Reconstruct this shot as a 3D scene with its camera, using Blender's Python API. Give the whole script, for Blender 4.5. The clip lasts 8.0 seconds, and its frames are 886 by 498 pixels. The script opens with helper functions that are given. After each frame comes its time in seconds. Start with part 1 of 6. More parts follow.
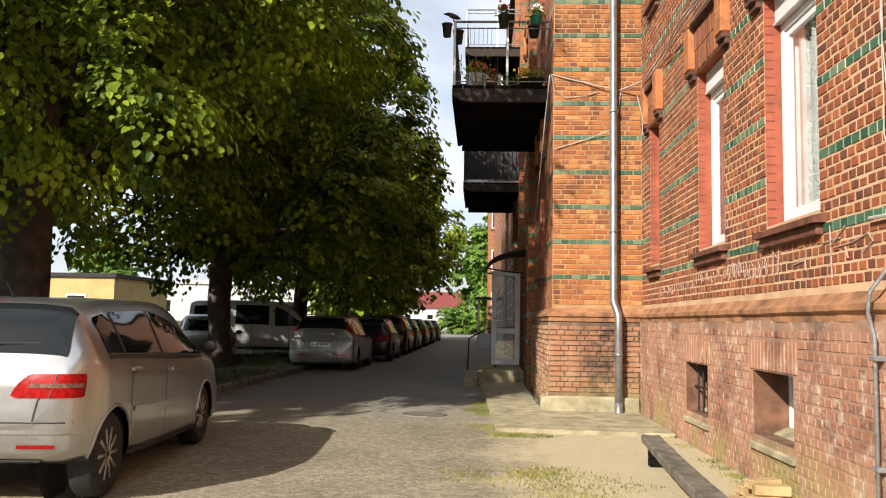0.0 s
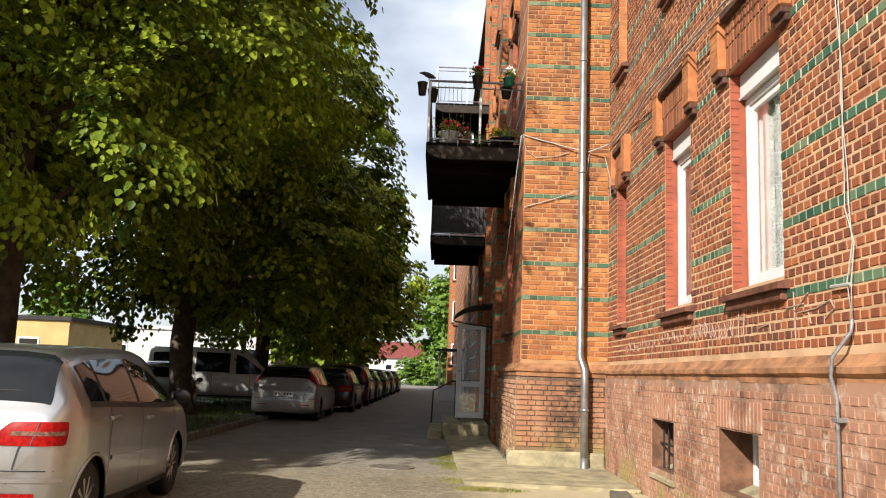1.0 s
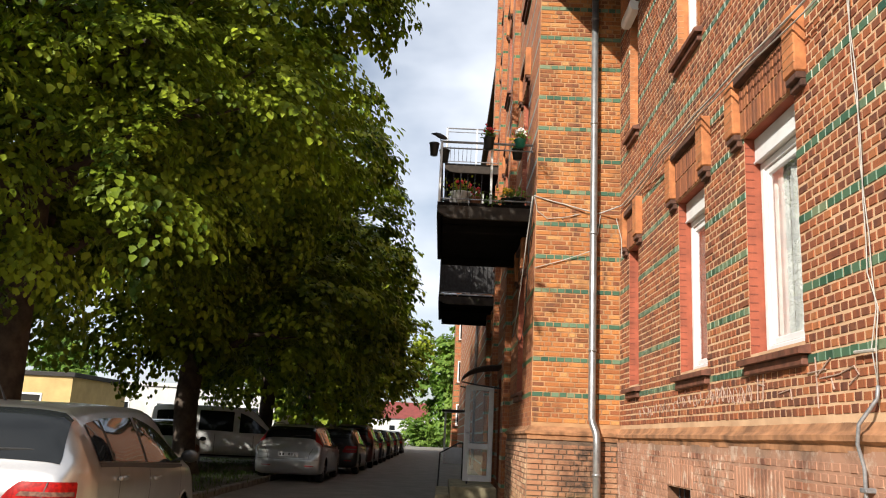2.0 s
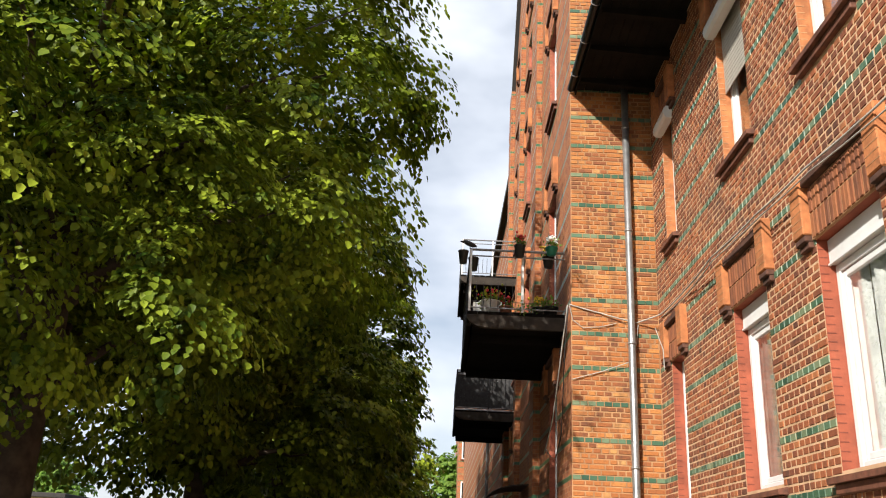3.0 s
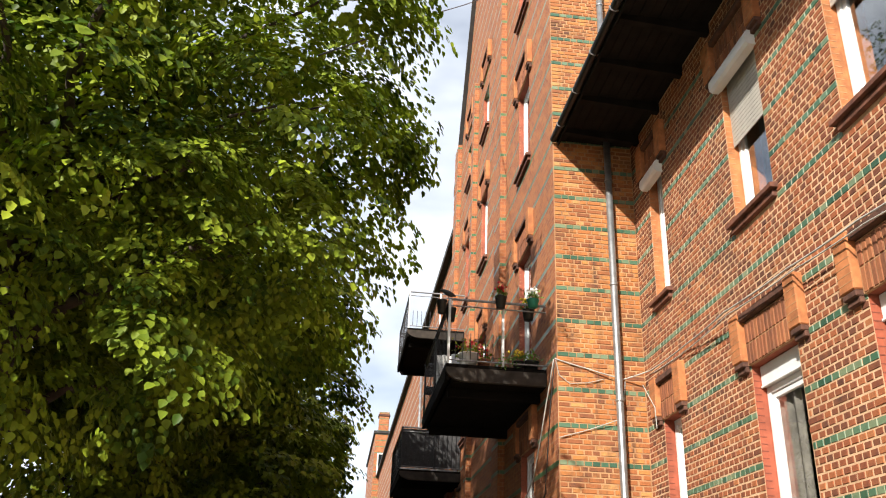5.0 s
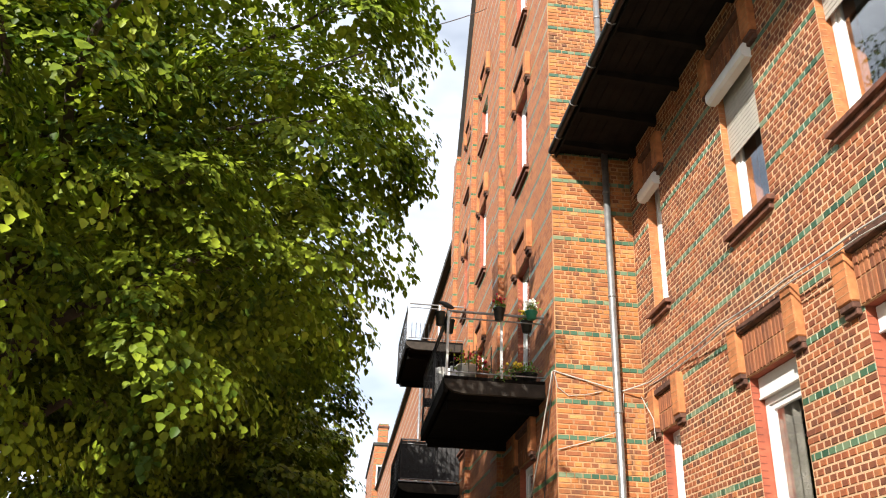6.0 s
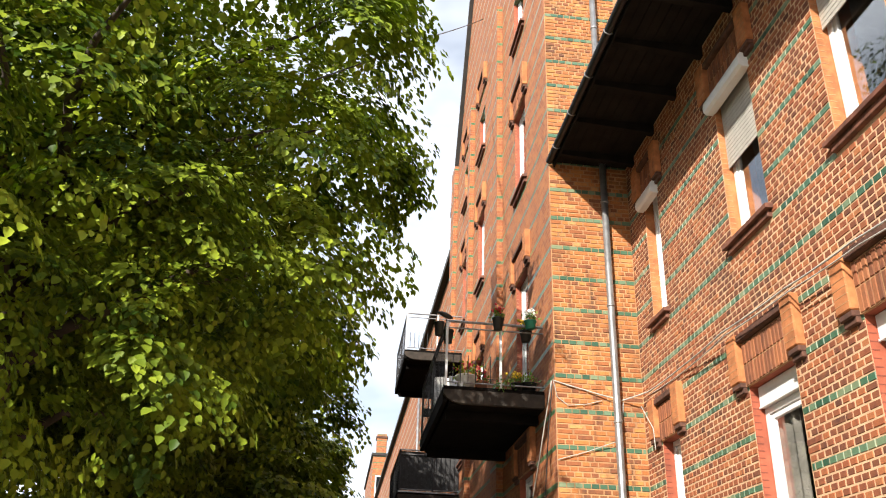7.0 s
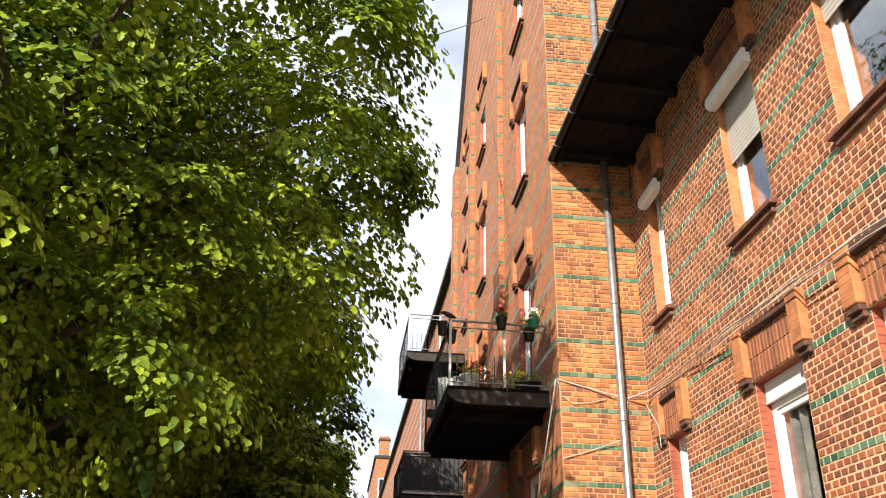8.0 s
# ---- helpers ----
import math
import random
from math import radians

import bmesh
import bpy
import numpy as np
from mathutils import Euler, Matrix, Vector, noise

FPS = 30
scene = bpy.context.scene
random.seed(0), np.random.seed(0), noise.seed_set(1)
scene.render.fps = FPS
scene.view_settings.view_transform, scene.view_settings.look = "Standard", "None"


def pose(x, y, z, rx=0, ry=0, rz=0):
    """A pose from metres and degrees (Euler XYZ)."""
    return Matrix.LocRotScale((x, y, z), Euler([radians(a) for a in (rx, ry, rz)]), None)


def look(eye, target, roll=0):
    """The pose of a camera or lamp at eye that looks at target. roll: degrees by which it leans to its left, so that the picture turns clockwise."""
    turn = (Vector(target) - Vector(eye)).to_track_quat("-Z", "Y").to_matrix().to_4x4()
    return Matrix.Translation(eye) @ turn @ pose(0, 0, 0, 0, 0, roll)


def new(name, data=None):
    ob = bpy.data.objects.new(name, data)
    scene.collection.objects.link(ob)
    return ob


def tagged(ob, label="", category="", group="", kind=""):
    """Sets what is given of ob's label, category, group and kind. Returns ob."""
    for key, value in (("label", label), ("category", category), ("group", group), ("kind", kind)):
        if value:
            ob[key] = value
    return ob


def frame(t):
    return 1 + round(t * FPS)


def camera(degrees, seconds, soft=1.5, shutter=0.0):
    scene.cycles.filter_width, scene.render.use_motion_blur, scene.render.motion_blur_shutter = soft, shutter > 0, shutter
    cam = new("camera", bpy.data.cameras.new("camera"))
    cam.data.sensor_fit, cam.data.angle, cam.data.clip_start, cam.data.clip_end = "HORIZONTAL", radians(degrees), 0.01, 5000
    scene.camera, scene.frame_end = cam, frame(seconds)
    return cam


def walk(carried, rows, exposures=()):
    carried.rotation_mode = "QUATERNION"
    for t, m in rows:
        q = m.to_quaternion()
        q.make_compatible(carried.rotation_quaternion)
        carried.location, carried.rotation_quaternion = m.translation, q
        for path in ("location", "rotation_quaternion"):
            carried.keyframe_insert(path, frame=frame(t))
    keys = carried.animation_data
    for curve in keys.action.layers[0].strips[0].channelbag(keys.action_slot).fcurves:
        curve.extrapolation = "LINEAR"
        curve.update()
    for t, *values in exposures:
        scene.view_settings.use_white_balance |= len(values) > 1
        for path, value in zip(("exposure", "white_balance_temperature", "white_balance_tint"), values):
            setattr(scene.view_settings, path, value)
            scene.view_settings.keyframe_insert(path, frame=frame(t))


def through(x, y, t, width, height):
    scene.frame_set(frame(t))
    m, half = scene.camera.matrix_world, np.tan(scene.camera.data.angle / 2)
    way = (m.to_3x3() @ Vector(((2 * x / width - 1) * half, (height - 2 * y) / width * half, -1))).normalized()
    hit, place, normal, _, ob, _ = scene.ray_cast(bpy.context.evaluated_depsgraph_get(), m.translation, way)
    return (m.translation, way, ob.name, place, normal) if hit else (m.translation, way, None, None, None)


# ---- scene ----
cam = camera(55.7, 8.0, soft=1.1)
PATH = [
    (0, (-0.001, -0.227, 1.337), (-0.09, 1.763, 1.511), 1.0),
    (0.5, (-0.13, -0.373, 1.347), (-0.123, 1.617, 1.553), 0.7),
    (1, (-0.17, -0.441, 1.363), (-0.167, 1.537, 1.658), 2.1),
    (1.5, (-0.182, -0.448, 1.373), (-0.184, 1.517, 1.746), 2.7),
    (2, (-0.26, -0.41, 1.373), (-0.275, 1.543, 1.806), 2.8),
    (2.2, (-0.306, -0.323, 1.358), (-0.344, 1.605, 1.89), 2.9),
    (3.3, (-1.025, 0.173, 1.352), (-1.017, 2.045, 2.058), 2.8),
    (3.5, (-1.14, 0.265, 1.329), (-1.113, 2.132, 2.048), 2.6),
    (4, (-1.477, 0.533, 1.358), (-1.431, 2.363, 2.162), 1.5),
    (4.5, (-1.815, 0.666, 1.383), (-1.647, 2.487, 2.192), 0.5),
    (5, (-1.974, 0.721, 1.389), (-1.779, 2.529, 2.222), 2.3),
    (6.5, (-1.959, 0.692, 1.399), (-1.763, 2.484, 2.264), 2.1),
    (7, (-1.977, 0.697, 1.403), (-1.779, 2.483, 2.28), 1.9),
    (7.5, (-1.998, 0.714, 1.397), (-1.799, 2.498, 2.278), 1.8),
    (8, (-2.003, 0.751, 1.385), (-1.806, 2.535, 2.266), 1.3),
]
walk(cam, [(t, look(eye, target, roll)) for t, eye, target, roll in PATH],
     [(0.0, 0.78), (2.2, 0.71), (3.5, 0.72), (4.5, 0.84), (5.2, 0.99), (6.3, 1.14), (8.0, 1.15)])

# ---- daylight: sun from behind the street side, partly cloudy sky ----
SUN_DIR = Vector((0.50, 0.77, -0.52)).normalized()
world = bpy.data.worlds.new("sky")
scene.world = world
world.use_nodes = True
wn, wl = world.node_tree.nodes, world.node_tree.links
wn.clear()
w_out = wn.new("ShaderNodeOutputWorld")
w_bg = wn.new("ShaderNodeBackground")
w_sky = wn.new("ShaderNodeTexSky")
w_sky.sky_type = "NISHITA"
w_sky.sun_disc = False
w_sky.sun_elevation = math.asin(-SUN_DIR.z)
w_sky.sun_rotation = math.atan2(-SUN_DIR.x, -SUN_DIR.y)
w_sky.air_density, w_sky.dust_density, w_sky.ozone_density = 1.0, 1.5, 1.2
# soft clouds laid over the clear sky
w_co = wn.new("ShaderNodeTexCoord")
w_map = wn.new("ShaderNodeMapping")
w_map.inputs["Scale"].default_value = (1.6, 1.6, 3.4)
w_map.inputs["Location"].default_value = (0.35, 0.1, 0.55)
w_noise = wn.new("ShaderNodeTexNoise")
w_noise.inputs["Scale"].default_value = 1.5
w_noise.inputs["Detail"].default_value = 5.0
w_noise.inputs["Roughness"].default_value = 0.5
w_ramp = wn.new("ShaderNodeValToRGB")
w_ramp.color_ramp.elements[0].position, w_ramp.color_ramp.elements[1].position = 0.33, 0.62
w_cloud = wn.new("ShaderNodeRGB")
w_cloud.outputs[0].default_value = (8.8, 9.3, 10.2, 1)
w_mix = wn.new("ShaderNodeMix")
w_mix.data_type = "RGBA"
wl.new(w_co.outputs["Generated"], w_map.inputs["Vector"])
wl.new(w_map.outputs["Vector"], w_noise.inputs["Vector"])
wl.new(w_noise.outputs["Fac"], w_ramp.inputs["Fac"])
wl.new(w_ramp.outputs["Color"], w_mix.inputs[0])
wl.new(w_sky.outputs["Color"], w_mix.inputs[6])
wl.new(w_cloud.outputs[0], w_mix.inputs[7])
wl.new(w_mix.outputs[2], w_bg.inputs["Color"])
w_bg.inputs["Strength"].default_value = 0.072
wl.new(w_bg.outputs["Background"], w_out.inputs["Surface"])

sun = new("sun", bpy.data.lights.new("sun", "SUN"))
sun.data.energy, sun.data.angle, sun.data.color = 5.0, radians(0.53), (1.0, 0.93, 0.82)
sun.matrix_world = look((0, 0, 30), Vector((0, 0, 30)) + SUN_DIR)

# ---- materials ----
class Mat:
    """A node material under construction."""

    def __init__(self, name, rough=0.8, metal=0.0):
        self.m = bpy.data.materials.new(name)
        self.m.use_nodes = True
        self.n, self.l = self.m.node_tree.nodes, self.m.node_tree.links
        self.b = self.n["Principled BSDF"]
        self.b.inputs["Roughness"].default_value = rough
        self.b.inputs["Metallic"].default_value = metal
        self.co = self.n.new("ShaderNodeTexCoord").outputs["Object"]

    def mapped(self, sx=1, sy=1, sz=1, src=None):
        mp = self.n.new("ShaderNodeMapping")
        mp.inputs["Scale"].default_value = (sx, sy, sz)
        self.l.new(src or self.co, mp.inputs["Vector"])
        return mp.outputs["Vector"]

    def noise(self, scale, detail=4, rough=0.55, vec=None):
        t = self.n.new("ShaderNodeTexNoise")
        t.inputs["Scale"].default_value, t.inputs["Detail"].default_value = scale, detail
        t.inputs["Roughness"].default_value = rough
        self.l.new(vec or self.co, t.inputs["Vector"])
        return t.outputs["Fac"]

    def voronoi(self, scale, vec=None, out="Color", feature="F1"):
        t = self.n.new("ShaderNodeTexVoronoi")
        t.feature = feature
        t.inputs["Scale"].default_value = scale
        self.l.new(vec or self.co, t.inputs["Vector"])
        return t.outputs[out]

    def ramp(self, fac, *stops):
        r = self.n.new("ShaderNodeValToRGB")
        els = r.color_ramp.elements
        while len(els) < len(stops):
            els.new(0.5)
        for e, (p, c) in zip(els, stops):
            e.position = p
            e.color = (*c, 1) if isinstance(c, tuple) else (c, c, c, 1)
        self.l.new(fac, r.inputs["Fac"])
        return r.outputs["Color"]

    def mix(self, fac, a, b, mode="MIX"):
        x = self.n.new("ShaderNodeMix")
        x.data_type, x.blend_type = "RGBA", mode
        for v, sock in ((fac, x.inputs[0]), (a, x.inputs[6]), (b, x.inputs[7])):
            if isinstance(v, (int, float)):
                sock.default_value = v
            elif isinstance(v, tuple):
                sock.default_value = (*v, 1)
            else:
                self.l.new(v, sock)
        return x.outputs[2]

    def math(self, op, a, b=0.0):
        x = self.n.new("ShaderNodeMath")
        x.operation = op
        for v, sock in ((a, x.inputs[0]), (b, x.inputs[1])):
            if isinstance(v, (int, float)):
                sock.default_value = v
            else:
                self.l.new(v, sock)
        return x.outputs[0]

    def axis(self, which, src=None):
        x = self.n.new("ShaderNodeSeparateXYZ")
        self.l.new(src or self.co, x.inputs[0])
        return x.outputs[which]

    def rand(self, island=True):
        if island:
            return self.n.new("ShaderNodeNewGeometry").outputs["Random Per Island"]
        return self.n.new("ShaderNodeObjectInfo").outputs["Random"]

    def colour(self, c):
        if isinstance(c, tuple):
            self.b.inputs["Base Color"].default_value = (*c, 1)
        else:
            self.l.new(c, self.b.inputs["Base Color"])
        return self

    def rough(self, fac):
        self.l.new(fac, self.b.inputs["Roughness"])
        return self

    def bump(self, height, strength=0.3, distance=0.01):
        b = self.n.new("ShaderNodeBump")
        b.inputs["Strength"].default_value, b.inputs["Distance"].default_value = strength, distance
        self.l.new(height, b.inputs["Height"])
        self.l.new(b.outputs["Normal"], self.b.inputs["Normal"])
        return self


def world_co(k):
    """Place in the world, for patterns that run across many pieces."""
    return k.n.new("ShaderNodeNewGeometry").outputs["Position"]


def brick_colours(k, rnd, tones, pos):
    """Brick tone by piece, with blotches, soot and pale lime bloom."""
    c = k.ramp(rnd, *tones)
    c = k.mix(k.ramp(k.noise(9, 3, vec=pos), (0.35, 0.0), (0.75, 0.45)), c, (0.34, 0.116, 0.0408))
    c = k.mix(k.ramp(k.noise(55, 3, vec=pos), (0.4, 0.0), (0.7, 0.3)), c, (0.068, 0.0238, 0.015))
    return c


RED_TONES = ((0.0, (0.075, 0.026, 0.016)), (0.18, (0.150, 0.041, 0.019)), (0.55, (0.230, 0.062, 0.024)), (0.86, (0.295, 0.088, 0.031)), (1.0, (0.365, 0.135, 0.048)))
HOOD_TONES = ((0.0, (0.13, 0.045, 0.022)), (0.5, (0.22, 0.073, 0.031)), (1.0, (0.31, 0.115, 0.046)))
ORANGE_TONES = ((0.0, (0.150, 0.050, 0.022)), (0.12, (0.255, 0.082, 0.026)), (0.45, (0.355, 0.122, 0.031)), (0.75, (0.430, 0.162, 0.040)), (0.93, (0.475, 0.205, 0.056)), (1.0, (0.50, 0.27, 0.10)))


def make_brick(name, island, tones=RED_TONES, sooty=0.6):
    k = Mat(name, 0.85)
    pos = world_co(k)
    rnd = k.rand(island)
    c = brick_colours(k, rnd, tones, pos)
    soot = k.ramp(k.noise(0.9, 6, 0.7, vec=pos), (0.52, 0.0), (0.68, sooty))
    c = k.mix(soot, c, (0.051, 0.0272, 0.0204))
    streak = k.ramp(k.noise(2.4, 6, 0.65, vec=k.mapped(1.6, 1.6, 0.28, src=pos)), (0.57, 0.0), (0.70, sooty))
    c = k.mix(streak, c, (0.0612, 0.0306, 0.0204))
    k.colour(c)
    k.bump(k.noise(120, 3, vec=pos), 0.35, 0.004)
    return k.m


def plinth_wear(k, c, pos):
    """Limewash remains, flakes, grime and moss that run over bricks and joints alike."""
    wash = k.ramp(k.noise(1.3, 6, 0.62, vec=pos), (0.37, 0.0), (0.52, 0.85))
    c = k.mix(wash, c, (0.37, 0.195, 0.125))
    flake = k.ramp(k.noise(6, 7, 0.72, vec=pos), (0.53, 0.0), (0.62, 0.6))
    c = k.mix(flake, c, (0.50, 0.39, 0.31))
    grime = k.ramp(k.noise(1.9, 7, 0.72, vec=pos), (0.52, 0.0), (0.68, 0.62))
    c = k.mix(grime, c, (0.11, 0.058, 0.040))
    low = k.ramp(k.axis(2, pos), (0.10, 1.0), (0.55, 0.0))
    moss = k.math("MULTIPLY", low, k.ramp(k.noise(1.1, 5, 0.6, vec=pos), (0.44, 0.0), (0.60, 0.8)))
    return k.mix(moss, c, (0.27, 0.23, 0.075))


def make_plinth_brick(name, island):
    k = Mat(name, 0.9)
    pos = world_co(k)
    c = k.ramp(k.rand(island), (0.0, (0.11, 0.04, 0.024)), (0.5, (0.21, 0.075, 0.042)), (1.0, (0.29, 0.125, 0.065)))
    k.colour(plinth_wear(k, c, pos))
    k.bump(k.noise(70, 4, vec=pos), 0.5, 0.006)
    return k.m


def make_pier_plinth(name, mortar=False):
    """Buff and red plinth bricks with deep dark joints, sooty towards the downpipe."""
    k = Mat(name, 0.9)
    pos = world_co(k)
    if mortar:
        c = k.mix(k.noise(5, 4, vec=pos), (0.06, 0.038, 0.026), (0.22, 0.135, 0.085))
    else:
        c = k.ramp(k.rand(True), (0.0, (0.16, 0.065, 0.036)), (0.35, (0.31, 0.145, 0.078)), (0.7, (0.41, 0.22, 0.13)), (1.0, (0.47, 0.31, 0.19)))
    c = k.mix(k.ramp(k.noise(4, 6, 0.7, vec=pos), (0.50, 0.0), (0.66, 0.55)), c, (0.40, 0.25, 0.15))
    near = k.ramp(k.math("ABSOLUTE", k.math("SUBTRACT", k.axis(0, pos), 1.86)), (0.05, 1.0), (0.55, 0.0))
    soot = k.math("MULTIPLY", near, k.ramp(k.noise(3.2, 6, 0.7, vec=pos), (0.38, 0.0), (0.58, 0.95)))
    c = k.mix(soot, c, (0.022, 0.017, 0.014))
    low = k.ramp(k.axis(2, pos), (0.25, 1.0), (0.65, 0.0))
    c = k.mix(k.math("MULTIPLY", low, k.ramp(k.noise(2.1, 4, vec=pos), (0.42, 0.0), (0.62, 0.6))), c, (0.30, 0.24, 0.09))
    k.colour(c)
    k.bump(k.noise(45, 5, 0.7, vec=pos), 0.7, 0.010)
    return k.m


def make_green(name, island):
    k = Mat(name, 0.42)
    pos = world_co(k)
    c = k.ramp(k.rand(island), (0.0, (0.024, 0.072, 0.046)), (0.4, (0.052, 0.120, 0.072)), (0.75, (0.100, 0.170, 0.105)), (1.0, (0.170, 0.210, 0.125)))
    c = k.mix(k.ramp(k.noise(14, 4, vec=pos), (0.5, 0.0), (0.8, 0.5)), c, (0.0884, 0.129, 0.068))
    k.colour(c)
    k.bump(k.noise(60, 2, vec=pos), 0.15, 0.003)
    return k.m


def make_mortar(name, lite, dark, worn=False):
    k = Mat(name, 0.95)
    pos = world_co(k)
    c = k.mix(k.ramp(k.noise(3, 5, vec=pos), (0.35, 0.0), (0.7, 1.0)), lite, dark)
    if worn:
        c = plinth_wear(k, c, pos)
    k.colour(c).bump(k.noise(150, 3, vec=pos), 0.4, 0.003)
    return k.m


def make_far_brick():
    """Brickwork of walls seen edge-on or far off: courses with a glazed green one in every seven."""
    k = Mat("far_brickwork", 0.85)
    pos = world_co(k)
    sep = k.n.new("ShaderNodeSeparateXYZ")
    k.l.new(pos, sep.inputs[0])
    along = k.math("ADD", sep.outputs[0], sep.outputs[1])
    course = k.math("DIVIDE", k.math("SUBTRACT", sep.outputs[2], 5.33 - 0.077 * 70), 0.077)
    row = k.math("FLOOR", course)
    inrow = k.math("FRACT", course)
    shift = k.math("MULTIPLY", k.math("MODULO", row, 2.0), 0.5)
    cell = k.math("ADD", k.math("DIVIDE", along, 0.13), shift)
    col = k.math("FLOOR", cell)
    incol = k.math("FRACT", cell)
    comb = k.n.new("ShaderNodeCombineXYZ")
    k.l.new(col, comb.inputs[0])
    k.l.new(row, comb.inputs[1])
    wh = k.n.new("ShaderNodeTexWhiteNoise")
    wh.noise_dimensions = "2D"
    k.l.new(comb.outputs[0], wh.inputs["Vector"])
    c = brick_colours(k, wh.outputs["Value"], ((0.0, (0.20, 0.055, 0.022)), (0.5, (0.31, 0.094, 0.030)), (1.0, (0.40, 0.145, 0.043))), pos)
    green = k.math("COMPARE", k.math("MODULO", row, 7.0), 6.0)
    green.node.inputs[2].default_value = 0.1
    c = k.mix(green, c, k.ramp(wh.outputs["Value"], (0.0, (0.0204, 0.0884, 0.0476)), (1.0, (0.068, 0.163, 0.0748))))
    joint = k.math("MAXIMUM", k.math("LESS_THAN", inrow, 0.15), k.math("LESS_THAN", incol, 0.09))
    c = k.mix(joint, c, (0.31, 0.160, 0.085))
    k.colour(c)
    k.rough(k.ramp(green, (0.0, 0.85), (1.0, 0.3)))
    k.bump(joint, -0.5, 0.006)
    return k.m


def plain(name, c, rough=0.6, metal=0.0, vary=0.25, scale=6.0, bump=0.1, grain=90.0):
    """A plain material with blotches and fine grain."""
    k = Mat(name, rough, metal)
    dark = tuple(v * (1 - vary) for v in c)
    lite = tuple(min(1, v * (1 + vary * 0.6)) for v in c)
    k.colour(k.mix(k.ramp(k.noise(scale, 5, 0.6), (0.35, 0.0), (0.65, 1.0)), dark, lite))
    if bump:
        k.bump(k.noise(grain, 3), bump, 0.004)
    return k.m


def make_ground():
    """Worn street: dusty cobbled asphalt with pale patches, earthy near the house."""
    k = Mat("street_surface", 0.9)
    pos = world_co(k)
    c = k.mix(k.ramp(k.noise(0.55, 6, 0.6, vec=pos), (0.35, 0.0), (0.65, 1.0)), (0.195, 0.165, 0.112), (0.29, 0.25, 0.172))
    stone = k.voronoi(21.0, vec=pos, out="Distance", feature="DISTANCE_TO_EDGE")
    c = k.mix(k.ramp(stone, (0.0, 0.5), (0.10, 0.0)), c, (0.0816, 0.0714, 0.0544))
    tone = k.voronoi(21.0, vec=pos, out="Color")
    c = k.mix(0.55, c, k.mix(1.0, c, k.ramp(k.axis(0, tone), (0.0, 0.45), (1.0, 1.5)), "MULTIPLY"))
    c = k.mix(k.ramp(k.noise(28, 4, 0.7, vec=pos), (0.5, 0.0), (0.75, 0.5)), c, (0.245, 0.211, 0.156))
    # pale sandy dust beside the house
    x = k.axis(0, pos)
    dust = k.math("ADD", k.math("MULTIPLY", k.noise(1.1, 5, 0.65, vec=pos), 2.4), k.math("SUBTRACT", x, 0.9))
    c = k.mix(k.ramp(dust, (0.35, 0.0), (0.95, 0.8)), c, k.mix(k.noise(9, 5, vec=pos), (0.42, 0.35, 0.21), (0.53, 0.45, 0.30)))
    # asphalt further along the street
    y = k.axis(1, pos)
    edge = k.math("ADD", y, k.math("MULTIPLY", k.noise(0.8, 4, vec=pos), 3.0))
    far = k.ramp(k.math("DIVIDE", k.math("SUBTRACT", edge, 12.0), 4.0), (0.0, 0.0), (1.0, 0.85))
    grey = k.mix(k.ramp(k.noise(1.7, 5, vec=pos), (0.35, 0.0), (0.65, 1.0)), (0.165, 0.160, 0.148), (0.235, 0.228, 0.208))
    c = k.mix(far, c, grey)
    k.colour(c)
    h = k.mix(0.5, k.ramp(stone, (0.0, 0.0), (0.12, 1.0)), k.noise(60, 4, vec=pos))
    k.bump(h, 0.5, 0.012)
    return k.m


BRICK = make_brick("red_brick", True)
BRICK_ONE = make_brick("red_brick_single", False)
PIER_BRICK = make_brick("orange_brick", True, ORANGE_TONES, 0.85)
PIER_ONE = make_brick("orange_brick_single", False, ORANGE_TONES, 0.85)
PLINTH_BRICK = make_plinth_brick("plinth_brick", True)
PLINTH_ONE = make_plinth_brick("plinth_brick_single", False)
GREEN = make_green("green_glazed_brick", True)
GREEN_ONE = make_green("green_glazed_brick_single", False)
MORTAR = make_mortar("lime_mortar", (0.42, 0.235, 0.115), (0.24, 0.125, 0.062))
PALE_MORTAR = make_mortar("pale_lime_mortar", (0.57, 0.37, 0.225), (0.41, 0.25, 0.145))
HOOD_ONE = make_brick("hood_brick", False, HOOD_TONES)
PLINTH_MORTAR = make_mortar("dirty_mortar", (0.272, 0.17, 0.116), (0.15, 0.0952, 0.068), True)
FAR_BRICK = make_far_brick()
PIER_PLINTH = make_pier_plinth("pier_plinth_brick")
PIER_PLINTH_JOINT = make_pier_plinth("sooty_plinth_joint", True)
STREET = make_ground()
REVEAL = plain("red_painted_reveal", (0.272, 0.0646, 0.0306), 0.75, vary=0.3, scale=4, bump=0.3, grain=40)
REVEAL_JOINT = plain("painted_joint", (0.16, 0.040, 0.022), 0.85, vary=0.3, scale=4, bump=0.2)
SILL = plain("brown_sill_tile", (0.136, 0.051, 0.0306), 0.7, vary=0.45, scale=9, bump=0.3)
MOULD = plain("orange_moulded_brick", (0.394, 0.143, 0.051), 0.85, vary=0.35, scale=7, bump=0.4, grain=60)
# soot plus the shade under the hoods, put into one dark colour
SOOT_SHADE = plain("soot_and_shade_brick", (0.0884, 0.0374, 0.0238), 0.9, vary=0.5, scale=8, bump=0.4)
LEDGE = plain("sandy_ledge", (0.299, 0.143, 0.068), 0.95, vary=0.55, scale=4, bump=0.4, grain=50)
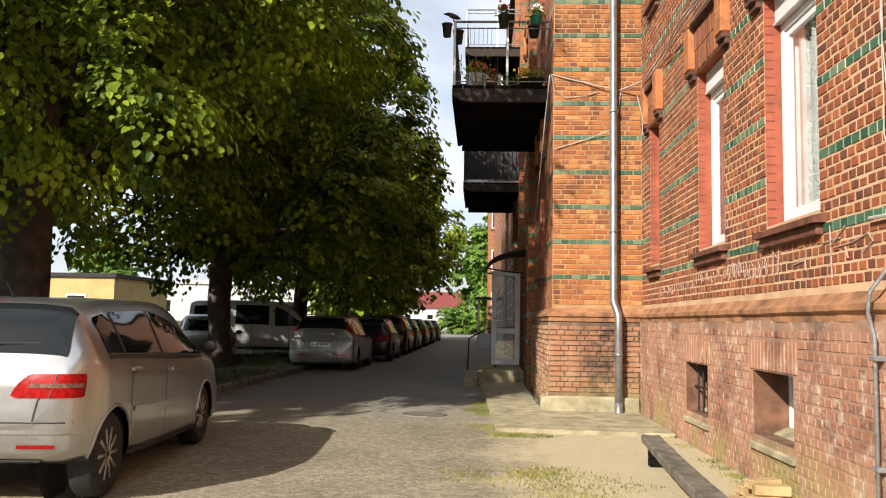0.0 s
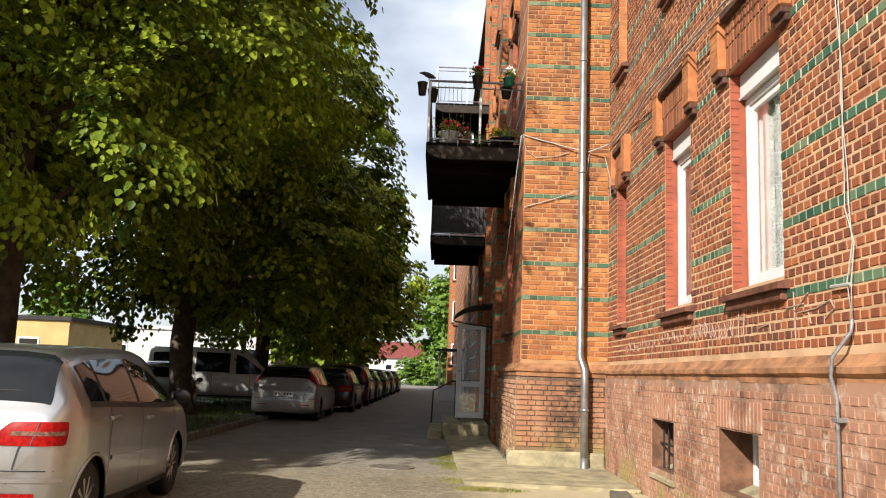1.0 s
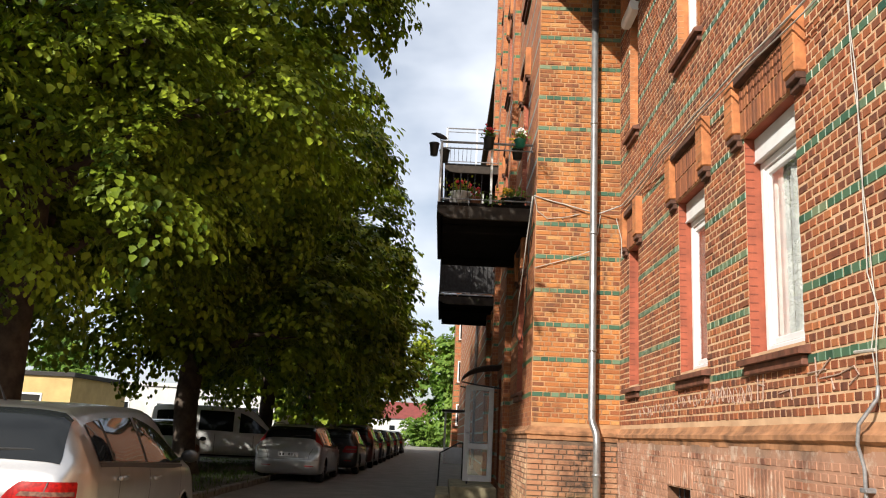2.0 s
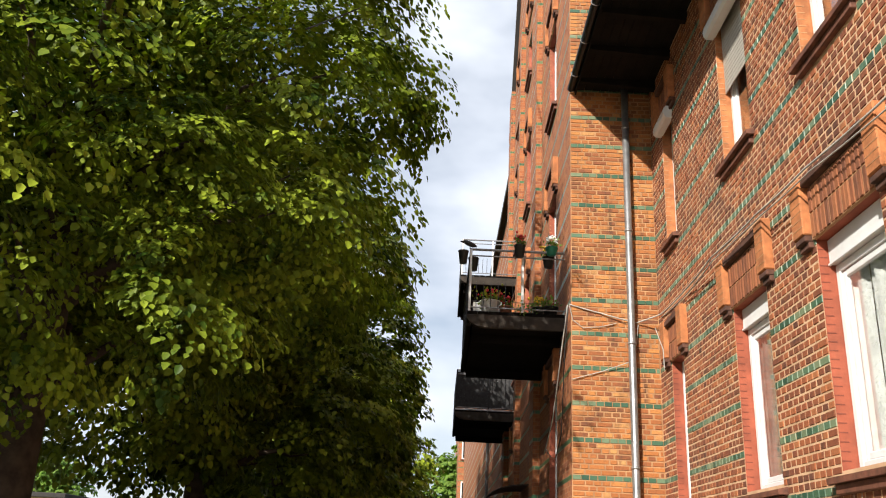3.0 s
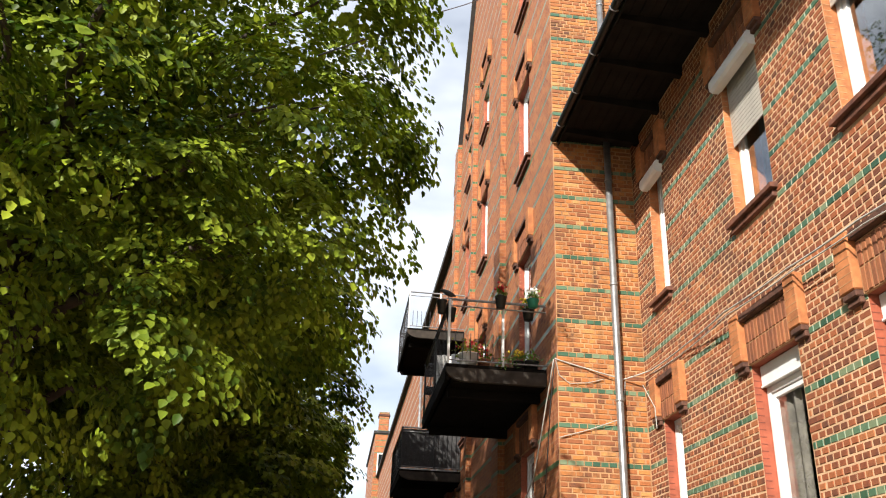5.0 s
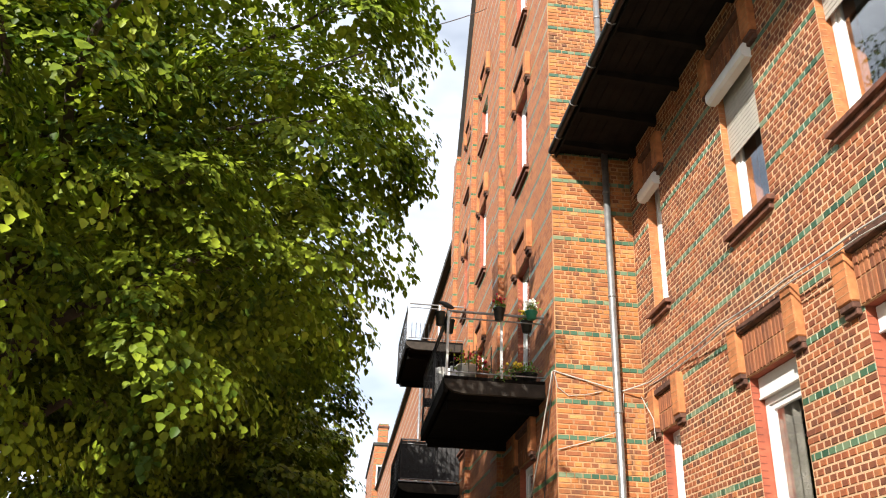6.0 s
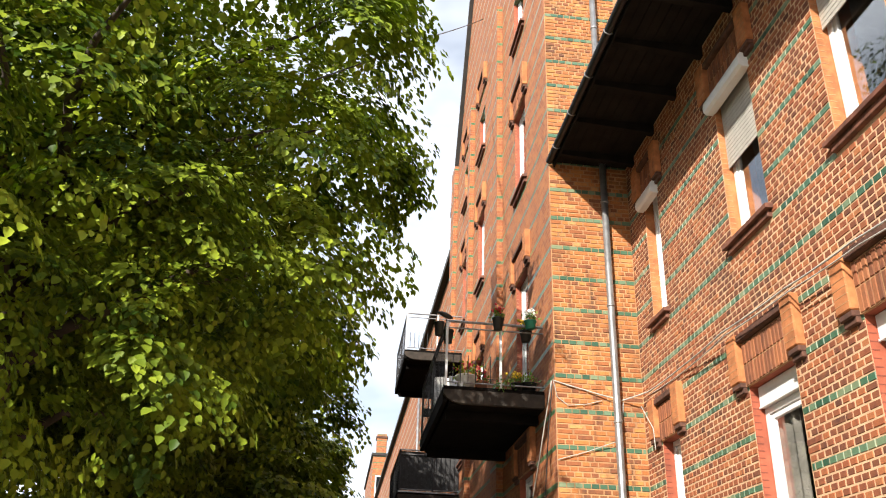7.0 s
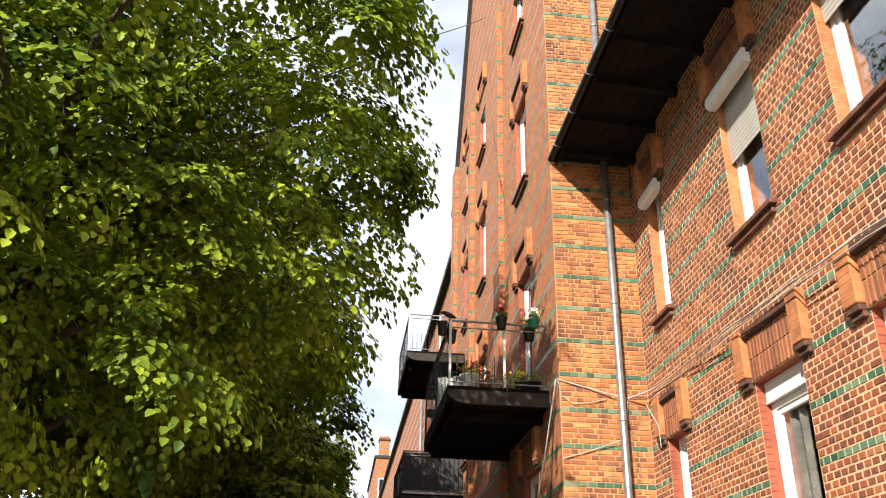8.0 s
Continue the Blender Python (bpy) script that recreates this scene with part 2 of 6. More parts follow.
CELLAR_LINING = plain("brown_brick_lining", (0.163, 0.0782, 0.0442), 0.9, vary=0.45, scale=6, bump=0.5, grain=40)
KERB = plain("grey_kerb_stone", (0.15, 0.143, 0.122), 0.95, vary=0.4, scale=5, bump=0.5, grain=45)
CONCRETE = plain("mossy_concrete", (0.313, 0.272, 0.17), 0.95, vary=0.4, scale=3.5, bump=0.5, grain=45)
WHITE = plain("white_plastic_frame", (0.688, 0.697, 0.705), 0.35, vary=0.08, scale=3, bump=0.02)
CURTAIN = plain("white_curtain", (0.82, 0.82, 0.80), 0.9, vary=0.15, scale=5, bump=0.1)
# curtain coloured grey-brown to stand in for the pane's reflection
REFLECTION_CURTAIN = plain("reflection_toned_curtain", (0.26, 0.235, 0.205), 0.9, vary=0.45, scale=3.5, bump=0.1)
SHUTTER = plain("beige_shutter", (0.381, 0.36, 0.32), 0.5, vary=0.1, scale=5, bump=0.05)
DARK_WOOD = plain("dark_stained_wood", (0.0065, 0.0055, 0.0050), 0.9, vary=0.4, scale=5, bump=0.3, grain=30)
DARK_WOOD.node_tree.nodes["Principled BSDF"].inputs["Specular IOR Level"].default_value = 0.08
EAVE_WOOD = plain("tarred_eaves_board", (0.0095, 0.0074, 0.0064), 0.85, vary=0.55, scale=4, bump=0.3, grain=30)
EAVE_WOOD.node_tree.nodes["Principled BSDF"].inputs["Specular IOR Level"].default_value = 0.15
BLACK_STEEL = plain("black_steel", (0.018, 0.018, 0.02), 0.45, 0.3, vary=0.3, scale=20, bump=0.1)
GREY_STEEL = plain("grey_steel", (0.25, 0.25, 0.26), 0.5, 0.4, vary=0.3, scale=20, bump=0.1)
ZINC = plain("zinc_pipe", (0.34, 0.347, 0.36), 0.38, 0.75, vary=0.25, scale=6, bump=0.08)
CABLE = plain("pale_cable", (0.374, 0.354, 0.326), 0.6, vary=0.2, bump=0)
ROOF = plain("dark_roof_felt", (0.0306, 0.0272, 0.0258), 0.9, vary=0.3, scale=4, bump=0.3)
STUCCO_WHITE = plain("white_stucco", (0.503, 0.503, 0.49), 0.9, vary=0.12, scale=1, bump=0.2)
STUCCO_YELLOW = plain("yellow_stucco", (0.449, 0.32, 0.136), 0.9, vary=0.15, scale=1, bump=0.2)
RED_ROOF = plain("red_roof_tile", (0.17, 0.035, 0.028), 0.8, vary=0.3, scale=2, bump=0.3)
BARK = plain("linden_bark", (0.060, 0.045, 0.034), 0.95, vary=0.5, scale=5, bump=0.9, grain=14)
SOIL = plain("shady_soil", (0.051, 0.0476, 0.0238), 0.95, vary=0.5, scale=2.5, bump=0.6, grain=25)
GLASS = Mat("window_glass", 0.03).colour((0.012, 0.014, 0.016)).m
GLASS.node_tree.nodes["Principled BSDF"].inputs["Specular IOR Level"].default_value = 0.32
TYRE = plain("tyre_rubber", (0.0122, 0.0122, 0.0122), 0.75, vary=0.3, scale=20, bump=0.2)
ALLOY = plain("alloy_rim", (0.374, 0.374, 0.381), 0.35, 0.8, vary=0.15, scale=20, bump=0.03)
BLACK_PLASTIC = plain("black_plastic", (0.02, 0.02, 0.021), 0.5, vary=0.2, scale=20, bump=0.05)


def make_glass():
    m = bpy.data.materials.new("clear_window_pane")
    m.use_nodes = True
    nt = m.node_tree
    nt.nodes.clear()
    out = nt.nodes.new("ShaderNodeOutputMaterial")
    mix = nt.nodes.new("ShaderNodeMixShader")
    clear = nt.nodes.new("ShaderNodeBsdfTransparent")
    clear.inputs["Color"].default_value = (0.93, 0.95, 0.95, 1)
    gloss = nt.nodes.new("ShaderNodeBsdfGlossy")
    gloss.inputs["Roughness"].default_value = 0.02
    facing = nt.nodes.new("ShaderNodeLayerWeight")
    curve = nt.nodes.new("ShaderNodeMath")
    curve.operation = "POWER"
    curve.inputs[1].default_value = 2.4
    nt.links.new(facing.outputs["Facing"], curve.inputs[0])
    base = nt.nodes.new("ShaderNodeMath")
    base.operation = "MULTIPLY_ADD"
    base.inputs[1].default_value, base.inputs[2].default_value = 0.75, 0.09
    nt.links.new(curve.outputs[0], base.inputs[0])
    nt.links.new(base.outputs[0], mix.inputs[0])
    nt.links.new(clear.outputs[0], mix.inputs[1])
    nt.links.new(gloss.outputs[0], mix.inputs[2])
    nt.links.new(mix.outputs[0], out.inputs["Surface"])
    return m


def make_leaf(name, dark, light, through=0.35):
    m = bpy.data.materials.new(name)
    m.use_nodes = True
    nt = m.node_tree
    b = nt.nodes["Principled BSDF"]
    b.inputs["Roughness"].default_value = 0.5
    b.inputs["Specular IOR Level"].default_value = 0.16
    geo = nt.nodes.new("ShaderNodeNewGeometry")
    ramp = nt.nodes.new("ShaderNodeValToRGB")
    ramp.color_ramp.elements[0].color, ramp.color_ramp.elements[1].color = (*dark, 1), (*light, 1)
    # leaf to leaf variation, and noise that paints whole clumps lit or shaded
    at = nt.nodes.new("ShaderNodeTexCoord")
    clump = nt.nodes.new("ShaderNodeTexNoise")
    clump.inputs["Scale"].default_value, clump.inputs["Detail"].default_value = 0.9, 3.0
    nt.links.new(at.outputs["Object"], clump.inputs["Vector"])
    lit_clump = nt.nodes.new("ShaderNodeMath")
    lit_clump.operation = "MULTIPLY_ADD"
    lit_clump.inputs[1].default_value, lit_clump.inputs[2].default_value = 3.2, -1.32
    nt.links.new(clump.outputs["Fac"], lit_clump.inputs[0])
    tone = nt.nodes.new("ShaderNodeMath")
    tone.operation, tone.use_clamp = "MULTIPLY_ADD", True
    tone.inputs[1].default_value = 0.5
    nt.links.new(geo.outputs["Random Per Island"], tone.inputs[0])
    nt.links.new(lit_clump.outputs[0], tone.inputs[2])
    nt.links.new(tone.outputs[0], ramp.inputs["Fac"])
    nt.links.new(ramp.outputs[0], b.inputs["Base Color"])
    tr = nt.nodes.new("ShaderNodeBsdfTranslucent")
    hue = nt.nodes.new("ShaderNodeMix")
    hue.data_type, hue.blend_type = "RGBA", "MULTIPLY"
    hue.inputs[0].default_value = 1.0
    hue.inputs[7].default_value = (1.05, 1.4, 0.40, 1)
    nt.links.new(ramp.outputs[0], hue.inputs[6])
    nt.links.new(hue.outputs[2], tr.inputs["Color"])
    mix = nt.nodes.new("ShaderNodeMixShader")
    mix.inputs[0].default_value = through
    nt.links.new(b.outputs[0], mix.inputs[1])
    nt.links.new(tr.outputs[0], mix.inputs[2])
    nt.links.new(mix.outputs[0], nt.nodes["Material Output"].inputs["Surface"])
    return m


def paint(name, c, rough=0.28, metal=0.6):
    k = Mat(name, rough, metal)
    dark = tuple(v * 0.86 for v in c)
    k.colour(k.mix(k.ramp(k.noise(2.2, 5, 0.6), (0.4, 0.0), (0.62, 1.0)), dark, c))
    k.b.inputs["Coat Weight"].default_value = 0.6
    k.b.inputs["Coat Roughness"].default_value = 0.06
    return k.m


def dull_lamp(name, lite, dark):
    """Ribbed lamp plastic over a mottled reflector."""
    k = Mat(name, 0.3)
    k.colour(k.mix(k.ramp(k.noise(38, 3), (0.4, 0.0), (0.6, 1.0)), lite, dark))
    k.b.inputs["Specular IOR Level"].default_value = 0.18
    return k.m


PANE = make_glass()
LEAF = make_leaf("linden_leaf", (0.036, 0.072, 0.006), (0.27, 0.335, 0.026), 0.14)
LEAF_PALE = make_leaf("pale_spring_leaf", (0.08, 0.16, 0.03), (0.20, 0.30, 0.06))
GRASS = make_leaf("grass_blade", (0.10, 0.12, 0.025), (0.30, 0.27, 0.08), 0.25)
PETAL_RED = plain("red_petals", (0.55, 0.03, 0.04), 0.7, bump=0)
PETAL_YELLOW = plain("yellow_petals", (0.75, 0.50, 0.03), 0.7, bump=0)
PETAL_WHITE = plain("white_petals", (0.75, 0.74, 0.70), 0.7, bump=0)
CERAMIC = plain("white_ceramic", (0.70, 0.70, 0.69), 0.3, vary=0.2, bump=0.02)
POT_BLACK = plain("black_pot", (0.02, 0.022, 0.022), 0.5, bump=0.05)
POT_TEAL = plain("teal_pot", (0.03, 0.28, 0.20), 0.4, bump=0.05)
TERRACOTTA = plain("terracotta", (0.38, 0.14, 0.07), 0.8, bump=0.2)
PLANK_OLD = plain("weathered_plank", (0.125, 0.108, 0.080), 0.95, vary=0.45, scale=7, bump=0.7, grain=28)
YELLOW_BRICK = plain("yellow_loose_brick", (0.422, 0.286, 0.136), 0.9, vary=0.3, scale=8, bump=0.4)
IRON = plain("cast_iron", (0.17, 0.15, 0.12), 0.7, 0.3, vary=0.4, scale=12, bump=0.4)
RED_LAMP = dull_lamp("red_lamp_glass", (0.34, 0.005, 0.004), (0.20, 0.003, 0.003))
CLEAR_LAMP = dull_lamp("clear_lamp_glass", (0.20, 0.10, 0.07), (0.10, 0.05, 0.04))
CHALK = plain("white_chalk_paint", (0.36, 0.255, 0.205), 0.9, vary=0.25, scale=25, bump=0)

# ---- building helpers ----
def mesh_of(name, bm, material, smooth=False):
    me = bpy.data.meshes.new(name)
    bm.to_mesh(me)
    bm.free()
    for m in material if isinstance(material, (list, tuple)) else [material]:
        me.materials.append(m)
    if smooth:
        for p in me.polygons:
            p.use_smooth = True
    return me


def thing(name, label, category, at=None, group="", kind=""):
    """An Empty at the base of a thing, under which its parts hang."""
    ob = new(name)
    ob.empty_display_size = 0.2
    if at is not None:
        ob.matrix_world = at
    return tagged(ob, label, category, group, kind)


def part(name, bm, material, parent, label="", smooth=False):
    ob = new(name, mesh_of(name, bm, material, smooth))
    ob.parent = parent
    if label:
        ob["label"] = label
    return ob


def solid(name, bm, material, label, category, kind="", group="", smooth=False):
    return tagged(new(name, mesh_of(name, bm, material, smooth)), label, category, group, kind)


def box(bm, x0, y0, z0, x1, y1, z1, bevel=0.0, mat=0):
    v = [bm.verts.new((x, y, z)) for x in (x0, x1) for y in (y0, y1) for z in (z0, z1)]
    fs = [bm.faces.new([v[i] for i in q]) for q in ((0, 1, 3, 2), (4, 6, 7, 5), (0, 4, 5, 1), (2, 3, 7, 6), (0, 2, 6, 4), (1, 5, 7, 3))]
    for f in fs:
        f.material_index = mat
    if bevel:
        es = list({e for f in fs for e in f.edges})
        bmesh.ops.bevel(bm, geom=es, offset=bevel, segments=1, affect="EDGES", profile=0.5)
    return fs


def boxed(*a, bevel=0.0):
    bm = bmesh.new()
    box(bm, *a, bevel=bevel)
    return bm


def tube(bm, pts, r, n=8, cap=True):
    """A round bar along points; r one radius or one per point."""
    pts = [Vector(p) for p in pts]
    rs = r if isinstance(r, (list, tuple)) else [r] * len(pts)
    rings = []
    side = None
    for i, p in enumerate(pts):
        d = (pts[min(i + 1, len(pts) - 1)] - pts[max(i - 1, 0)]).normalized()
        if side is None:
            side = d.orthogonal().normalized()
        side = (side - d * side.dot(d)).normalized()
        up = d.cross(side)
        rings.append([bm.verts.new(p + rs[i] * (math.cos(a) * side + math.sin(a) * up)) for a in (2 * math.pi * k / n for k in range(n))])
    for a, b in zip(rings, rings[1:]):
        for k in range(n):
            bm.faces.new((a[k], a[(k + 1) % n], b[(k + 1) % n], b[k]))
    if cap:
        bm.faces.new(rings[0][::-1])
        bm.faces.new(rings[-1])
    return rings


def tubed(pts, r, n=8):
    bm = bmesh.new()
    tube(bm, pts, r, n)
    return bm


def lathe(bm, profile, n=20, at=(0, 0, 0), axis="z"):
    """Turn a profile of (radius, height) about an axis."""
    at = Vector(at)
    rings = []
    for r, h in profile:
        ring = []
        for k in range(n):
            a = 2 * math.pi * k / n
            c, s = r * math.cos(a), r * math.sin(a)
            ring.append(bm.verts.new(at + (Vector((c, s, h)) if axis == "z" else Vector((h, c, s)))))
        rings.append(ring)
    for a, b in zip(rings, rings[1:]):
        for k in range(n):
            bm.faces.new((a[k], a[(k + 1) % n], b[(k + 1) % n], b[k]))
    bm.faces.new(rings[0][::-1])
    bm.faces.new(rings[-1])
    return bm


def wall_mesh(plane, at, back, u0, u1, z0, z1, holes):
    """A wall with thickness and openings. plane 'x': the wall stands at x = at and u is y; 'y': at y = at and u is x. back: where its other face lies.
    holes: (u0, u1, z0, z1). Material 1 lines the openings."""
    us = sorted({u0, u1, *[h[0] for h in holes], *[h[1] for h in holes]})
    zs = sorted({z0, z1, *[h[2] for h in holes], *[h[3] for h in holes]})
    us = [u for u in us if u0 <= u <= u1]
    zs = [z for z in zs if z0 <= z <= z1]

    def full(i, j):
        if not (0 <= i < len(us) - 1 and 0 <= j < len(zs) - 1):
            return False
        u, z = (us[i] + us[i + 1]) / 2, (zs[j] + zs[j + 1]) / 2
        return not any(h[0] < u < h[1] and h[2] < z < h[3] for h in holes)

    bm = bmesh.new()

    def p(u, z, w):
        return bm.verts.new((w, u, z) if plane == "x" else (u, w, z))

    def quad(a, b, mat=0):
        f = bm.faces.new((p(*a, at), p(*b, at), p(*b, back), p(*a, back)))
        f.material_index = mat

    for i in range(len(us) - 1):
        for j in range(len(zs) - 1):
            if not full(i, j):
                continue
            a, b, c, d = us[i], us[i + 1], zs[j], zs[j + 1]
            for w in (at, back):
                bm.faces.new((p(a, c, w), p(b, c, w), p(b, d, w), p(a, d, w)))
            for ok, e, f in ((full(i - 1, j), (a, c), (a, d)), (full(i + 1, j), (b, c), (b, d)), (full(i, j - 1), (a, c), (b, c)), (full(i, j + 1), (a, d), (b, d))):
                if not ok:
                    inner = 0 < i < len(us) - 2 or 0 < j < len(zs) - 2
                    quad(e, f, 1 if inner else 0)
    bmesh.ops.remove_doubles(bm, verts=bm.verts, dist=0.0005)
    bmesh.ops.recalc_face_normals(bm, faces=bm.faces)
    return bm

# ---- the large structure ----
XR = 2.46      # street face of the set-back range
XP = 1.10      # street face of the tall projecting part
YP = 12.60     # its near end wall
COURSE, BAND0 = 0.077, 5.33
EAVE = 8.95
# openings of the set-back range: (near y, far y, sill z, head z)
GROUND_WINDOWS = [(5.92, 7.05, 2.20, 4.22), (8.28, 9.28, 2.20, 4.22), (11.36, 11.96, 2.20, 4.22)]
UPPER_WINDOWS = [(5.90, 6.92, 6.02, 8.06), (8.30, 9.22, 6.02, 8.06), (11.36, 11.90, 6.02, 8.06)]
CELLAR_WINDOWS = [(6.38, 7.32, 0.42, 0.97), (8.80, 9.72, 0.38, 0.93)]

bm = bmesh.new()
n = 60
for i in range(n + 1):
    for j in range(n + 1):
        # finer near the camera
        u, v = 2 * i / n - 1, 2 * j / n - 1
        bm.verts.new((600 * u * abs(u) ** 1.5, 15 + 900 * v * abs(v) ** 1.5, 0))
bm.verts.ensure_lookup_table()
for i in range(n):
    for j in range(n):
        a = i * (n + 1) + j
        bm.faces.new([bm.verts[k] for k in (a, a + n + 1, a + n + 2, a + 1)])
solid("ground", bm, STREET, "worn dusty street of cobbles and patched asphalt", "ground", "structure")

wall_holes = GROUND_WINDOWS + UPPER_WINDOWS
wall_range = solid("wall_east", wall_mesh("x", XR, XR + 0.45, -9.0, YP, 1.40, 9.3, wall_holes), [PALE_MORTAR, REVEAL],
                   "red brick wall with glazed green bands and pale mortar", "wall", "structure")
wall_range.data.materials.append(MOULD)
for f in wall_range.data.polygons:
    if f.material_index == 1 and f.center.z > 5.0:
        f.material_index = 2
plinth_range = solid("plinth_east", wall_mesh("x", XR - 0.05, XR + 0.45, -9.0, YP, -0.1, 1.40, CELLAR_WINDOWS), [PLINTH_MORTAR, CELLAR_LINING],
                     "worn brick plinth with flaking pink limewash", "wall", "structure")
WING_WINDOWS = []
for y0, y1 in ((14.35, 15.35), (19.2, 20.1), (22.0, 22.9)):
    for z0 in (6.02, 9.86, 13.70):
        WING_WINDOWS.append((y0, y1, 5.26 if y0 < 15 and z0 < 7 else z0, z0 + 1.9))
WING_WINDOWS += [(14.2, 15.2, 2.20, 4.22), (18.95, 20.1, 0.36, 2.75), (22.0, 22.9, 2.2, 4.22)]
wall_wing = solid("wall_wing", wall_mesh("x", XP, XP + 0.5, YP + 0.02, 25.2, -0.1, 15.0, WING_WINDOWS), [FAR_BRICK, REVEAL],
                  "tall brick wing with green bands, sunlit obliquely", "wall", "structure")
wall_pier = solid("wall_pier", wall_mesh("y", YP, YP + 0.5, XP + 0.003, 3.6, 1.40, 15.0, []), [MORTAR, REVEAL],
                  "orange brick end wall with glazed green bands", "wall", "structure")


# ---- windows of the brick fronts ----
def bracket(parent, face, y0, y1, z0, z1, proud):
    """A moulded brick label stop: a proud block on a tapering corbel, coloured dark for soot and shade."""
    bm = boxed(face - proud, y0, z0 + 0.12, face + 0.01, y1, z1, bevel=0.012)
    b = part("bracket", bm, MOULD, parent, "orange moulded brick label stop")
    bm = bmesh.new()
    steps = ((z0 + 0.06, z0 + 0.12, proud * 0.85), (z0, z0 + 0.06, proud * 0.5))
    for a, c, d in steps:
        box(bm, face - d, y0 + 0.01, a, face + 0.01, y1 - 0.01, c, bevel=0.008)
    part("corbel", bm, SOOT_SHADE, b, "stepped corbel coloured dark for soot and shade")
    # joints between the courses of the block
    bm = bmesh.new()
    z = z0 + 0.12 + COURSE
    while z < z1 - 0.03:
        box(bm, face - proud - 0.0025, y0 + 0.004, z, face, y1 - 0.004, z + 0.006)
        z += COURSE
    part("joint", bm, MORTAR, b)


def hood(parent, face, y0, y1, z):
    """Flat arch of soldier bricks with a drip course, coloured dark for soot and its shadow, and label stops at both
    ends.
    """
    n = max(4, round((y1 - y0) / 0.077))
    step = (y1 - y0) / n
    proto = None
    for i in range(n):
        c = y0 + (i + 0.5) * step
        if proto is None:
            bm = boxed(-0.040, -step / 2 + 0.007, 0.008, 0.01, step / 2 - 0.007, 0.24, bevel=0.006)
            proto = mesh_of("brick", bm, HOOD_ONE)
        ob = new("brick", proto)
        ob.parent = parent
        ob.location = (face + 0.004 * math.sin(i * 2.3), c, z)
        ob = new("brick", proto)
        ob.parent = parent
        ob.location = (face + 0.004 * math.sin(i * 3.1), c, z + 0.245)
    part("drip_course", boxed(face - 0.09, y0 - 0.02, z + 0.51, face + 0.01, y1 + 0.02, z + 0.60, bevel=0.012), SOOT_SHADE, parent, "projecting drip course coloured dark for soot and its shadow")
    part("arch_bed", boxed(face - 0.03, y0 - 0.01, z + 0.002, face + 0.01, y1 + 0.01, z + 0.50), MORTAR, parent)
    for a, b in ((y0 - 0.26, y0 - 0.03), (y1 + 0.03, y1 + 0.26)):
        bracket(parent, face, a, b, z - 0.06, z + 0.62, 0.10)


def sill(parent, face, y0, y1, z):
    bm = bmesh.new()
    a, b = y0 - 0.10, y1 + 0.10
    vs = []
    for x, top, low in ((face - 0.10, z - 0.055, z - 0.105), (face + 0.12, z + 0.0, z - 0.10)):
        for y in (a, b):
            vs.append((bm.verts.new((x, y, top)), bm.verts.new((x, y, low))))
    (p, q), (r, s), (t, u), (v, w) = vs
    for f in ((p, r, v, t), (q, u, w, s), (p, q, s, r), (t, v, w, u), (p, t, u, q), (r, s, w, v)):
        bm.faces.new(f)
    bmesh.ops.recalc_face_normals(bm, faces=bm.faces)
    part("window_sill", bm, SILL, parent, "weathered brown tile sill")
    part("sill_course", boxed(face - 0.055, a + 0.05, z - 0.19, face + 0.01, b - 0.05, z - 0.107, bevel=0.008), SILL, parent)


def sash(parent, x, y0, y1, z0, z1, w, d, name):
    bm = bmesh.new()
    for q in ((y0, y0 + w, z0, z1), (y1 - w, y1, z0, z1), (y0 + w, y1 - w, z0, z0 + w), (y0 + w, y1 - w, z1 - w, z1)):
        box(bm, x, q[0], q[2], x + d, q[1], q[3], bevel=0.006)
    return part(name, bm, WHITE, parent)


def drape(parent, x, y0, y1, z0, z1, seed, mat=None):
    """A hanging curtain with soft folds."""
    rnd = random.Random(seed)
    bm = bmesh.new()
    n = max(8, int((y1 - y0) / 0.03))
    ph = rnd.random() * 6
    rows = []
    for z in (z0, (z0 + z1) / 2, z1):
        rows.append([bm.verts.new((x + 0.025 * math.sin(ph + i * 1.1) + 0.012 * math.sin(i * 2.7), y0 + (y1 - y0) * i / n, z)) for i in range(n + 1)])
    for a, b in zip(rows, rows[1:]):
        for i in range(n):
            bm.faces.new((a[i], a[i + 1], b[i + 1], b[i]))
    return part("curtain", bm, mat or CURTAIN, parent, "folded curtain behind the pane", smooth=True)


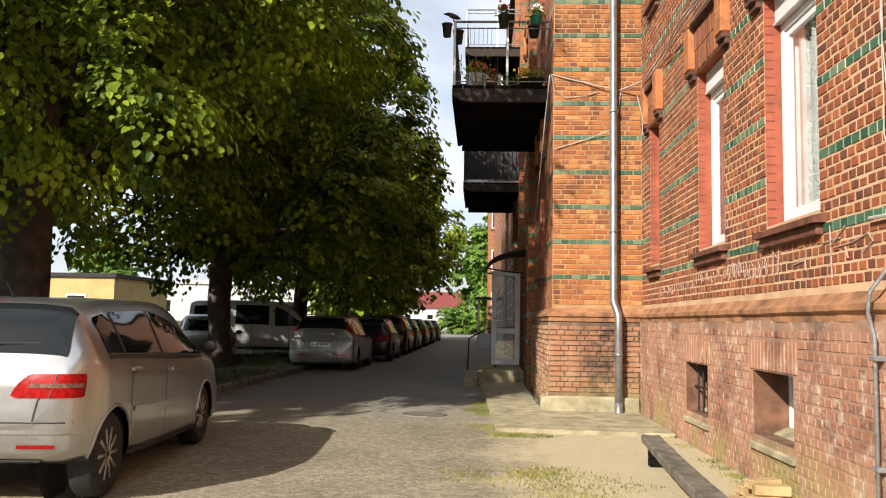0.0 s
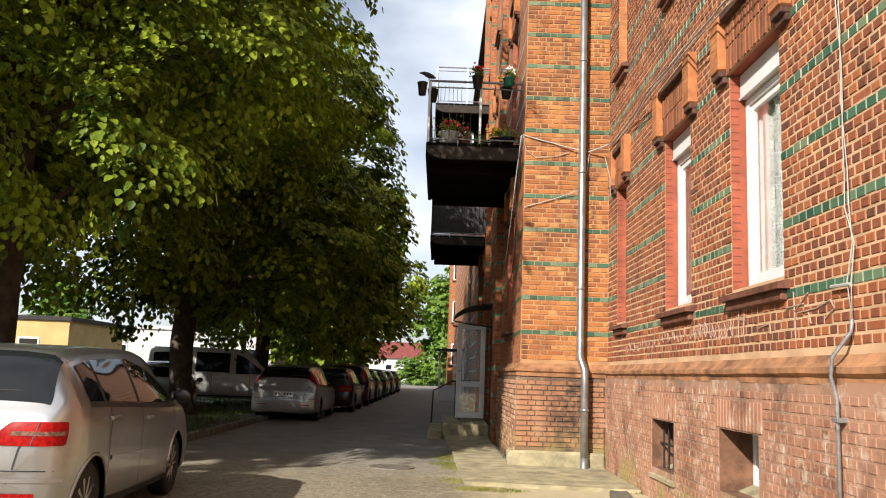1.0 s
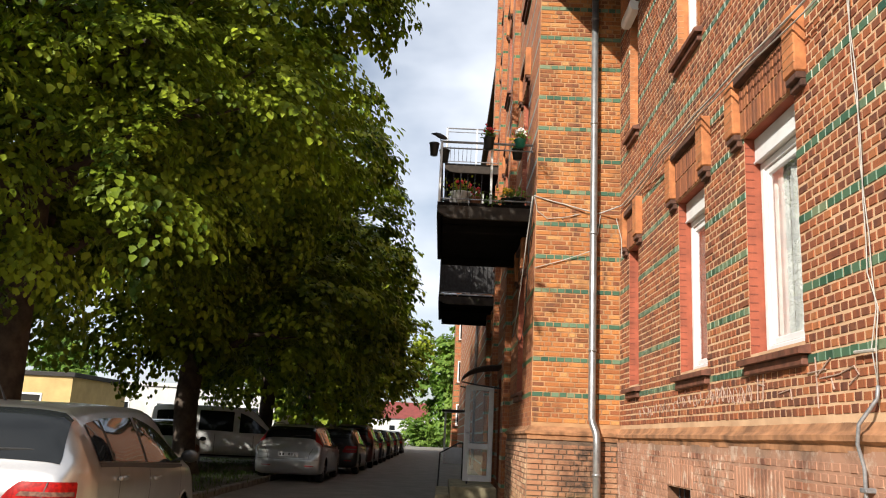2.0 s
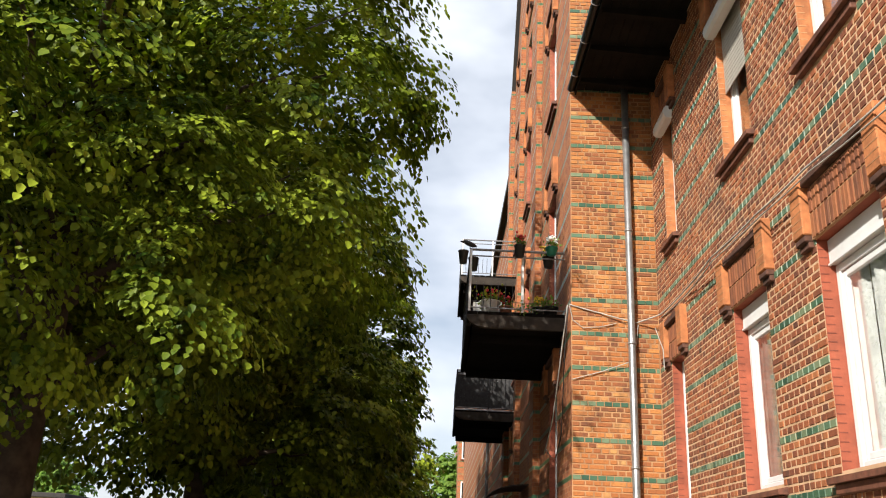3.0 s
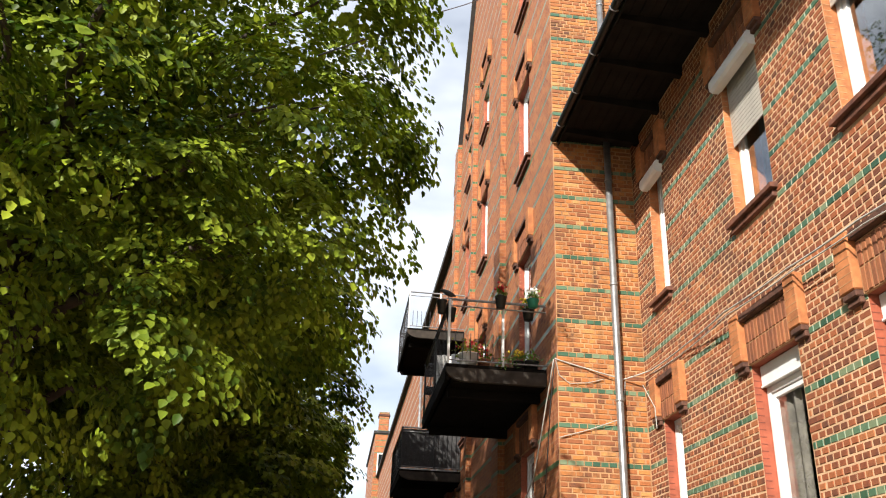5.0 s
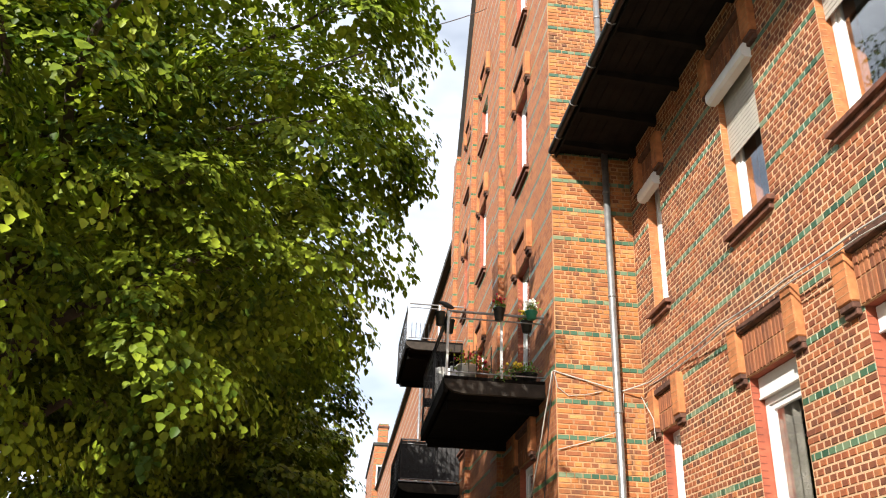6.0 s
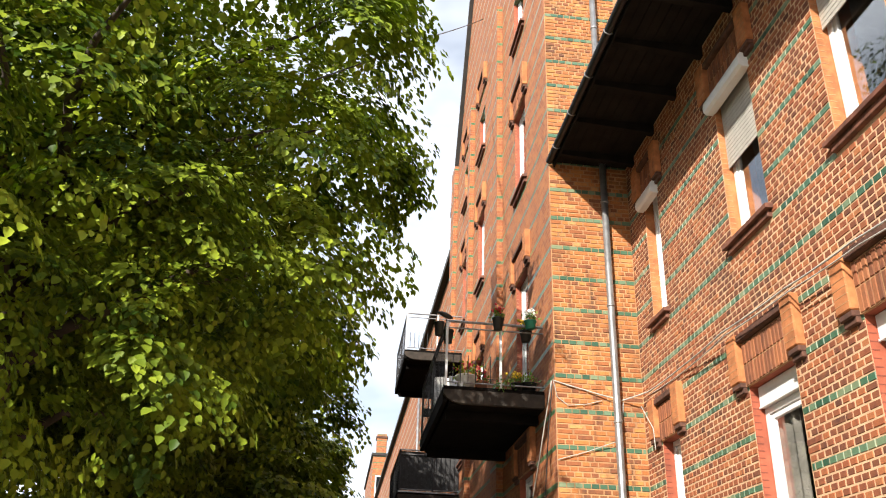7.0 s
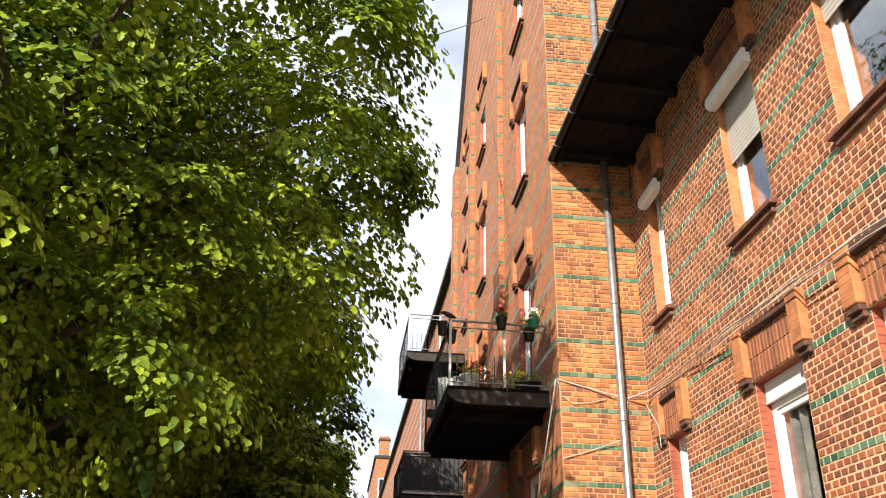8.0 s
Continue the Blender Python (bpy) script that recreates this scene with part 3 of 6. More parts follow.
def window(number, face, y0, y1, z0, z1, label, box_inside=False, box_outside=False, shut=0.0, curtains=(), hooded=True, deep=0.14, silled=True, net=None):
    w = thing(f"window_{number}", label, "window", kind="structure")
    x = face + deep
    top = z1
    if box_inside:
        bm = boxed(x - 0.05, y0 + 0.002, z1 - 0.24, x + 0.10, y1 - 0.002, z1 - 0.003, bevel=0.01)
        b = part("shutter_box", bm, WHITE, w, "white roller shutter box")
        part("box_lip", boxed(x - 0.062, y0 + 0.004, z1 - 0.25, x - 0.04, y1 - 0.004, z1 - 0.225, bevel=0.004), WHITE, b)
        top = z1 - 0.245
    if box_outside:
        bm = bmesh.new()
        prof = ((0.0, 0.0), (-0.10, 0.0), (-0.135, 0.035), (-0.145, 0.10), (-0.13, 0.17), (-0.09, 0.215), (0.0, 0.225))
        ends = [[bm.verts.new((face + 0.01 + px, y, z1 - 0.20 + pz)) for px, pz in prof] for y in (y0 - 0.06, y1 + 0.06)]
        for i in range(len(prof) - 1):
            bm.faces.new((ends[0][i], ends[0][i + 1], ends[1][i + 1], ends[1][i]))
        bm.faces.new(ends[0])
        bm.faces.new(ends[1][::-1])
        bmesh.ops.recalc_face_normals(bm, faces=bm.faces)
        part("shutter_box", bm, WHITE, w, "white projecting roller shutter box")
    sash(w, x, y0 + 0.002, y1 - 0.002, z0 + 0.002, top - 0.002, 0.075, 0.07, "window_frame")
    leaf = sash(w, x + 0.018, y0 + 0.08, y1 - 0.08, z0 + 0.08, top - 0.08, 0.06, 0.045, "casement")
    pane = part("pane", boxed(x + 0.035, y0 + 0.139, z0 + 0.139, x + 0.041, y1 - 0.139, top - 0.139), PANE, leaf)
    pane.visible_shadow = False
    if shut:
        low = z1 - 0.02 - shut
        k = int(shut / 0.055)
        sh = part("shutter", boxed(x - 0.055, y0 + 0.006, low, x - 0.05, y1 - 0.006, z1 - 0.01), SHUTTER, w, "half-lowered beige roller shutter")
        proto = mesh_of("slat", boxed(-0.007, y0 + 0.01, 0.001, 0.0, y1 - 0.01, 0.054, bevel=0.002), SHUTTER)
        for i in range(k):
            s = new("slat", proto)
            s.parent = sh
            s.location = (x - 0.054, 0, low + i * shut / k)
    for i, (a, b) in enumerate(curtains):
        drape(w, x + 0.10, y0 + (y1 - y0) * a, y0 + (y1 - y0) * b, z0 + 0.05, top, number * 7 + i, net)
    # bed joints on the far jamb
    bm = bmesh.new()
    z = z0 + COURSE
    while z < z1 - 0.06:
        box(bm, face + 0.004, y1 - 0.003, z, x - 0.06, y1 + 0.004, z + 0.010)
        z += COURSE
    part("jamb_joint", bm, MORTAR if z0 > 5 else REVEAL_JOINT, w)
    if silled:
        sill(w, face, y0, y1, z0)
    if hooded:
        hood(w, face, y0, y1, z1)
    return w


window(1, XR, *GROUND_WINDOWS[0], "tall white plastic window with drawn curtains", box_inside=True, curtains=((0.0, 0.66), (0.70, 1.0)))
window(2, XR, *GROUND_WINDOWS[1], "tall white plastic window with roller box and net curtain", box_inside=True, curtains=((0.0, 0.42), (0.45, 1.0)), net=REFLECTION_CURTAIN)
window(3, XR, *GROUND_WINDOWS[2], "narrow white plastic window under brick hood", curtains=((0.0, 1.0),))
window(4, XR, *UPPER_WINDOWS[0], "white plastic window with shutter partly lowered", shut=0.75)
window(5, XR, *UPPER_WINDOWS[1], "white plastic window with beige shutter half lowered", box_outside=True, shut=1.02)
window(6, XR, *UPPER_WINDOWS[2], "narrow white window with small roller box", box_outside=True, curtains=((0.0, 1.0),))
for i, h in enumerate(WING_WINDOWS):
    if h[2] > 1:
        window(7 + i, XP, *h, "white window in the brick wing", curtains=((0.1, 0.9),), deep=0.10, silled=abs(h[2] - 5.26) > 0.01)

# cellar windows
for i, (y0, y1, z0, z1) in enumerate(CELLAR_WINDOWS):
    f = XR - 0.05
    w = thing(f"window_{20 + i}", "small cellar window in white frame deep in the plinth" if i == 0 else "small cellar window behind rusty iron bars", "cellar window", kind="structure")
    if i == 0:
        sash(w, f + 0.30, y0 + 0.002, y1 - 0.002, z0 + 0.05, z1 - 0.002, 0.06, 0.06, "window_frame")
        part("mullion", boxed(f + 0.305, (y0 + y1) / 2 - 0.03, z0 + 0.11, f + 0.35, (y0 + y1) / 2 + 0.03, z1 - 0.062, bevel=0.005), WHITE, w)
    else:
        for k in range(4):
            y = y0 + (y1 - y0) * (k + 0.8) / 4.6
            part("bar", tubed([(f + 0.10, y, z0), (f + 0.10, y, z1)], 0.011, 8), BLACK_STEEL, w)
        part("cross_bar", boxed(f + 0.094, y0, (z0 + z1) / 2 - 0.012, f + 0.106, y1, (z0 + z1) / 2 + 0.012), BLACK_STEEL, w)
    p = part("pane", boxed(f + 0.33, y0 + 0.06, z0 + 0.10, f + 0.336, y1 - 0.06, z1 - 0.06), GLASS, w)
    # sloping cement apron
    bm = bmesh.new()
    vs = [bm.verts.new(c) for c in ((f - 0.03, y0 - 0.04, z0 - 0.08), (f - 0.03, y1 + 0.04, z0 - 0.08), (f + 0.30, y1, z0 + 0.06), (f + 0.30, y0, z0 + 0.06),
                                    (f - 0.03, y0 - 0.04, z0 - 0.12), (f - 0.03, y1 + 0.04, z0 - 0.12), (f + 0.30, y1, z0 - 0.12), (f + 0.30, y0, z0 - 0.12))]
    for q in ((0, 1, 2, 3), (7, 6, 5, 4), (0, 4, 5, 1), (1, 5, 6, 2), (2, 6, 7, 3), (3, 7, 4, 0)):
        bm.faces.new([vs[k] for k in q])
    part("apron", bm, CONCRETE, w, "cement apron")
    # soldier bricks over the opening
    nb = int((y1 - y0 + 0.2) / 0.08)
    proto = mesh_of("brick", boxed(-0.012, -0.032, 0.0, 0.01, 0.032, 0.245, bevel=0.005), PLINTH_ONE)
    for k in range(nb):
        b = new("brick", proto)
        b.parent = w
        b.location = (f + 0.002 * math.sin(k * 1.7), y0 - 0.1 + (k + 0.5) * 0.08, z1 + 0.012)

# rooms behind the windows: floors and a back wall
bm = bmesh.new()
for z in (1.75, 5.35, 8.9):
    box(bm, XR + 0.46, -8.8, z, 7.0, YP - 0.02, z + 0.2)
box(bm, 6.6, -8.8, -0.1, 7.0, YP - 0.02, 9.3)
for y in (-9.0, 3.2, 7.6, 10.4, YP - 0.10):
    box(bm, XR + 0.46, y, 0.0, 6.58, y + 0.1, 9.2)
solid("wall_inner", bm, plain("room_plaster", (0.38, 0.35, 0.30), 0.9), "plastered rooms behind the windows", "wall", "structure")
bm = bmesh.new()
for z in (0.1, 4.9, 8.75, 12.6):
    box(bm, XP + 0.51, YP + 0.51, z, 6.0, 25.0, z + 0.2)
box(bm, 5.8, YP + 0.51, 0, 6.0, 25.0, 14.8)
for y in (17.5, 21.0, 24.9):
    box(bm, XP + 0.51, y, 0.3, 5.78, y + 0.1, 14.8)
solid("wall_inner_wing", bm, plain("room_plaster_wing", (0.36, 0.33, 0.29), 0.9), "plastered rooms inside the tall wing", "wall", "structure")


# ---- ledges, plinth of the pier, roofs ----
def run_profile(pts, path, name, mat, label, category="ledge"):
    """Sweep a profile of (out, z) along a plan path of (x, y, nx, ny) stations."""
    bm = bmesh.new()
    fine = []
    for (x0, y0, a0, b0), (x1, y1, a1, b1) in zip(path, path[1:]):
        k = max(1, round(math.hypot(x1 - x0, y1 - y0) / 0.09))
        fine += [(x0 + (x1 - x0) * i / k, y0 + (y1 - y0) * i / k, a0 if i == 0 else a1 if (a0, b0) != (a1, b1) and abs(a1) + abs(b1) < 2 else a0, b0 if i == 0 else b1 if (a0, b0) != (a1, b1) and abs(a1) + abs(b1) < 2 else b0) for i in range(k)]
    fine.append(path[-1])
    rows = []
    for x, y, nx, ny in fine:
        # worn, chipped edges
        chip = [0.008 * noise.noise(Vector((x * 4.1, y * 4.1, z * 9))) + 0.014 * min(0, noise.noise(Vector((x * 1.3 + 5, y * 1.3, z * 3)))) for o, z in pts]
        rows.append([bm.verts.new((x + nx * (o + c * (o > 0)), y + ny * (o + c * (o > 0)), z + 0.5 * c * (o > 0))) for (o, z), c in zip(pts, chip)])
    for a, b in zip(rows, rows[1:]):
        for i in range(len(pts) - 1):
            bm.faces.new((a[i], a[i + 1], b[i + 1], b[i]))
    bm.faces.new(rows[0][::-1])
    bm.faces.new(rows[-1])
    bmesh.ops.recalc_face_normals(bm, faces=bm.faces)
    return solid(name, bm, mat, label, category, "structure")


LEDGE_PROFILE = [(-0.02, 1.385), (0.052, 1.385), (0.056, 1.44), (0.085, 1.46), (0.088, 1.50), (0.045, 1.53), (0.010, 1.585), (-0.02, 1.585)]
run_profile(LEDGE_PROFILE, [(XR, -9, -1, 0), (XR, YP - 0.125, -1, 0)], "trim_ledge", LEDGE, "sandy moulded ledge above the plinth")
run_profile(LEDGE_PROFILE, [(XR + 0.0, YP, 0, -1), (XP, YP, -1, -1), (XP, 16.6, -1, 0)], "trim_ledge_pier", LEDGE, "crumbling moulded ledge round the pier")
# plinth of the pier and wing, a little proud, on a mossy concrete footing
solid("plinth_pier", boxed(XP - 0.06, YP - 0.06, -0.1, XR - 0.052, YP + 0.3, 1.37, bevel=0.01), PIER_PLINTH_JOINT, "dark worn brick plinth of the pier", "wall", "structure")
solid("plinth_wing", boxed(XP - 0.058, YP + 0.302, -0.1, XP + 0.45, 16.6, 1.37), PIER_PLINTH_JOINT, "worn brick plinth of the wing", "wall", "structure")
bm = bmesh.new()
box(bm, XP - 0.16, YP - 0.16, -0.05, XR - 0.06, YP + 0.2, 0.27, bevel=0.03)
bmesh.ops.subdivide_edges(bm, edges=bm.edges, cuts=3, use_grid_fill=True)
for v in bm.verts:
    v.co += 0.018 * Vector((noise.noise(v.co * 4), noise.noise(v.co * 4 + Vector((5, 1, 2))), noise.noise(v.co * 4 + Vector((1, 7, 3)))))
solid("footing_pier", bm, CONCRETE, "mossy concrete footing of the pier", "footing", "structure")

# deep wooden eaves of the set-back range
eave = thing("eaves", "deep black timber eaves over the brick wall", "eaves", kind="structure")
X_OUT, Y_END = 1.20, YP - 0.02
nb = 9
bw = (XR - X_OUT) / nb
for i in range(nb):
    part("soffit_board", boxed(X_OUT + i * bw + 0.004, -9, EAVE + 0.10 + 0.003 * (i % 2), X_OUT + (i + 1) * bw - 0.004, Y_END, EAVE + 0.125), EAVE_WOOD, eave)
y = Y_END - 0.35
while y > -9:
    bm = bmesh.new()
    vs = [bm.verts.new(c) for c in ((X_OUT + 0.02, y - 0.05, EAVE + 0.02), (XR, y - 0.05, EAVE - 0.06), (XR, y - 0.05, EAVE + 0.105), (X_OUT + 0.02, y - 0.05, EAVE + 0.105),
                                    (X_OUT + 0.02, y + 0.05, EAVE + 0.02), (XR, y + 0.05, EAVE - 0.06), (XR, y + 0.05, EAVE + 0.105), (X_OUT + 0.02, y + 0.05, EAVE + 0.105))]
    for q in ((0, 1, 2, 3), (7, 6, 5, 4), (0, 4, 5, 1), (1, 5, 6, 2), (2, 6, 7, 3), (3, 7, 4, 0)):
        bm.faces.new([vs[k] for k in q])
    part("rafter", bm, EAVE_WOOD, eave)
    y -= 0.95
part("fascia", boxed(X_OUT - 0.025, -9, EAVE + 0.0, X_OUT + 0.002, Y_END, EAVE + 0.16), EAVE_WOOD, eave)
bm = bmesh.new()
for x0, z0, x1, z1 in ((X_OUT - 0.10, EAVE + 0.14, 6.8, EAVE + 3.2),):
    vs = [bm.verts.new(c) for c in ((x0, -9, z0), (x1, -9, z1), (x1, Y_END, z1), (x0, Y_END, z0), (x0, -9, z0 + 0.08), (x1, -9, z1 + 0.08), (x1, Y_END, z1 + 0.08), (x0, Y_END, z0 + 0.08))]
    for q in ((3, 2, 1, 0), (4, 5, 6, 7), (0, 1, 5, 4), (1, 2, 6, 5), (2, 3, 7, 6), (3, 0, 4, 7)):
        bm.faces.new([vs[k] for k in q])
solid("roof_range", bm, ROOF, "dark felt roof of the set-back range", "roof", "structure")


def gutter(x, z, y0, y1, name="gutter"):
    g = thing(name, "black half-round metal gutter along the eaves", "gutter")
    bm = bmesh.new()
    arc = [(0.065 * math.cos(a), 0.065 * math.sin(a)) for a in (math.pi + math.pi * k / 8 for k in range(9))]
    arc += [(0.055 * math.cos(a), 0.055 * math.sin(a)) for a in (2 * math.pi - math.pi * k / 8 for k in range(9))]
    rows = [[bm.verts.new((x + px, y, z + pz)) for px, pz in arc] for y in (y0, y1)]
    for i in range(len(arc)):
        j = (i + 1) % len(arc)
        bm.faces.new((rows[0][i], rows[0][j], rows[1][j], rows[1][i]))
    bm.faces.new(rows[0])
    bm.faces.new(rows[1][::-1])
    bmesh.ops.recalc_face_normals(bm, faces=bm.faces)
    part("trough", bm, BLACK_STEEL, g)
    y = y1 - 0.5
    proto = mesh_of("hook", tubed([(0.085, 0, -0.02), (0.05, 0, -0.06), (0, 0, -0.075), (-0.06, 0, -0.05), (-0.07, 0, 0.01)], 0.009, 6), GREY_STEEL)
    while y > y0:
        h = new("hook", proto)
        h.parent = g
        h.location = (x, y, z)
        y -= 0.95
    return g


gutter(X_OUT - 0.085, EAVE + 0.12, -9, Y_END)

# the wing: lesenes, gable, roof edges
for y0, y1 in ((16.75, 17.45), (21.0, 21.4), (24.5, 25.2)):
    solid("pilaster_strip", boxed(XP - 0.13, y0, 0.0, XP + 0.02, y1, 16.2), FAR_BRICK, "projecting brick strip with green bands", "pilaster", "structure")
bm = bmesh.new()
for x in (XP + 0.002, XP + 0.5):
    vs = [bm.verts.new((x, y, z)) for y, z in ((YP + 0.02, 15.0), (25.2, 15.0), (18.95, 25.4))]
    bm.faces.new(vs)
a = bm.verts[:]
for i, j in ((0, 1), (1, 2), (2, 0)):
    bm.faces.new((a[i], a[j], a[3 + j], a[3 + i]))
bmesh.ops.recalc_face_normals(bm, faces=bm.faces)
solid("wall_gable", bm, FAR_BRICK, "steep brick gable of the wing", "wall", "structure")
bm = bmesh.new()
for (y0, z0), (y1, z1) in (((25.45, 14.75), (18.95, 25.6)), ((12.4, 14.75), (18.95, 25.6))):
    vs = [bm.verts.new((x, y, z + dz)) for dz in (0, 0.22) for x, y, z in ((XP - 0.12, y0, z0), (6.0, y0, z0), (6.0, y1, z1), (XP - 0.12, y1, z1))]
    for q in ((0, 1, 2, 3), (7, 6, 5, 4), (0, 4, 5, 1), (1, 5, 6, 2), (2, 6, 7, 3), (3, 7, 4, 0)):
        bm.faces.new([vs[k] for k in q])
bmesh.ops.recalc_face_normals(bm, faces=bm.faces)
solid("roof_wing", bm, ROOF, "dark steep roof of the wing", "roof", "structure")
solid("wall_wing_far", boxed(XP + 0.5, 24.7, -0.1, 6.0, 25.2, 15.0), FAR_BRICK, "far brick flank of the wing", "wall", "structure")
solid("wall_wing_back", boxed(6.0, YP, -0.1, 6.3, 25.2, 15.0), FAR_BRICK, "rear wall of the wing", "wall", "structure")
# the rest of the row
solid("wall_row", boxed(1.22, 25.2, -0.1, 6.0, 75.0, 13.4), FAR_BRICK, "set-back brick front further along", "wall", "structure")
solid("roof_row", boxed(1.0, 25.45, 13.41, 6.0, 74.98, 13.62), ROOF, "dark flat eaves of the further row", "roof", "structure")
# unseen pale wall, added far behind the camera
solid("wall_street_end", boxed(-60, -40, -0.1, 20, -39, 9), STUCCO_WHITE, "pale wall added behind the camera, out of view", "wall", "structure")


# ---- downpipes ----
def downpipe(x, y, z1, knee, name="downpipe"):
    d = thing(name, "zinc rain downpipe strapped to the brick pier", "downpipe")
    if knee:
        pts = [(x, y, z1), (x, y, 1.72), (x + 0.015, y - 0.02, 1.64), (x + 0.05, y - 0.08, 1.52), (x + 0.06, y - 0.10, 1.44), (x + 0.06, y - 0.10, 0.10)]
    else:
        pts = [(x, y, z1), (x, y, 0.1)]
    part("pipe", tubed(pts, 0.057, 14), ZINC, d, smooth=True)
    foot = pts[-1]
    part("shoe", tubed([(foot[0], foot[1], 0.20), (foot[0], foot[1], 0.07), (foot[0] + 0.0, foot[1] - 0.05, 0.02)], 0.062, 14), ZINC, d, "rusty cast shoe", smooth=True)
    z = 0.9
    while z < z1:
        px, py = (x + 0.06, y - 0.10) if knee and z < 1.45 else (x, y)
        c = part("collar", lathe(bmesh.new(), [(0.056, -0.02), (0.066, -0.018), (0.066, 0.018), (0.056, 0.02)], 14, (px, py, z)), ZINC, d, smooth=True)
        part("pin", tubed([(px, py + 0.05, z), (px, py + 0.13, z)], 0.008, 6), GREY_STEEL, c)
        z += 1.85
    return d


downpipe(2.01, YP - 0.10, 14.6, True)
downpipe(1.12, 36.0, 13.2, False)


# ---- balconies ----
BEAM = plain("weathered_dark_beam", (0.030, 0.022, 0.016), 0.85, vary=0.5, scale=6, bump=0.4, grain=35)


def balcony(y0, y1, z, clad, label):
    """A timber and steel balcony on the wing: deck, fascia beams, posts, rails, bars or solid cladding."""
    b = thing("balcony", label, "balcony", group="balconies of the brick wing")
    xo, xi = -0.50, XP - 0.004
    n = 9
    for i in range(n):
        a = xo + (xi - xo) * i / n
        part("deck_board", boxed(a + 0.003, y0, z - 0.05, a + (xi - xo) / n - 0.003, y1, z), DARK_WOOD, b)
    for y in (y0, y1 - 0.08):
        bm = bmesh.new()
        # fascia beam, its outer end cut in a curve
        prof = [(xi, z - 0.055), (xo, z - 0.055), (xo, z - 0.12), (xo + 0.05, z - 0.19), (xo + 0.14, z - 0.24), (xo + 0.28, z - 0.27), (xi, z - 0.27)]
        lo = [bm.verts.new((px, y, pz)) for px, pz in prof]
        hi = [bm.verts.new((px, y + 0.08, pz)) for px, pz in prof]
        bm.faces.new(lo)
        bm.faces.new(hi[::-1])
        for i in range(len(prof)):
            j = (i + 1) % len(prof)
            bm.faces.new((lo[i], hi[i], hi[j], lo[j]))
        bmesh.ops.recalc_face_normals(bm, faces=bm.faces)
        part("fascia_beam", bm, BEAM, b)
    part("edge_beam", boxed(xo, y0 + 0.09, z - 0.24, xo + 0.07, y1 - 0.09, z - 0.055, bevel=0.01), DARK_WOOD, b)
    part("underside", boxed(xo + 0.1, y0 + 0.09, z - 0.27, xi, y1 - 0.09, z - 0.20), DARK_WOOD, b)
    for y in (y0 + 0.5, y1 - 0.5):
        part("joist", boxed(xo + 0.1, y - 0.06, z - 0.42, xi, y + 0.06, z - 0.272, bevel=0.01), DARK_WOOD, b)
    top = z + 1.08
    posts = [(xo + 0.03, y0 + 0.03), (xo + 0.90, y0 + 0.03), (xo + 0.03, y1 - 0.03), (xo + 0.03, (y0 + y1) / 2)]
    for i, (px, py) in enumerate(posts):
        m = WHITE if i < 2 and not clad else BLACK_STEEL
        part("post", boxed(px - 0.02, py - 0.02, z, px + 0.02, py + 0.02, top, bevel=0.004), m, b, "white painted post" if m is WHITE else "")
    for h, r in ((top, 0.022), (top - 0.11, 0.013), (z + 0.07, 0.013)):
        part("rail", tubed([(xi, y0 + 0.03, h), (xo + 0.03, y0 + 0.03, h)], r, 8), GREY_STEEL, b)
        part("rail", tubed([(xo + 0.03, y0 + 0.03, h), (xo + 0.03, y1 - 0.03, h)], r, 8), BLACK_STEEL, b)
        part("rail", tubed([(xo + 0.03, y1 - 0.03, h), (xi, y1 - 0.03, h)], r, 8), BLACK_STEEL, b)
    bar = mesh_of("bar", boxed(-0.005, -0.005, 0.07, 0.005, 0.005, 0.98), BLACK_STEEL)
    low = mesh_of("bar", boxed(-0.006, -0.006, 0.07, 0.006, 0.006, 0.52), BLACK_STEEL)
    y = y0 + 0.15
    while y < y1 - 0.1:
        o = new("bar", bar)
        o.parent, o.location = b, (xo + 0.03, y, z)
        y += 0.20 if not clad else 0.12
    x = xo + 0.14
    while x < xi - 0.05:
        for py in (y0 + 0.03, y1 - 0.03):
            if py < y1 - 1 and not clad:
                if x < xo + 0.85:
                    o = new("bar", low)
                    o.parent, o.location = b, (x, py, z)
                continue
            o = new("bar", bar)
            o.parent, o.location = b, (x, py, z)
        x += 0.12
    if clad:
        for nm, q in (("end_screen", (xo + 0.05, y0 + 0.055, z + 0.05, xi - 0.02, y0 + 0.07, top - 0.03)),
                      ("front_screen", (xo + 0.045, y0 + 0.08, z + 0.05, xo + 0.06, y1 - 0.05, top - 0.03))):
            part(nm, boxed(*q), plain("dark_reed_screen", (0.03, 0.03, 0.032), 0.8, vary=0.5, scale=14, bump=0.5, grain=60), b, "dark woven privacy screen")
        part("trim_strip", boxed(xo, y0 - 0.004, z - 0.01, xi - 0.1, y0 + 0.03, z + 0.03), ZINC, b, "bright zinc edge strip")
    else:
        part("end_panel", boxed(xo + 0.05, y1 - 0.06, z + 0.45, xi - 0.4, y1 - 0.045, z + 0.62), DARK_WOOD, b, "dark wooden board behind the rail")
    return b


balcony(13.25, 17.0, 5.22, False, "black timber balcony with steel rails and flower pots")
balcony(22.75, 26.5, 5.22, True, "black balcony screened with dark woven mat")
balcony(22.75, 26.5, 9.06, False, "black upper balcony hung with washing")


# ---- lindens along the street ----
def unit(a):
    return a / (np.linalg.norm(a, axis=1)[:, None] + 1e-9)


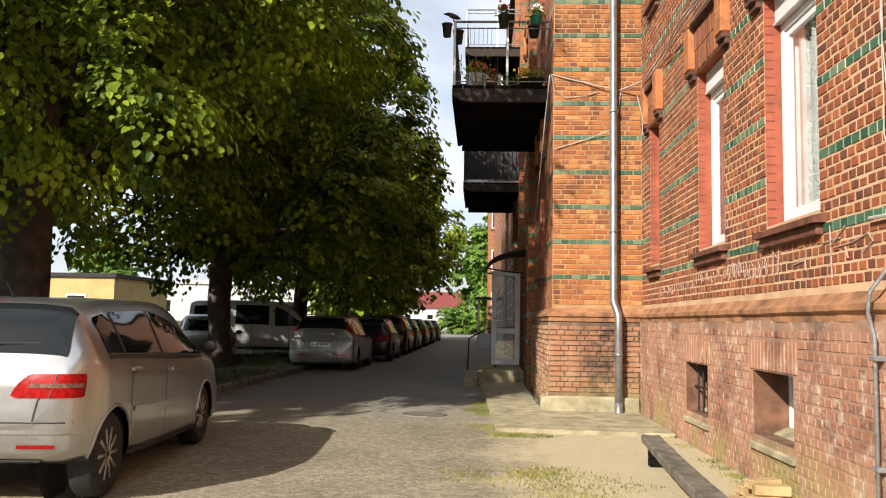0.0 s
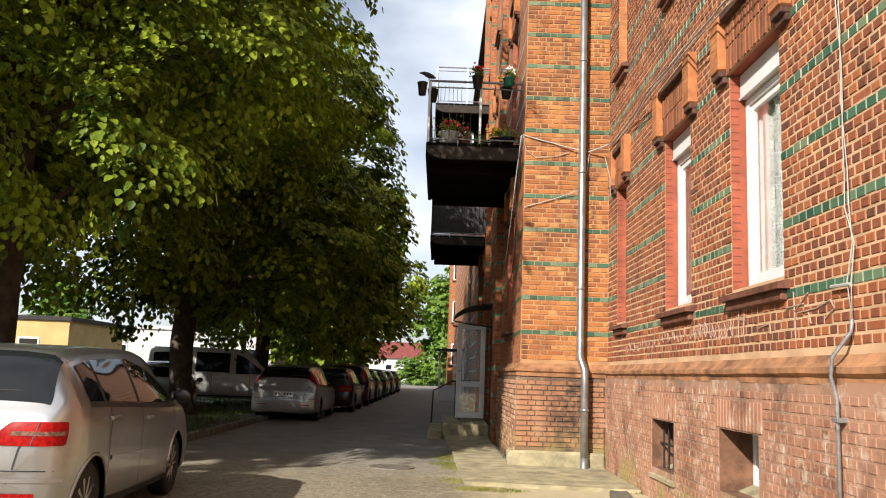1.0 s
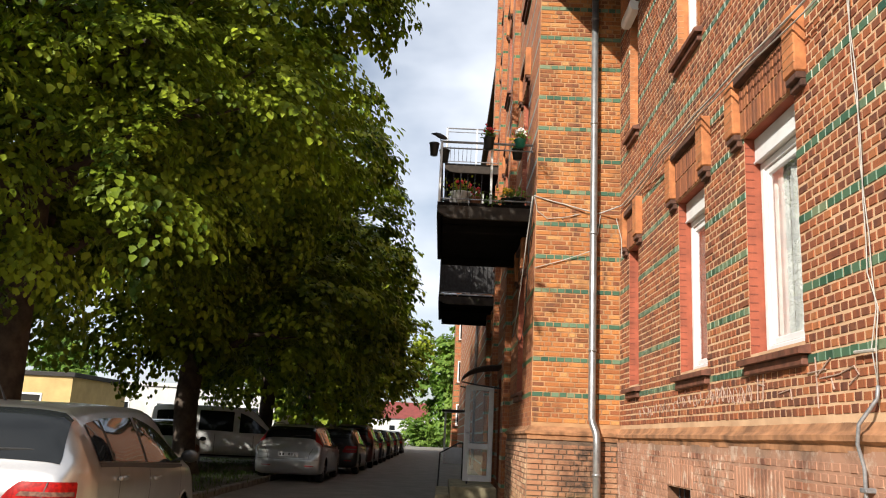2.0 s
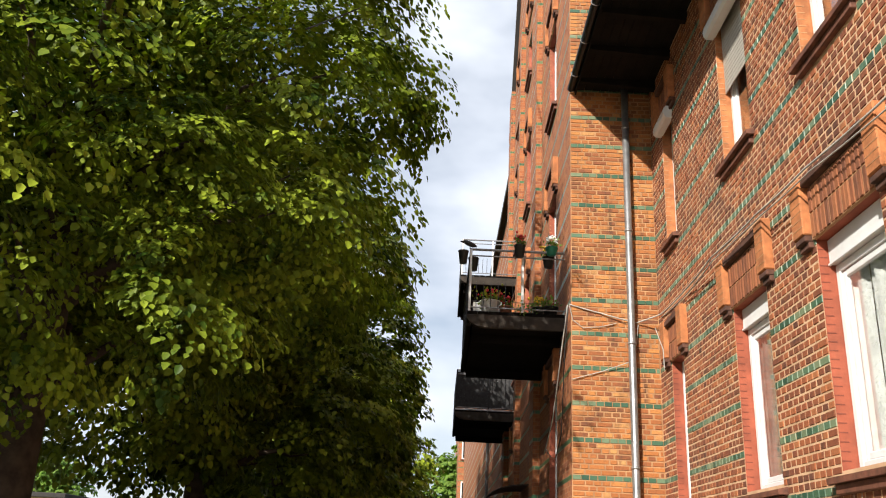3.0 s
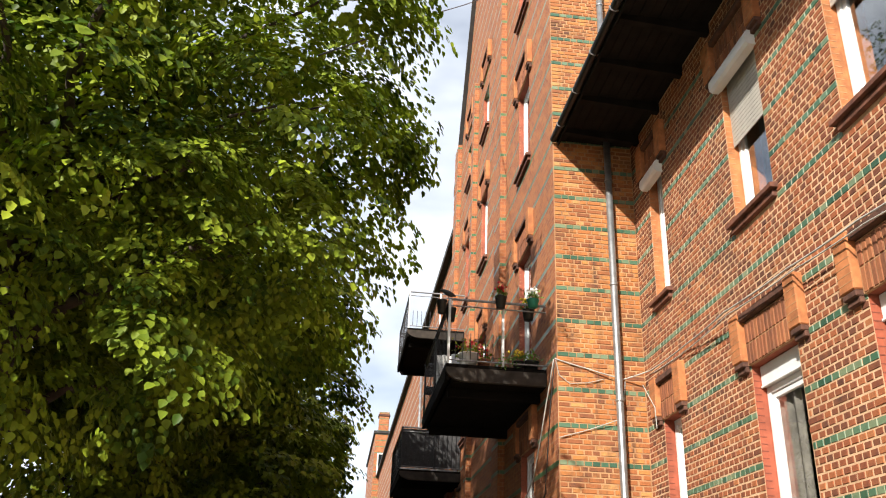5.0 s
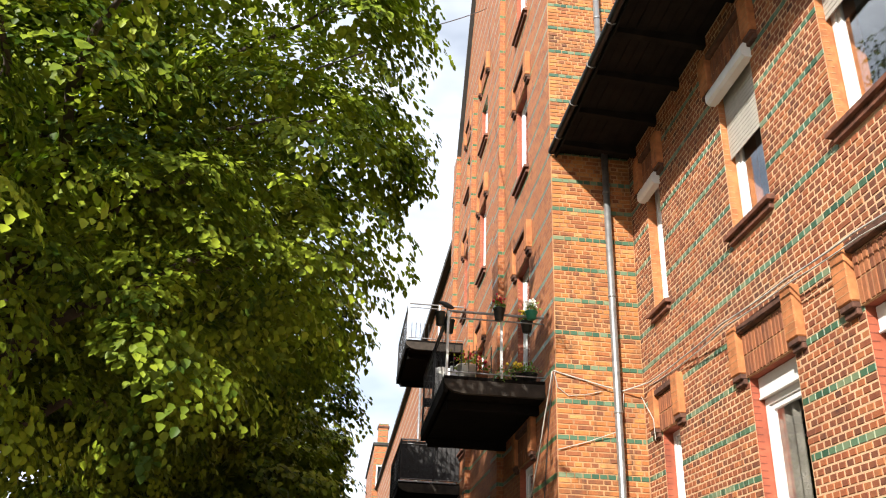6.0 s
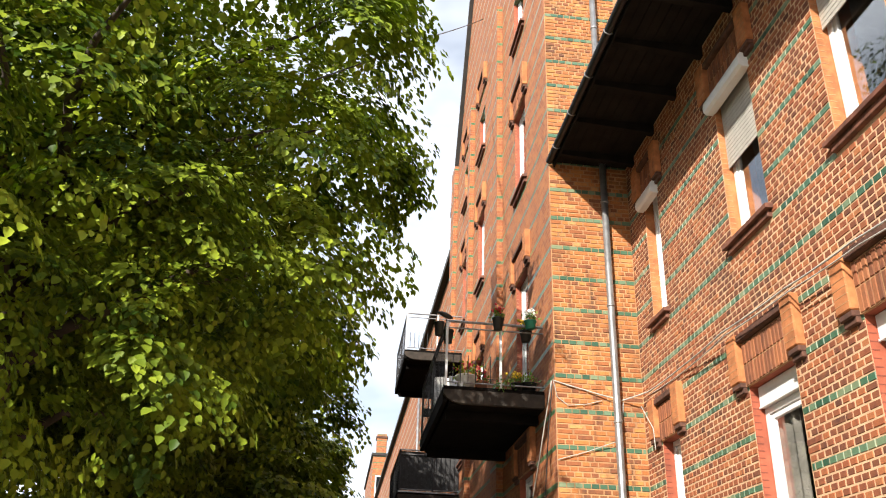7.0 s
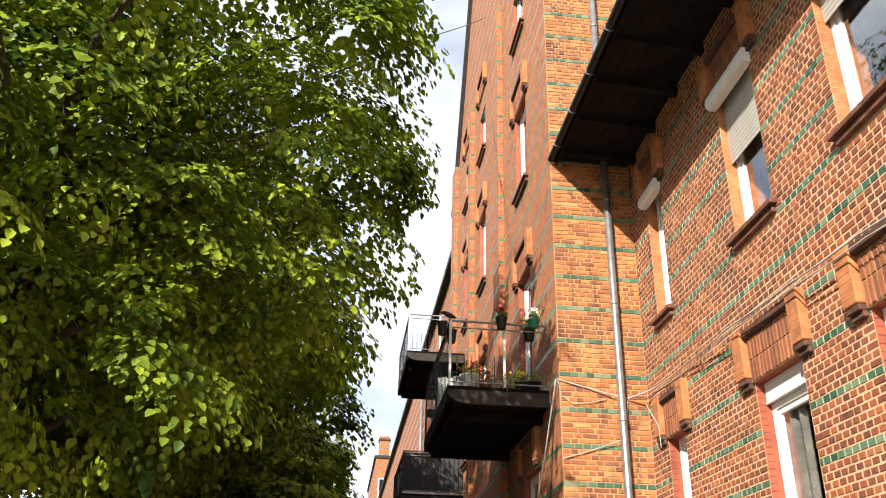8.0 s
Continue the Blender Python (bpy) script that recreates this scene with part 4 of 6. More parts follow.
def leaf_cloud(name, rng, lobes, sprays, leaves, size, centre_z, radius, half_up, half_down, mat, fill=0.4, lobe=0.27, hang=0.85):
    """A crown of many lobes. Each lobe bears sprays: drooping plates of leaves that overlap like shingles, turned up and outwards; loose
    leaves fill the inside. Returns mesh data and the places of the lobes."""
    k = np.arange(lobes) + 0.5
    lift = 1 - 2 * k / lobes
    turn = k * 2.399963 + rng.normal(scale=0.25, size=lobes)
    flat = np.sqrt(np.clip(1 - lift**2, 0, 1))
    d = unit(np.stack([flat * np.cos(turn), flat * np.sin(turn), lift], 1) + rng.normal(scale=0.09, size=(lobes, 3)))
    r = rng.uniform(0.62, 0.88, lobes)
    half = np.where(d[:, 2] > 0, half_up, half_down)
    heart = np.stack([d[:, 0] * radius * r, d[:, 1] * radius * r, centre_z + d[:, 2] * half * r], 1)
    a = radius * lobe * rng.uniform(0.55, 1.32, lobes)
    # sprays on the outer and upper side of each lobe
    b = np.repeat(np.arange(lobes), sprays)
    v = unit(rng.normal(size=(len(b), 3)) + d[b] * 0.9 + np.array([0, 0, 0.30]))
    axis = unit(v * [1, 1, 0.45] + rng.normal(scale=0.15, size=v.shape))
    reach = (a[b] * rng.uniform(0.45, 0.85, len(b)))[:, None]
    root = heart[b] + v * (a[b] * rng.uniform(0.45, 0.72, len(b)))[:, None] * [1, 1, 0.85]
    side = unit(np.cross(axis, [0, 0, 1.0]))
    # leaves on both sides of each spray
    q = np.repeat(np.arange(len(b)), leaves)
    n = len(q)
    u = rng.uniform(0, 1, n)[:, None]
    w = rng.uniform(-1, 1, n)[:, None]
    wide = (0.10 + 0.36 * np.sin(np.pi * np.clip(u * 0.85 + 0.12, 0, 1))) * reach[q]
    pos = root[q] + axis[q] * u * reach[q] + side[q] * w * wide
    pos[:, 2:] -= (0.42 * u**2 + 0.16 * w**2) * reach[q]
    pos += rng.normal(scale=0.028, size=pos.shape)
    nrm = unit(np.array([0, 0, 0.62]) + axis[q] * (0.30 + 0.65 * u) + side[q] * w * 0.45 + rng.normal(scale=0.15, size=pos.shape))
    tip = axis[q] * 0.5 + side[q] * np.sign(w) * 0.55 + np.array([0, 0, -hang]) + rng.normal(scale=0.22, size=pos.shape)
    # loose inner leaves
    m = int(n * fill)
    e = unit(rng.normal(size=(m, 3)))
    rr = rng.uniform(0.28, 0.64, m)
    inner = np.stack([e[:, 0] * radius * rr, e[:, 1] * radius * rr, centre_z + e[:, 2] * np.where(e[:, 2] > 0, half_up, half_down) * rr], 1)
    pos = np.concatenate([pos, inner])
    nrm = np.concatenate([nrm, unit(e * 0.5 + rng.normal(scale=0.5, size=(m, 3)) + [0, 0, 0.6])])
    tip = np.concatenate([tip, rng.normal(size=(m, 3)) + [0, 0, -0.5]])
    n += m
    tip = unit(tip - nrm * (tip * nrm).sum(1)[:, None])
    across = np.cross(nrm, tip)
    L = size * (rng.uniform(0.7, 1.25, n) * np.where(np.arange(n) < n - m, 1.0, 1.25))[:, None]
    W = L * rng.uniform(0.38, 0.47, n)[:, None]
    fold = nrm * L * 0.10
    co = np.stack([pos, pos + tip * L * 0.28 + across * W + fold, pos + tip * L * 0.68 + across * W * 0.72 + fold * 0.8, pos + tip * L - fold * 0.5,
                   pos + tip * L * 0.68 - across * W * 0.72 + fold * 0.8, pos + tip * L * 0.28 - across * W + fold], 1).reshape(-1, 3)
    base = (np.arange(n) * 6)[:, None]
    f = np.concatenate([base + [0, 1, 2, 3], base + [0, 3, 4, 5]], 1).reshape(-1, 4)
    me = bpy.data.meshes.new(name)
    me.vertices.add(len(co))
    me.vertices.foreach_set("co", co.astype(np.float32).ravel())
    me.loops.add(f.size)
    me.loops.foreach_set("vertex_index", f.astype(np.int32).ravel())
    me.polygons.add(len(f))
    me.polygons.foreach_set("loop_start", np.arange(0, f.size, 4, dtype=np.int32))
    me.polygons.foreach_set("loop_total", np.full(len(f), 4, dtype=np.int32))
    me.update(calc_edges=True)
    me.materials.append(mat)
    return me, heart


def limb(bm, rng, a, b, r0, r1, sag=0.3, n=7):
    a, b = Vector(a), Vector(b)
    pts = []
    for i in range(n):
        t = i / (n - 1)
        q = a.lerp(b, t) + Vector(rng.normal(scale=0.09, size=3)) * (1 if 0 < i < n - 1 else 0)
        q.z += sag * math.sin(math.pi * t)
        pts.append(q)
    tube(bm, pts, [r0 + (r1 - r0) * i / (n - 1) for i in range(n)], 8, cap=False)


def linden(seed, x, y, trunk_r, crown_mesh, spots, crown_turn, label, lean=0.0, height=1.0, burl=False):
    rng = np.random.default_rng(seed)
    t = thing("linden_tree", label, "tree", at=pose(x, y, 0, 0, 0, 0), group="lindens along the street")
    bm = bmesh.new()
    zs = [-0.15, 0.0, 0.15, 0.45, 0.9, 1.4, 1.9, 2.5, 3.2, 4.2, 5.5, 7.2, 9.0, 11.0]
    pts = [(lean * z + 0.05 * math.sin(z * 1.3 + seed), 0.05 * math.cos(z * 1.7 + seed), z) for z in zs]
    rs = [trunk_r * q for q in (1.7, 1.55, 1.32, 1.12, 1.02, 1.0, 1.0, 1.02, 1.0, 0.86, 0.68, 0.5, 0.32, 0.12)]
    rings = tube(bm, pts, rs, 22)
    for ring, p, z in zip(rings, pts, zs):
        for v in ring:
            d = v.co - Vector(p)
            q = 1 + 0.16 * noise.noise(v.co * 2.1 + Vector((seed, 0, 0))) + 0.09 * noise.noise(v.co * 5.3)
            if burl and 0.9 < z < 3.0:
                q += 0.34 * max(0, noise.noise(v.co * 1.7 + Vector((3.1, seed, 0))))
            if z < 0.4:
                q += 0.22 * abs(math.sin(2.5 * math.atan2(d.y, d.x) + seed))
            v.co = Vector(p) + d * q
    part("trunk", bm, BARK, t, "ridged dark grey bark", smooth=True)
    ct = math.radians(crown_turn)
    for k in rng.choice(len(spots), 26, replace=False):
        q = spots[k]
        b = Vector((q[0] * math.cos(ct) - q[1] * math.sin(ct), q[0] * math.sin(ct) + q[1] * math.cos(ct), q[2] * height))
        z0 = min(10.0, max(2.6, b.z * 0.62 + 0.6))
        bm = bmesh.new()
        limb(bm, rng, (lean * z0, 0, z0), b, 0.10 * (1.5 - z0 / 12), 0.012, 0.25)
        part("limb", bm, BARK, t, smooth=True)
    c = new("crown", crown_mesh)
    c.parent = t
    c.rotation_euler = (0, 0, ct)
    c.scale = (1, 1, height)
    c["label"] = "dense green crown of heart-shaped leaves"
    return t


rng = np.random.default_rng(7)
CROWN_A, SPOTS_A = leaf_cloud("crown", rng, 72, 25, 66, 0.100, 8.0, 5.72, 5.2, 5.5, LEAF, fill=0.28, lobe=0.225)
CROWN_B, SPOTS_B = leaf_cloud("crown", rng, 70, 20, 36, 0.15, 7.7, 5.15, 5.6, 5.7, LEAF, fill=0.4, lobe=0.25)
CROWN_C, SPOTS_C = leaf_cloud("crown", rng, 55, 14, 24, 0.26, 7.6, 4.9, 5.6, 5.8, LEAF, fill=0.5, lobe=0.28)
linden(1, -6.55, 11.6, 0.33, CROWN_A, SPOTS_A, 110, "big old linden with burly trunk beside parked cars", burl=True)
linden(2, -6.80, 21.6, 0.29, CROWN_B, SPOTS_B, 40, "tall linden on the grass verge behind the kerb", height=1.0)
linden(3, -6.60, 30.6, 0.27, CROWN_B, SPOTS_B, 160, "tall linden in the shady street row", height=1.0)
for i, (x, y) in enumerate(((-6.6, 40.0), (-6.6, 50.3), (-6.6, 61.0))):
    linden(4 + i, x, y, 0.28, CROWN_C, SPOTS_C, 70 * i + 15, "linden further down the shady row", height=0.92)
# second row added at the view's edge and beyond, only to cast shade
for i, (x, y) in enumerate(((-15.8, 13.5), (-16.0, 23.5), (-14.2, 2.6))):
    linden(11 + i, x, y, 0.30, CROWN_C, SPOTS_C, 50 * i, "added second-row linden beside the view, placed to shade car park and crown", height=0.9)


# ---- vehicles ----
# stations from tail to nose: y, under z, belt z, top z, half widths low, belt, top
HATCH = [(-2.135, .36, .60, .66, .60, .62, .50), (-2.10, .29, .80, .87, .80, .81, .68), (-2.05, .25, .95, 1.04, .855, .848, .71), (-1.95, .22, 1.00, 1.25, .875, .858, .66),
         (-1.82, .21, 1.01, 1.44, .878, .858, .625), (-1.62, .20, 1.00, 1.545, .885, .865, .605), (-1.10, .18, .985, 1.592, .887, .87, .60), (-.40, .18, .955, 1.60, .887, .87, .61),
         (.25, .18, .93, 1.565, .887, .87, .605), (.65, .18, .92, 1.44, .885, .866, .615), (1.02, .18, .925, 1.21, .882, .86, .665), (1.30, .19, .93, 1.04, .876, .845, .70),
         (1.62, .20, .86, .96, .862, .82, .68), (1.92, .23, .73, .83, .82, .76, .62), (2.08, .27, .60, .69, .73, .68, .55), (2.135, .33, .50, .56, .60, .57, .46)]
MPV = [(-2.135, .50, .64, .72, .50, .53, .46), (-2.12, .42, .85, .93, .66, .68, .60), (-2.085, .38, .98, 1.05, .76, .755, .66), (-2.02, .35, 1.08, 1.17, .82, .81, .69),
       (-1.95, .33, 1.10, 1.34, .85, .835, .675), (-1.87, .31, 1.10, 1.47, .866, .85, .66), (-1.74, .28, 1.095, 1.53, .878, .86, .648), (-1.40, .24, 1.085, 1.565, .886, .869, .64),
       (-.80, .21, 1.06, 1.585, .887, .87, .63), (-.20, .20, 1.03, 1.59, .887, .87, .63), (.35, .19, 1.005, 1.565, .887, .87, .62), (.75, .19, .99, 1.46, .885, .866, .63),
       (1.10, .19, .99, 1.24, .882, .86, .675), (1.38, .20, .98, 1.09, .876, .845, .70), (1.66, .20, .91, 1.0, .862, .82, .68), (1.92, .23, .77, .86, .82, .76, .62),
       (2.08, .27, .62, .71, .73, .68, .55), (2.135, .33, .50, .56, .60, .57, .46)]
VAN = [(-2.40, .45, .80, .95, .80, .82, .72), (-2.37, .36, 1.05, 1.60, .90, .91, .76), (-2.33, .33, 1.08, 1.86, .93, .93, .76), (-2.15, .32, 1.08, 1.93, .94, .94, .77), (-1.2, .30, 1.08, 1.96, .95, .95, .78),
       (0.0, .30, 1.08, 1.96, .95, .95, .78), (.60, .30, 1.06, 1.93, .95, .95, .77), (.95, .30, 1.05, 1.80, .95, .945, .76), (1.35, .30, 1.06, 1.42, .945, .935, .79), (1.62, .31, 1.05, 1.17, .935, .91, .80),
       (2.0, .33, .96, 1.04, .90, .86, .76), (2.28, .36, .78, .86, .82, .78, .68), (2.40, .42, .62, .68, .70, .66, .56)]


def catmull(p, q, r, s, t):
    return 0.5 * (2 * q + (r - p) * t + (2 * p - 5 * q + 4 * r - s) * t * t + (3 * q - p - 3 * r + s) * t**3)


class Shell:
    """A smooth car skin: loft of half rings along the length."""

    def __init__(self, stations, L, W, H):
        base = stations
        sy = L / (base[-1][0] - base[0][0])
        sx = W / (2 * max(b[5] for b in base))
        sz = H / max(b[3] for b in base)
        rows = []
        for y, zb, zl, zt, wb, wl, wt in base:
            zm = zb + (zl - zb) * 0.52
            cab = max(0.0, zt - zl)
            shoulder = (wt + (wl - wt) * 0.10, zt - min(0.075, cab * 0.32))
            rows.append([(x * sx, y * sy, z * sz) for x, z in ((0, zb), (wb * .80, zb), (wb * .965, zb + .05), (wb, zb + (zl - zb) * .28), (wb * 1.0 + .004, zm + (zl - zm) * .25), (wl, zl),
                                                               shoulder, (wt * .84, zt - min(.016, cab * .1)), (wt * .45, zt), (0, zt))])
        self.a = np.array(rows)
        self.ys = self.a[:, 0, 1]
        self.tail = None

    def at(self, s, r):
        a = self.a
        n, m = a.shape[:2]

        def row(i):
            i = min(max(i, 0), n - 1)
            k = min(int(r), m - 2)
            t = r - k
            return catmull(a[i, max(k - 1, 0)], a[i, k], a[i, k + 1], a[i, min(k + 2, m - 1)], t)

        k = min(int(s), n - 2)
        t = s - k
        lo, hi = row(k), row(k + 1)
        v = catmull(row(k - 1), lo, hi, row(k + 2), t)
        v[1] = lo[1] + (hi[1] - lo[1]) * t
        return v

    def s_of(self, y):
        return float(np.interp(y, self.ys, np.arange(len(self.ys))))

    def patch(self, ya, yb, ra, rb, side, ns, nr, off):
        """A strip of the skin between two lengths and two ring places, lifted by off. ra, rb: numbers, or one for each end."""
        ra, rb = (v if isinstance(v, tuple) else (v, v) for v in (ra, rb))
        sa, sb = self.s_of(ya), self.s_of(yb)
        bm = bmesh.new()
        grid = []
        for i in range(ns + 1):
            u = i / ns
            s = sa + (sb - sa) * u
            line = []
            for j in range(nr + 1):
                w = j / nr
                r = (ra[0] + (ra[1] - ra[0]) * u) * (1 - w) + (rb[0] + (rb[1] - rb[0]) * u) * w
                p = self.at(s, r)
                ds = self.at(min(s + .03, len(self.ys) - 1.001), r) - self.at(max(s - .03, 0), r)
                dr = self.at(s, min(r + .03, 9)) - self.at(s, max(r - .03, 0))
                n = np.cross(dr, ds)
                n /= np.linalg.norm(n) + 1e-9
                if n[0] * max(p[0], 0.01) + n[2] * (p[2] - 0.7) + n[1] * p[1] * 0.2 < 0:
                    n = -n
                p = p + n * off
                line.append(bm.verts.new((p[0] * side, p[1], p[2])))
            grid.append(line)
        for a, b in zip(grid, grid[1:]):
            for j in range(nr):
                bm.faces.new((a[j], a[j + 1], b[j + 1], b[j]))
        bmesh.ops.recalc_face_normals(bm, faces=bm.faces)
        return bm


def rear_y(sh, x, z):
    """How far back the skin reaches at a height and a distance from the middle."""
    if sh.tail is None:
        sh.tail = np.array([[sh.at(i * 0.05, q * 0.5) for q in range(4, 19)] for i in range(110)])
    for ring in sh.tail:
        if ring[-1][2] < z:
            continue
        if np.interp(z, np.maximum.accumulate(ring[:, 2]), ring[:, 0]) >= x:
            return ring[0][1]
    return sh.ys[0] + 0.5


def rear_patch(sh, side, outline, n, off):
    """A piece of the tail. outline: rows from low to high of (z, inner x, outer x)."""
    bm = bmesh.new()
    grid = [[bm.verts.new((side * (a + (b - a) * k / n), rear_y(sh, a + (b - a) * k / n, z) - off, z)) for k in range(n + 1)] for z, a, b in outline]
    for p, q in zip(grid, grid[1:]):
        for k in range(n):
            bm.faces.new((p[k], p[k + 1], q[k + 1], q[k]))
    bmesh.ops.recalc_face_normals(bm, faces=bm.faces)
    return bm


def joined(*bms):
    """Several bmeshes as one."""
    out = bms[0]
    for b in bms[1:]:
        me = bpy.data.meshes.new("tmp")
        b.to_mesh(me)
        b.free()
        out.from_mesh(me)
        bpy.data.meshes.remove(me)
    return out


def wheel(parent, x, y, r, width, side, spokes=10):
    w = new("wheel")
    w.parent = parent
    w.location = (x, y, r)
    prof = [(r * .66, -width / 2 + .01), (r * .90, -width / 2), (r * .985, -width / 2 + .025), (r, -width * .25), (r, width * .25), (r * .985, width / 2 - .025), (r * .90, width / 2), (r * .66, width / 2 - .01)]
    part("tyre", lathe(bmesh.new(), prof, 28, axis="x"), TYRE, w, smooth=True)
    bm = lathe(bmesh.new(), [(r * .66, -side * .02), (r * .665, side * width * .42), (r * .61, side * width * .44), (r * .58, side * width * .20), (r * .10, side * width * .16)], 28, axis="x")
    bmesh.ops.recalc_face_normals(bm, faces=bm.faces)
    rim = part("rim", bm, BLACK_PLASTIC, w, smooth=True)
    bm = bmesh.new()
    for k in range(spokes):
        a = 2 * math.pi * k / spokes
        ca, sa = math.cos(a), math.sin(a)
        x1 = side * width * .40
        tube(bm, [(x1 * .95, ca * r * .08, sa * r * .08), (x1 * 1.04, ca * r * .35, sa * r * .35), (x1, ca * r * .62, sa * r * .62)], [r * .065, r * .05, r * .06], 6)
    lathe(bm, [(r * .15, x1 * .7), (r * .14, x1 * 1.06), (r * .05, x1 * 1.1)], 14, axis="x")
    part("spokes", bm, ALLOY, rim, "silver alloy spokes", smooth=True)
    return w


def car(name, label, x, y, turn, L, W, H, body, stations=HATCH, fine=True, r=0.315, group="", roof_rails=False, plate=True, tail_top=False, windows=None, wheels=None, lamp=RED_LAMP, glass=(-1.965, -1.68), lamp_z=(.745, .975)):
    c = thing(name, label, "car" if name != "van" else "van", at=pose(x, y, 0, 0, 0, turn), group=group)
    sh = Shell(stations, L, W, H)
    f = L / (stations[-1][0] - stations[0][0])
    h = H / max(b[3] for b in stations)
    rear_axle, front_axle = wheels or (-1.36 * f, 1.38 * f)
    step = 5 if fine else 2
    n = (len(stations) - 1) * step
    rr = [0, 1, 2, 2.15, 2.3, 2.45, 2.6, 2.75, 2.9, 3.05, 3.2, 3.35, 3.5, 3.65, 3.8, 4, 4.2, 4.4, 4.6, 4.8, 5, 5.5, 6, 6.5, 7, 7.5, 8, 8.5, 9] if fine else [0, 1, 2, 3, 4, 5, 6, 7, 8, 9]
    bm = bmesh.new()
    ss = sorted({i / step for i in range(n + 1)} | {sh.s_of(a + k * (0.025 if fine else 0.06)) for a in (rear_axle, front_axle) for k in (range(-16, 17) if fine else range(-7, 8))})
    grid = []
    for s in ss:
        line = []
        for side in (1, -1):
            for rv in (rr if side == 1 else rr[-2:0:-1]):
                p = sh.at(min(s, len(stations) - 1.0001), rv)
                line.append(bm.verts.new((p[0] * side, p[1], p[2])))
        grid.append(line)
    m = len(grid[0])
    for a, b in zip(grid, grid[1:]):
        for k in range(m):
            q = (a[k], a[(k + 1) % m], b[(k + 1) % m], b[k])
            mid = sum((v.co for v in q), Vector()) / 4
            if abs(mid.x) > W * .30 and any((mid.y - ax) ** 2 + (mid.z - r) ** 2 < (r * 1.13) ** 2 for ax in (rear_axle, front_axle)):
                continue
            bm.faces.new(q)
    bm.faces.new(grid[0])
    bm.faces.new(grid[-1][::-1])
    bmesh.ops.remove_doubles(bm, verts=bm.verts, dist=0.0005)
    bmesh.ops.recalc_face_normals(bm, faces=bm.faces)
    shell = part("body", bm, body, c, smooth=True)
    # wheel arches: dark liner and a rounded lip
    for ax in (rear_axle, front_axle):
        for side in (1, -1):
            arch = []
            for k in range(13):
                a = math.pi * (0.02 + 0.96 * k / 12)
                yy, zz = ax + r * 1.14 * math.cos(a), r + r * 1.14 * math.sin(a)
                s = sh.s_of(yy)
                best = min((abs(sh.at(s, q)[2] - zz), q) for q in [2 + 0.1 * t for t in range(31)])[1]
                p = sh.at(s, best)
                arch.append((p[0] * side, yy, zz))
            part("arch_lip", tubed(arch, 0.013, 6), body, c, smooth=True)
            liner = lathe(bmesh.new(), [(r * 1.12, side * W * .28), (r * 1.13, side * (W * .5 - .03))], 22, (0, ax, r), axis="x")
            bmesh.ops.delete(liner, geom=[fc for fc in liner.faces if (len(fc.verts) > 4 and abs(fc.calc_center_median().x) > W * .4) or fc.calc_center_median().z < r * .9], context="FACES")
            part("arch_liner", liner, BLACK_PLASTIC, c)
            wheel(c, side * (W / 2 - 0.115), ax, r, 0.20, side, 10 if fine else 5)
    k = 10 if fine else 4
    o = 0.005
    win = windows or [((-1.62, -1.28), (5.14, 5.14), (5.76, 5.82)), ((-1.20, -0.36), (5.12, 5.10), (5.84, 5.86)), ((-0.28, 0.98), (5.10, 5.14), (5.88, 5.40))]
    for side in (1, -1):
        if stations is not VAN:
            part("window_surround", sh.patch(-1.66 * f, 0.99 * f, (5.10, 5.10), (5.78, 5.45), side, k * 2, 3, 0.0025), BLACK_PLASTIC, c, smooth=True)
            part("side_moulding", sh.patch(rear_axle + r * 1.25, front_axle - r * 1.25, 3.55, 3.68, side, k, 1, 0.010), body, c, smooth=True)
        for (a, b), lo, hi in win:
            part("side_window", sh.patch(a * f, b * f, lo, hi, side, k, 3, o), GLASS, c, "dark tinted side window", smooth=True)
        if stations is not VAN:
            part("window_trim", sh.patch(-1.67 * f, 1.02 * f, 4.98, 5.08, side, k * 2, 1, o), BLACK_PLASTIC, c, smooth=True)
        for t in (0.22, -0.86):
            g = sh.at(sh.s_of((t - 0.34) * f), 4.72)
            part("door_handle", boxed(side * (g[0] + 0.004), g[1] - 0.10, g[2] - 0.018, side * (g[0] + 0.035), g[1] + 0.10, g[2] + 0.016, bevel=0.008), body, c)
        part("sill_trim", sh.patch(rear_axle + r * 1.2, front_axle - r * 1.2, 2.0, 2.35, side, k, 1, 0.012), BLACK_PLASTIC, c, smooth=True)
        for t in (-0.32, 0.92, -1.24):
            part("door_gap", sh.patch(t * f, (t + 0.012) * f, 2.5, 5.0, side, 1, 8, 0.0035), BLACK_PLASTIC, c)
        # mirror
        g = sh.at(sh.s_of(0.82 * f), 5.15)
        bm = lathe(bmesh.new(), [(0.02, -0.04), (0.06, -0.025), (0.068, 0.015), (0.05, 0.055), (0.02, 0.068)], 12)
        bmesh.ops.transform(bm, matrix=Matrix.Translation((side * (g[0] + 0.13), g[1], g[2] + 0.06)) @ Matrix.Diagonal((1.35, 1.0, 0.95, 1)) @ pose(0, 0, 0, -90, 0, 0), verts=bm.verts)
        mr = part("mirror", bm, BLACK_PLASTIC, c, smooth=True)
        part("mirror_arm", tubed([(side * (g[0] - 0.01), g[1] + .02, g[2] + .01), (side * (g[0] + 0.09), g[1] + .02, g[2] + .05)], 0.018, 6), BLACK_PLASTIC, mr)
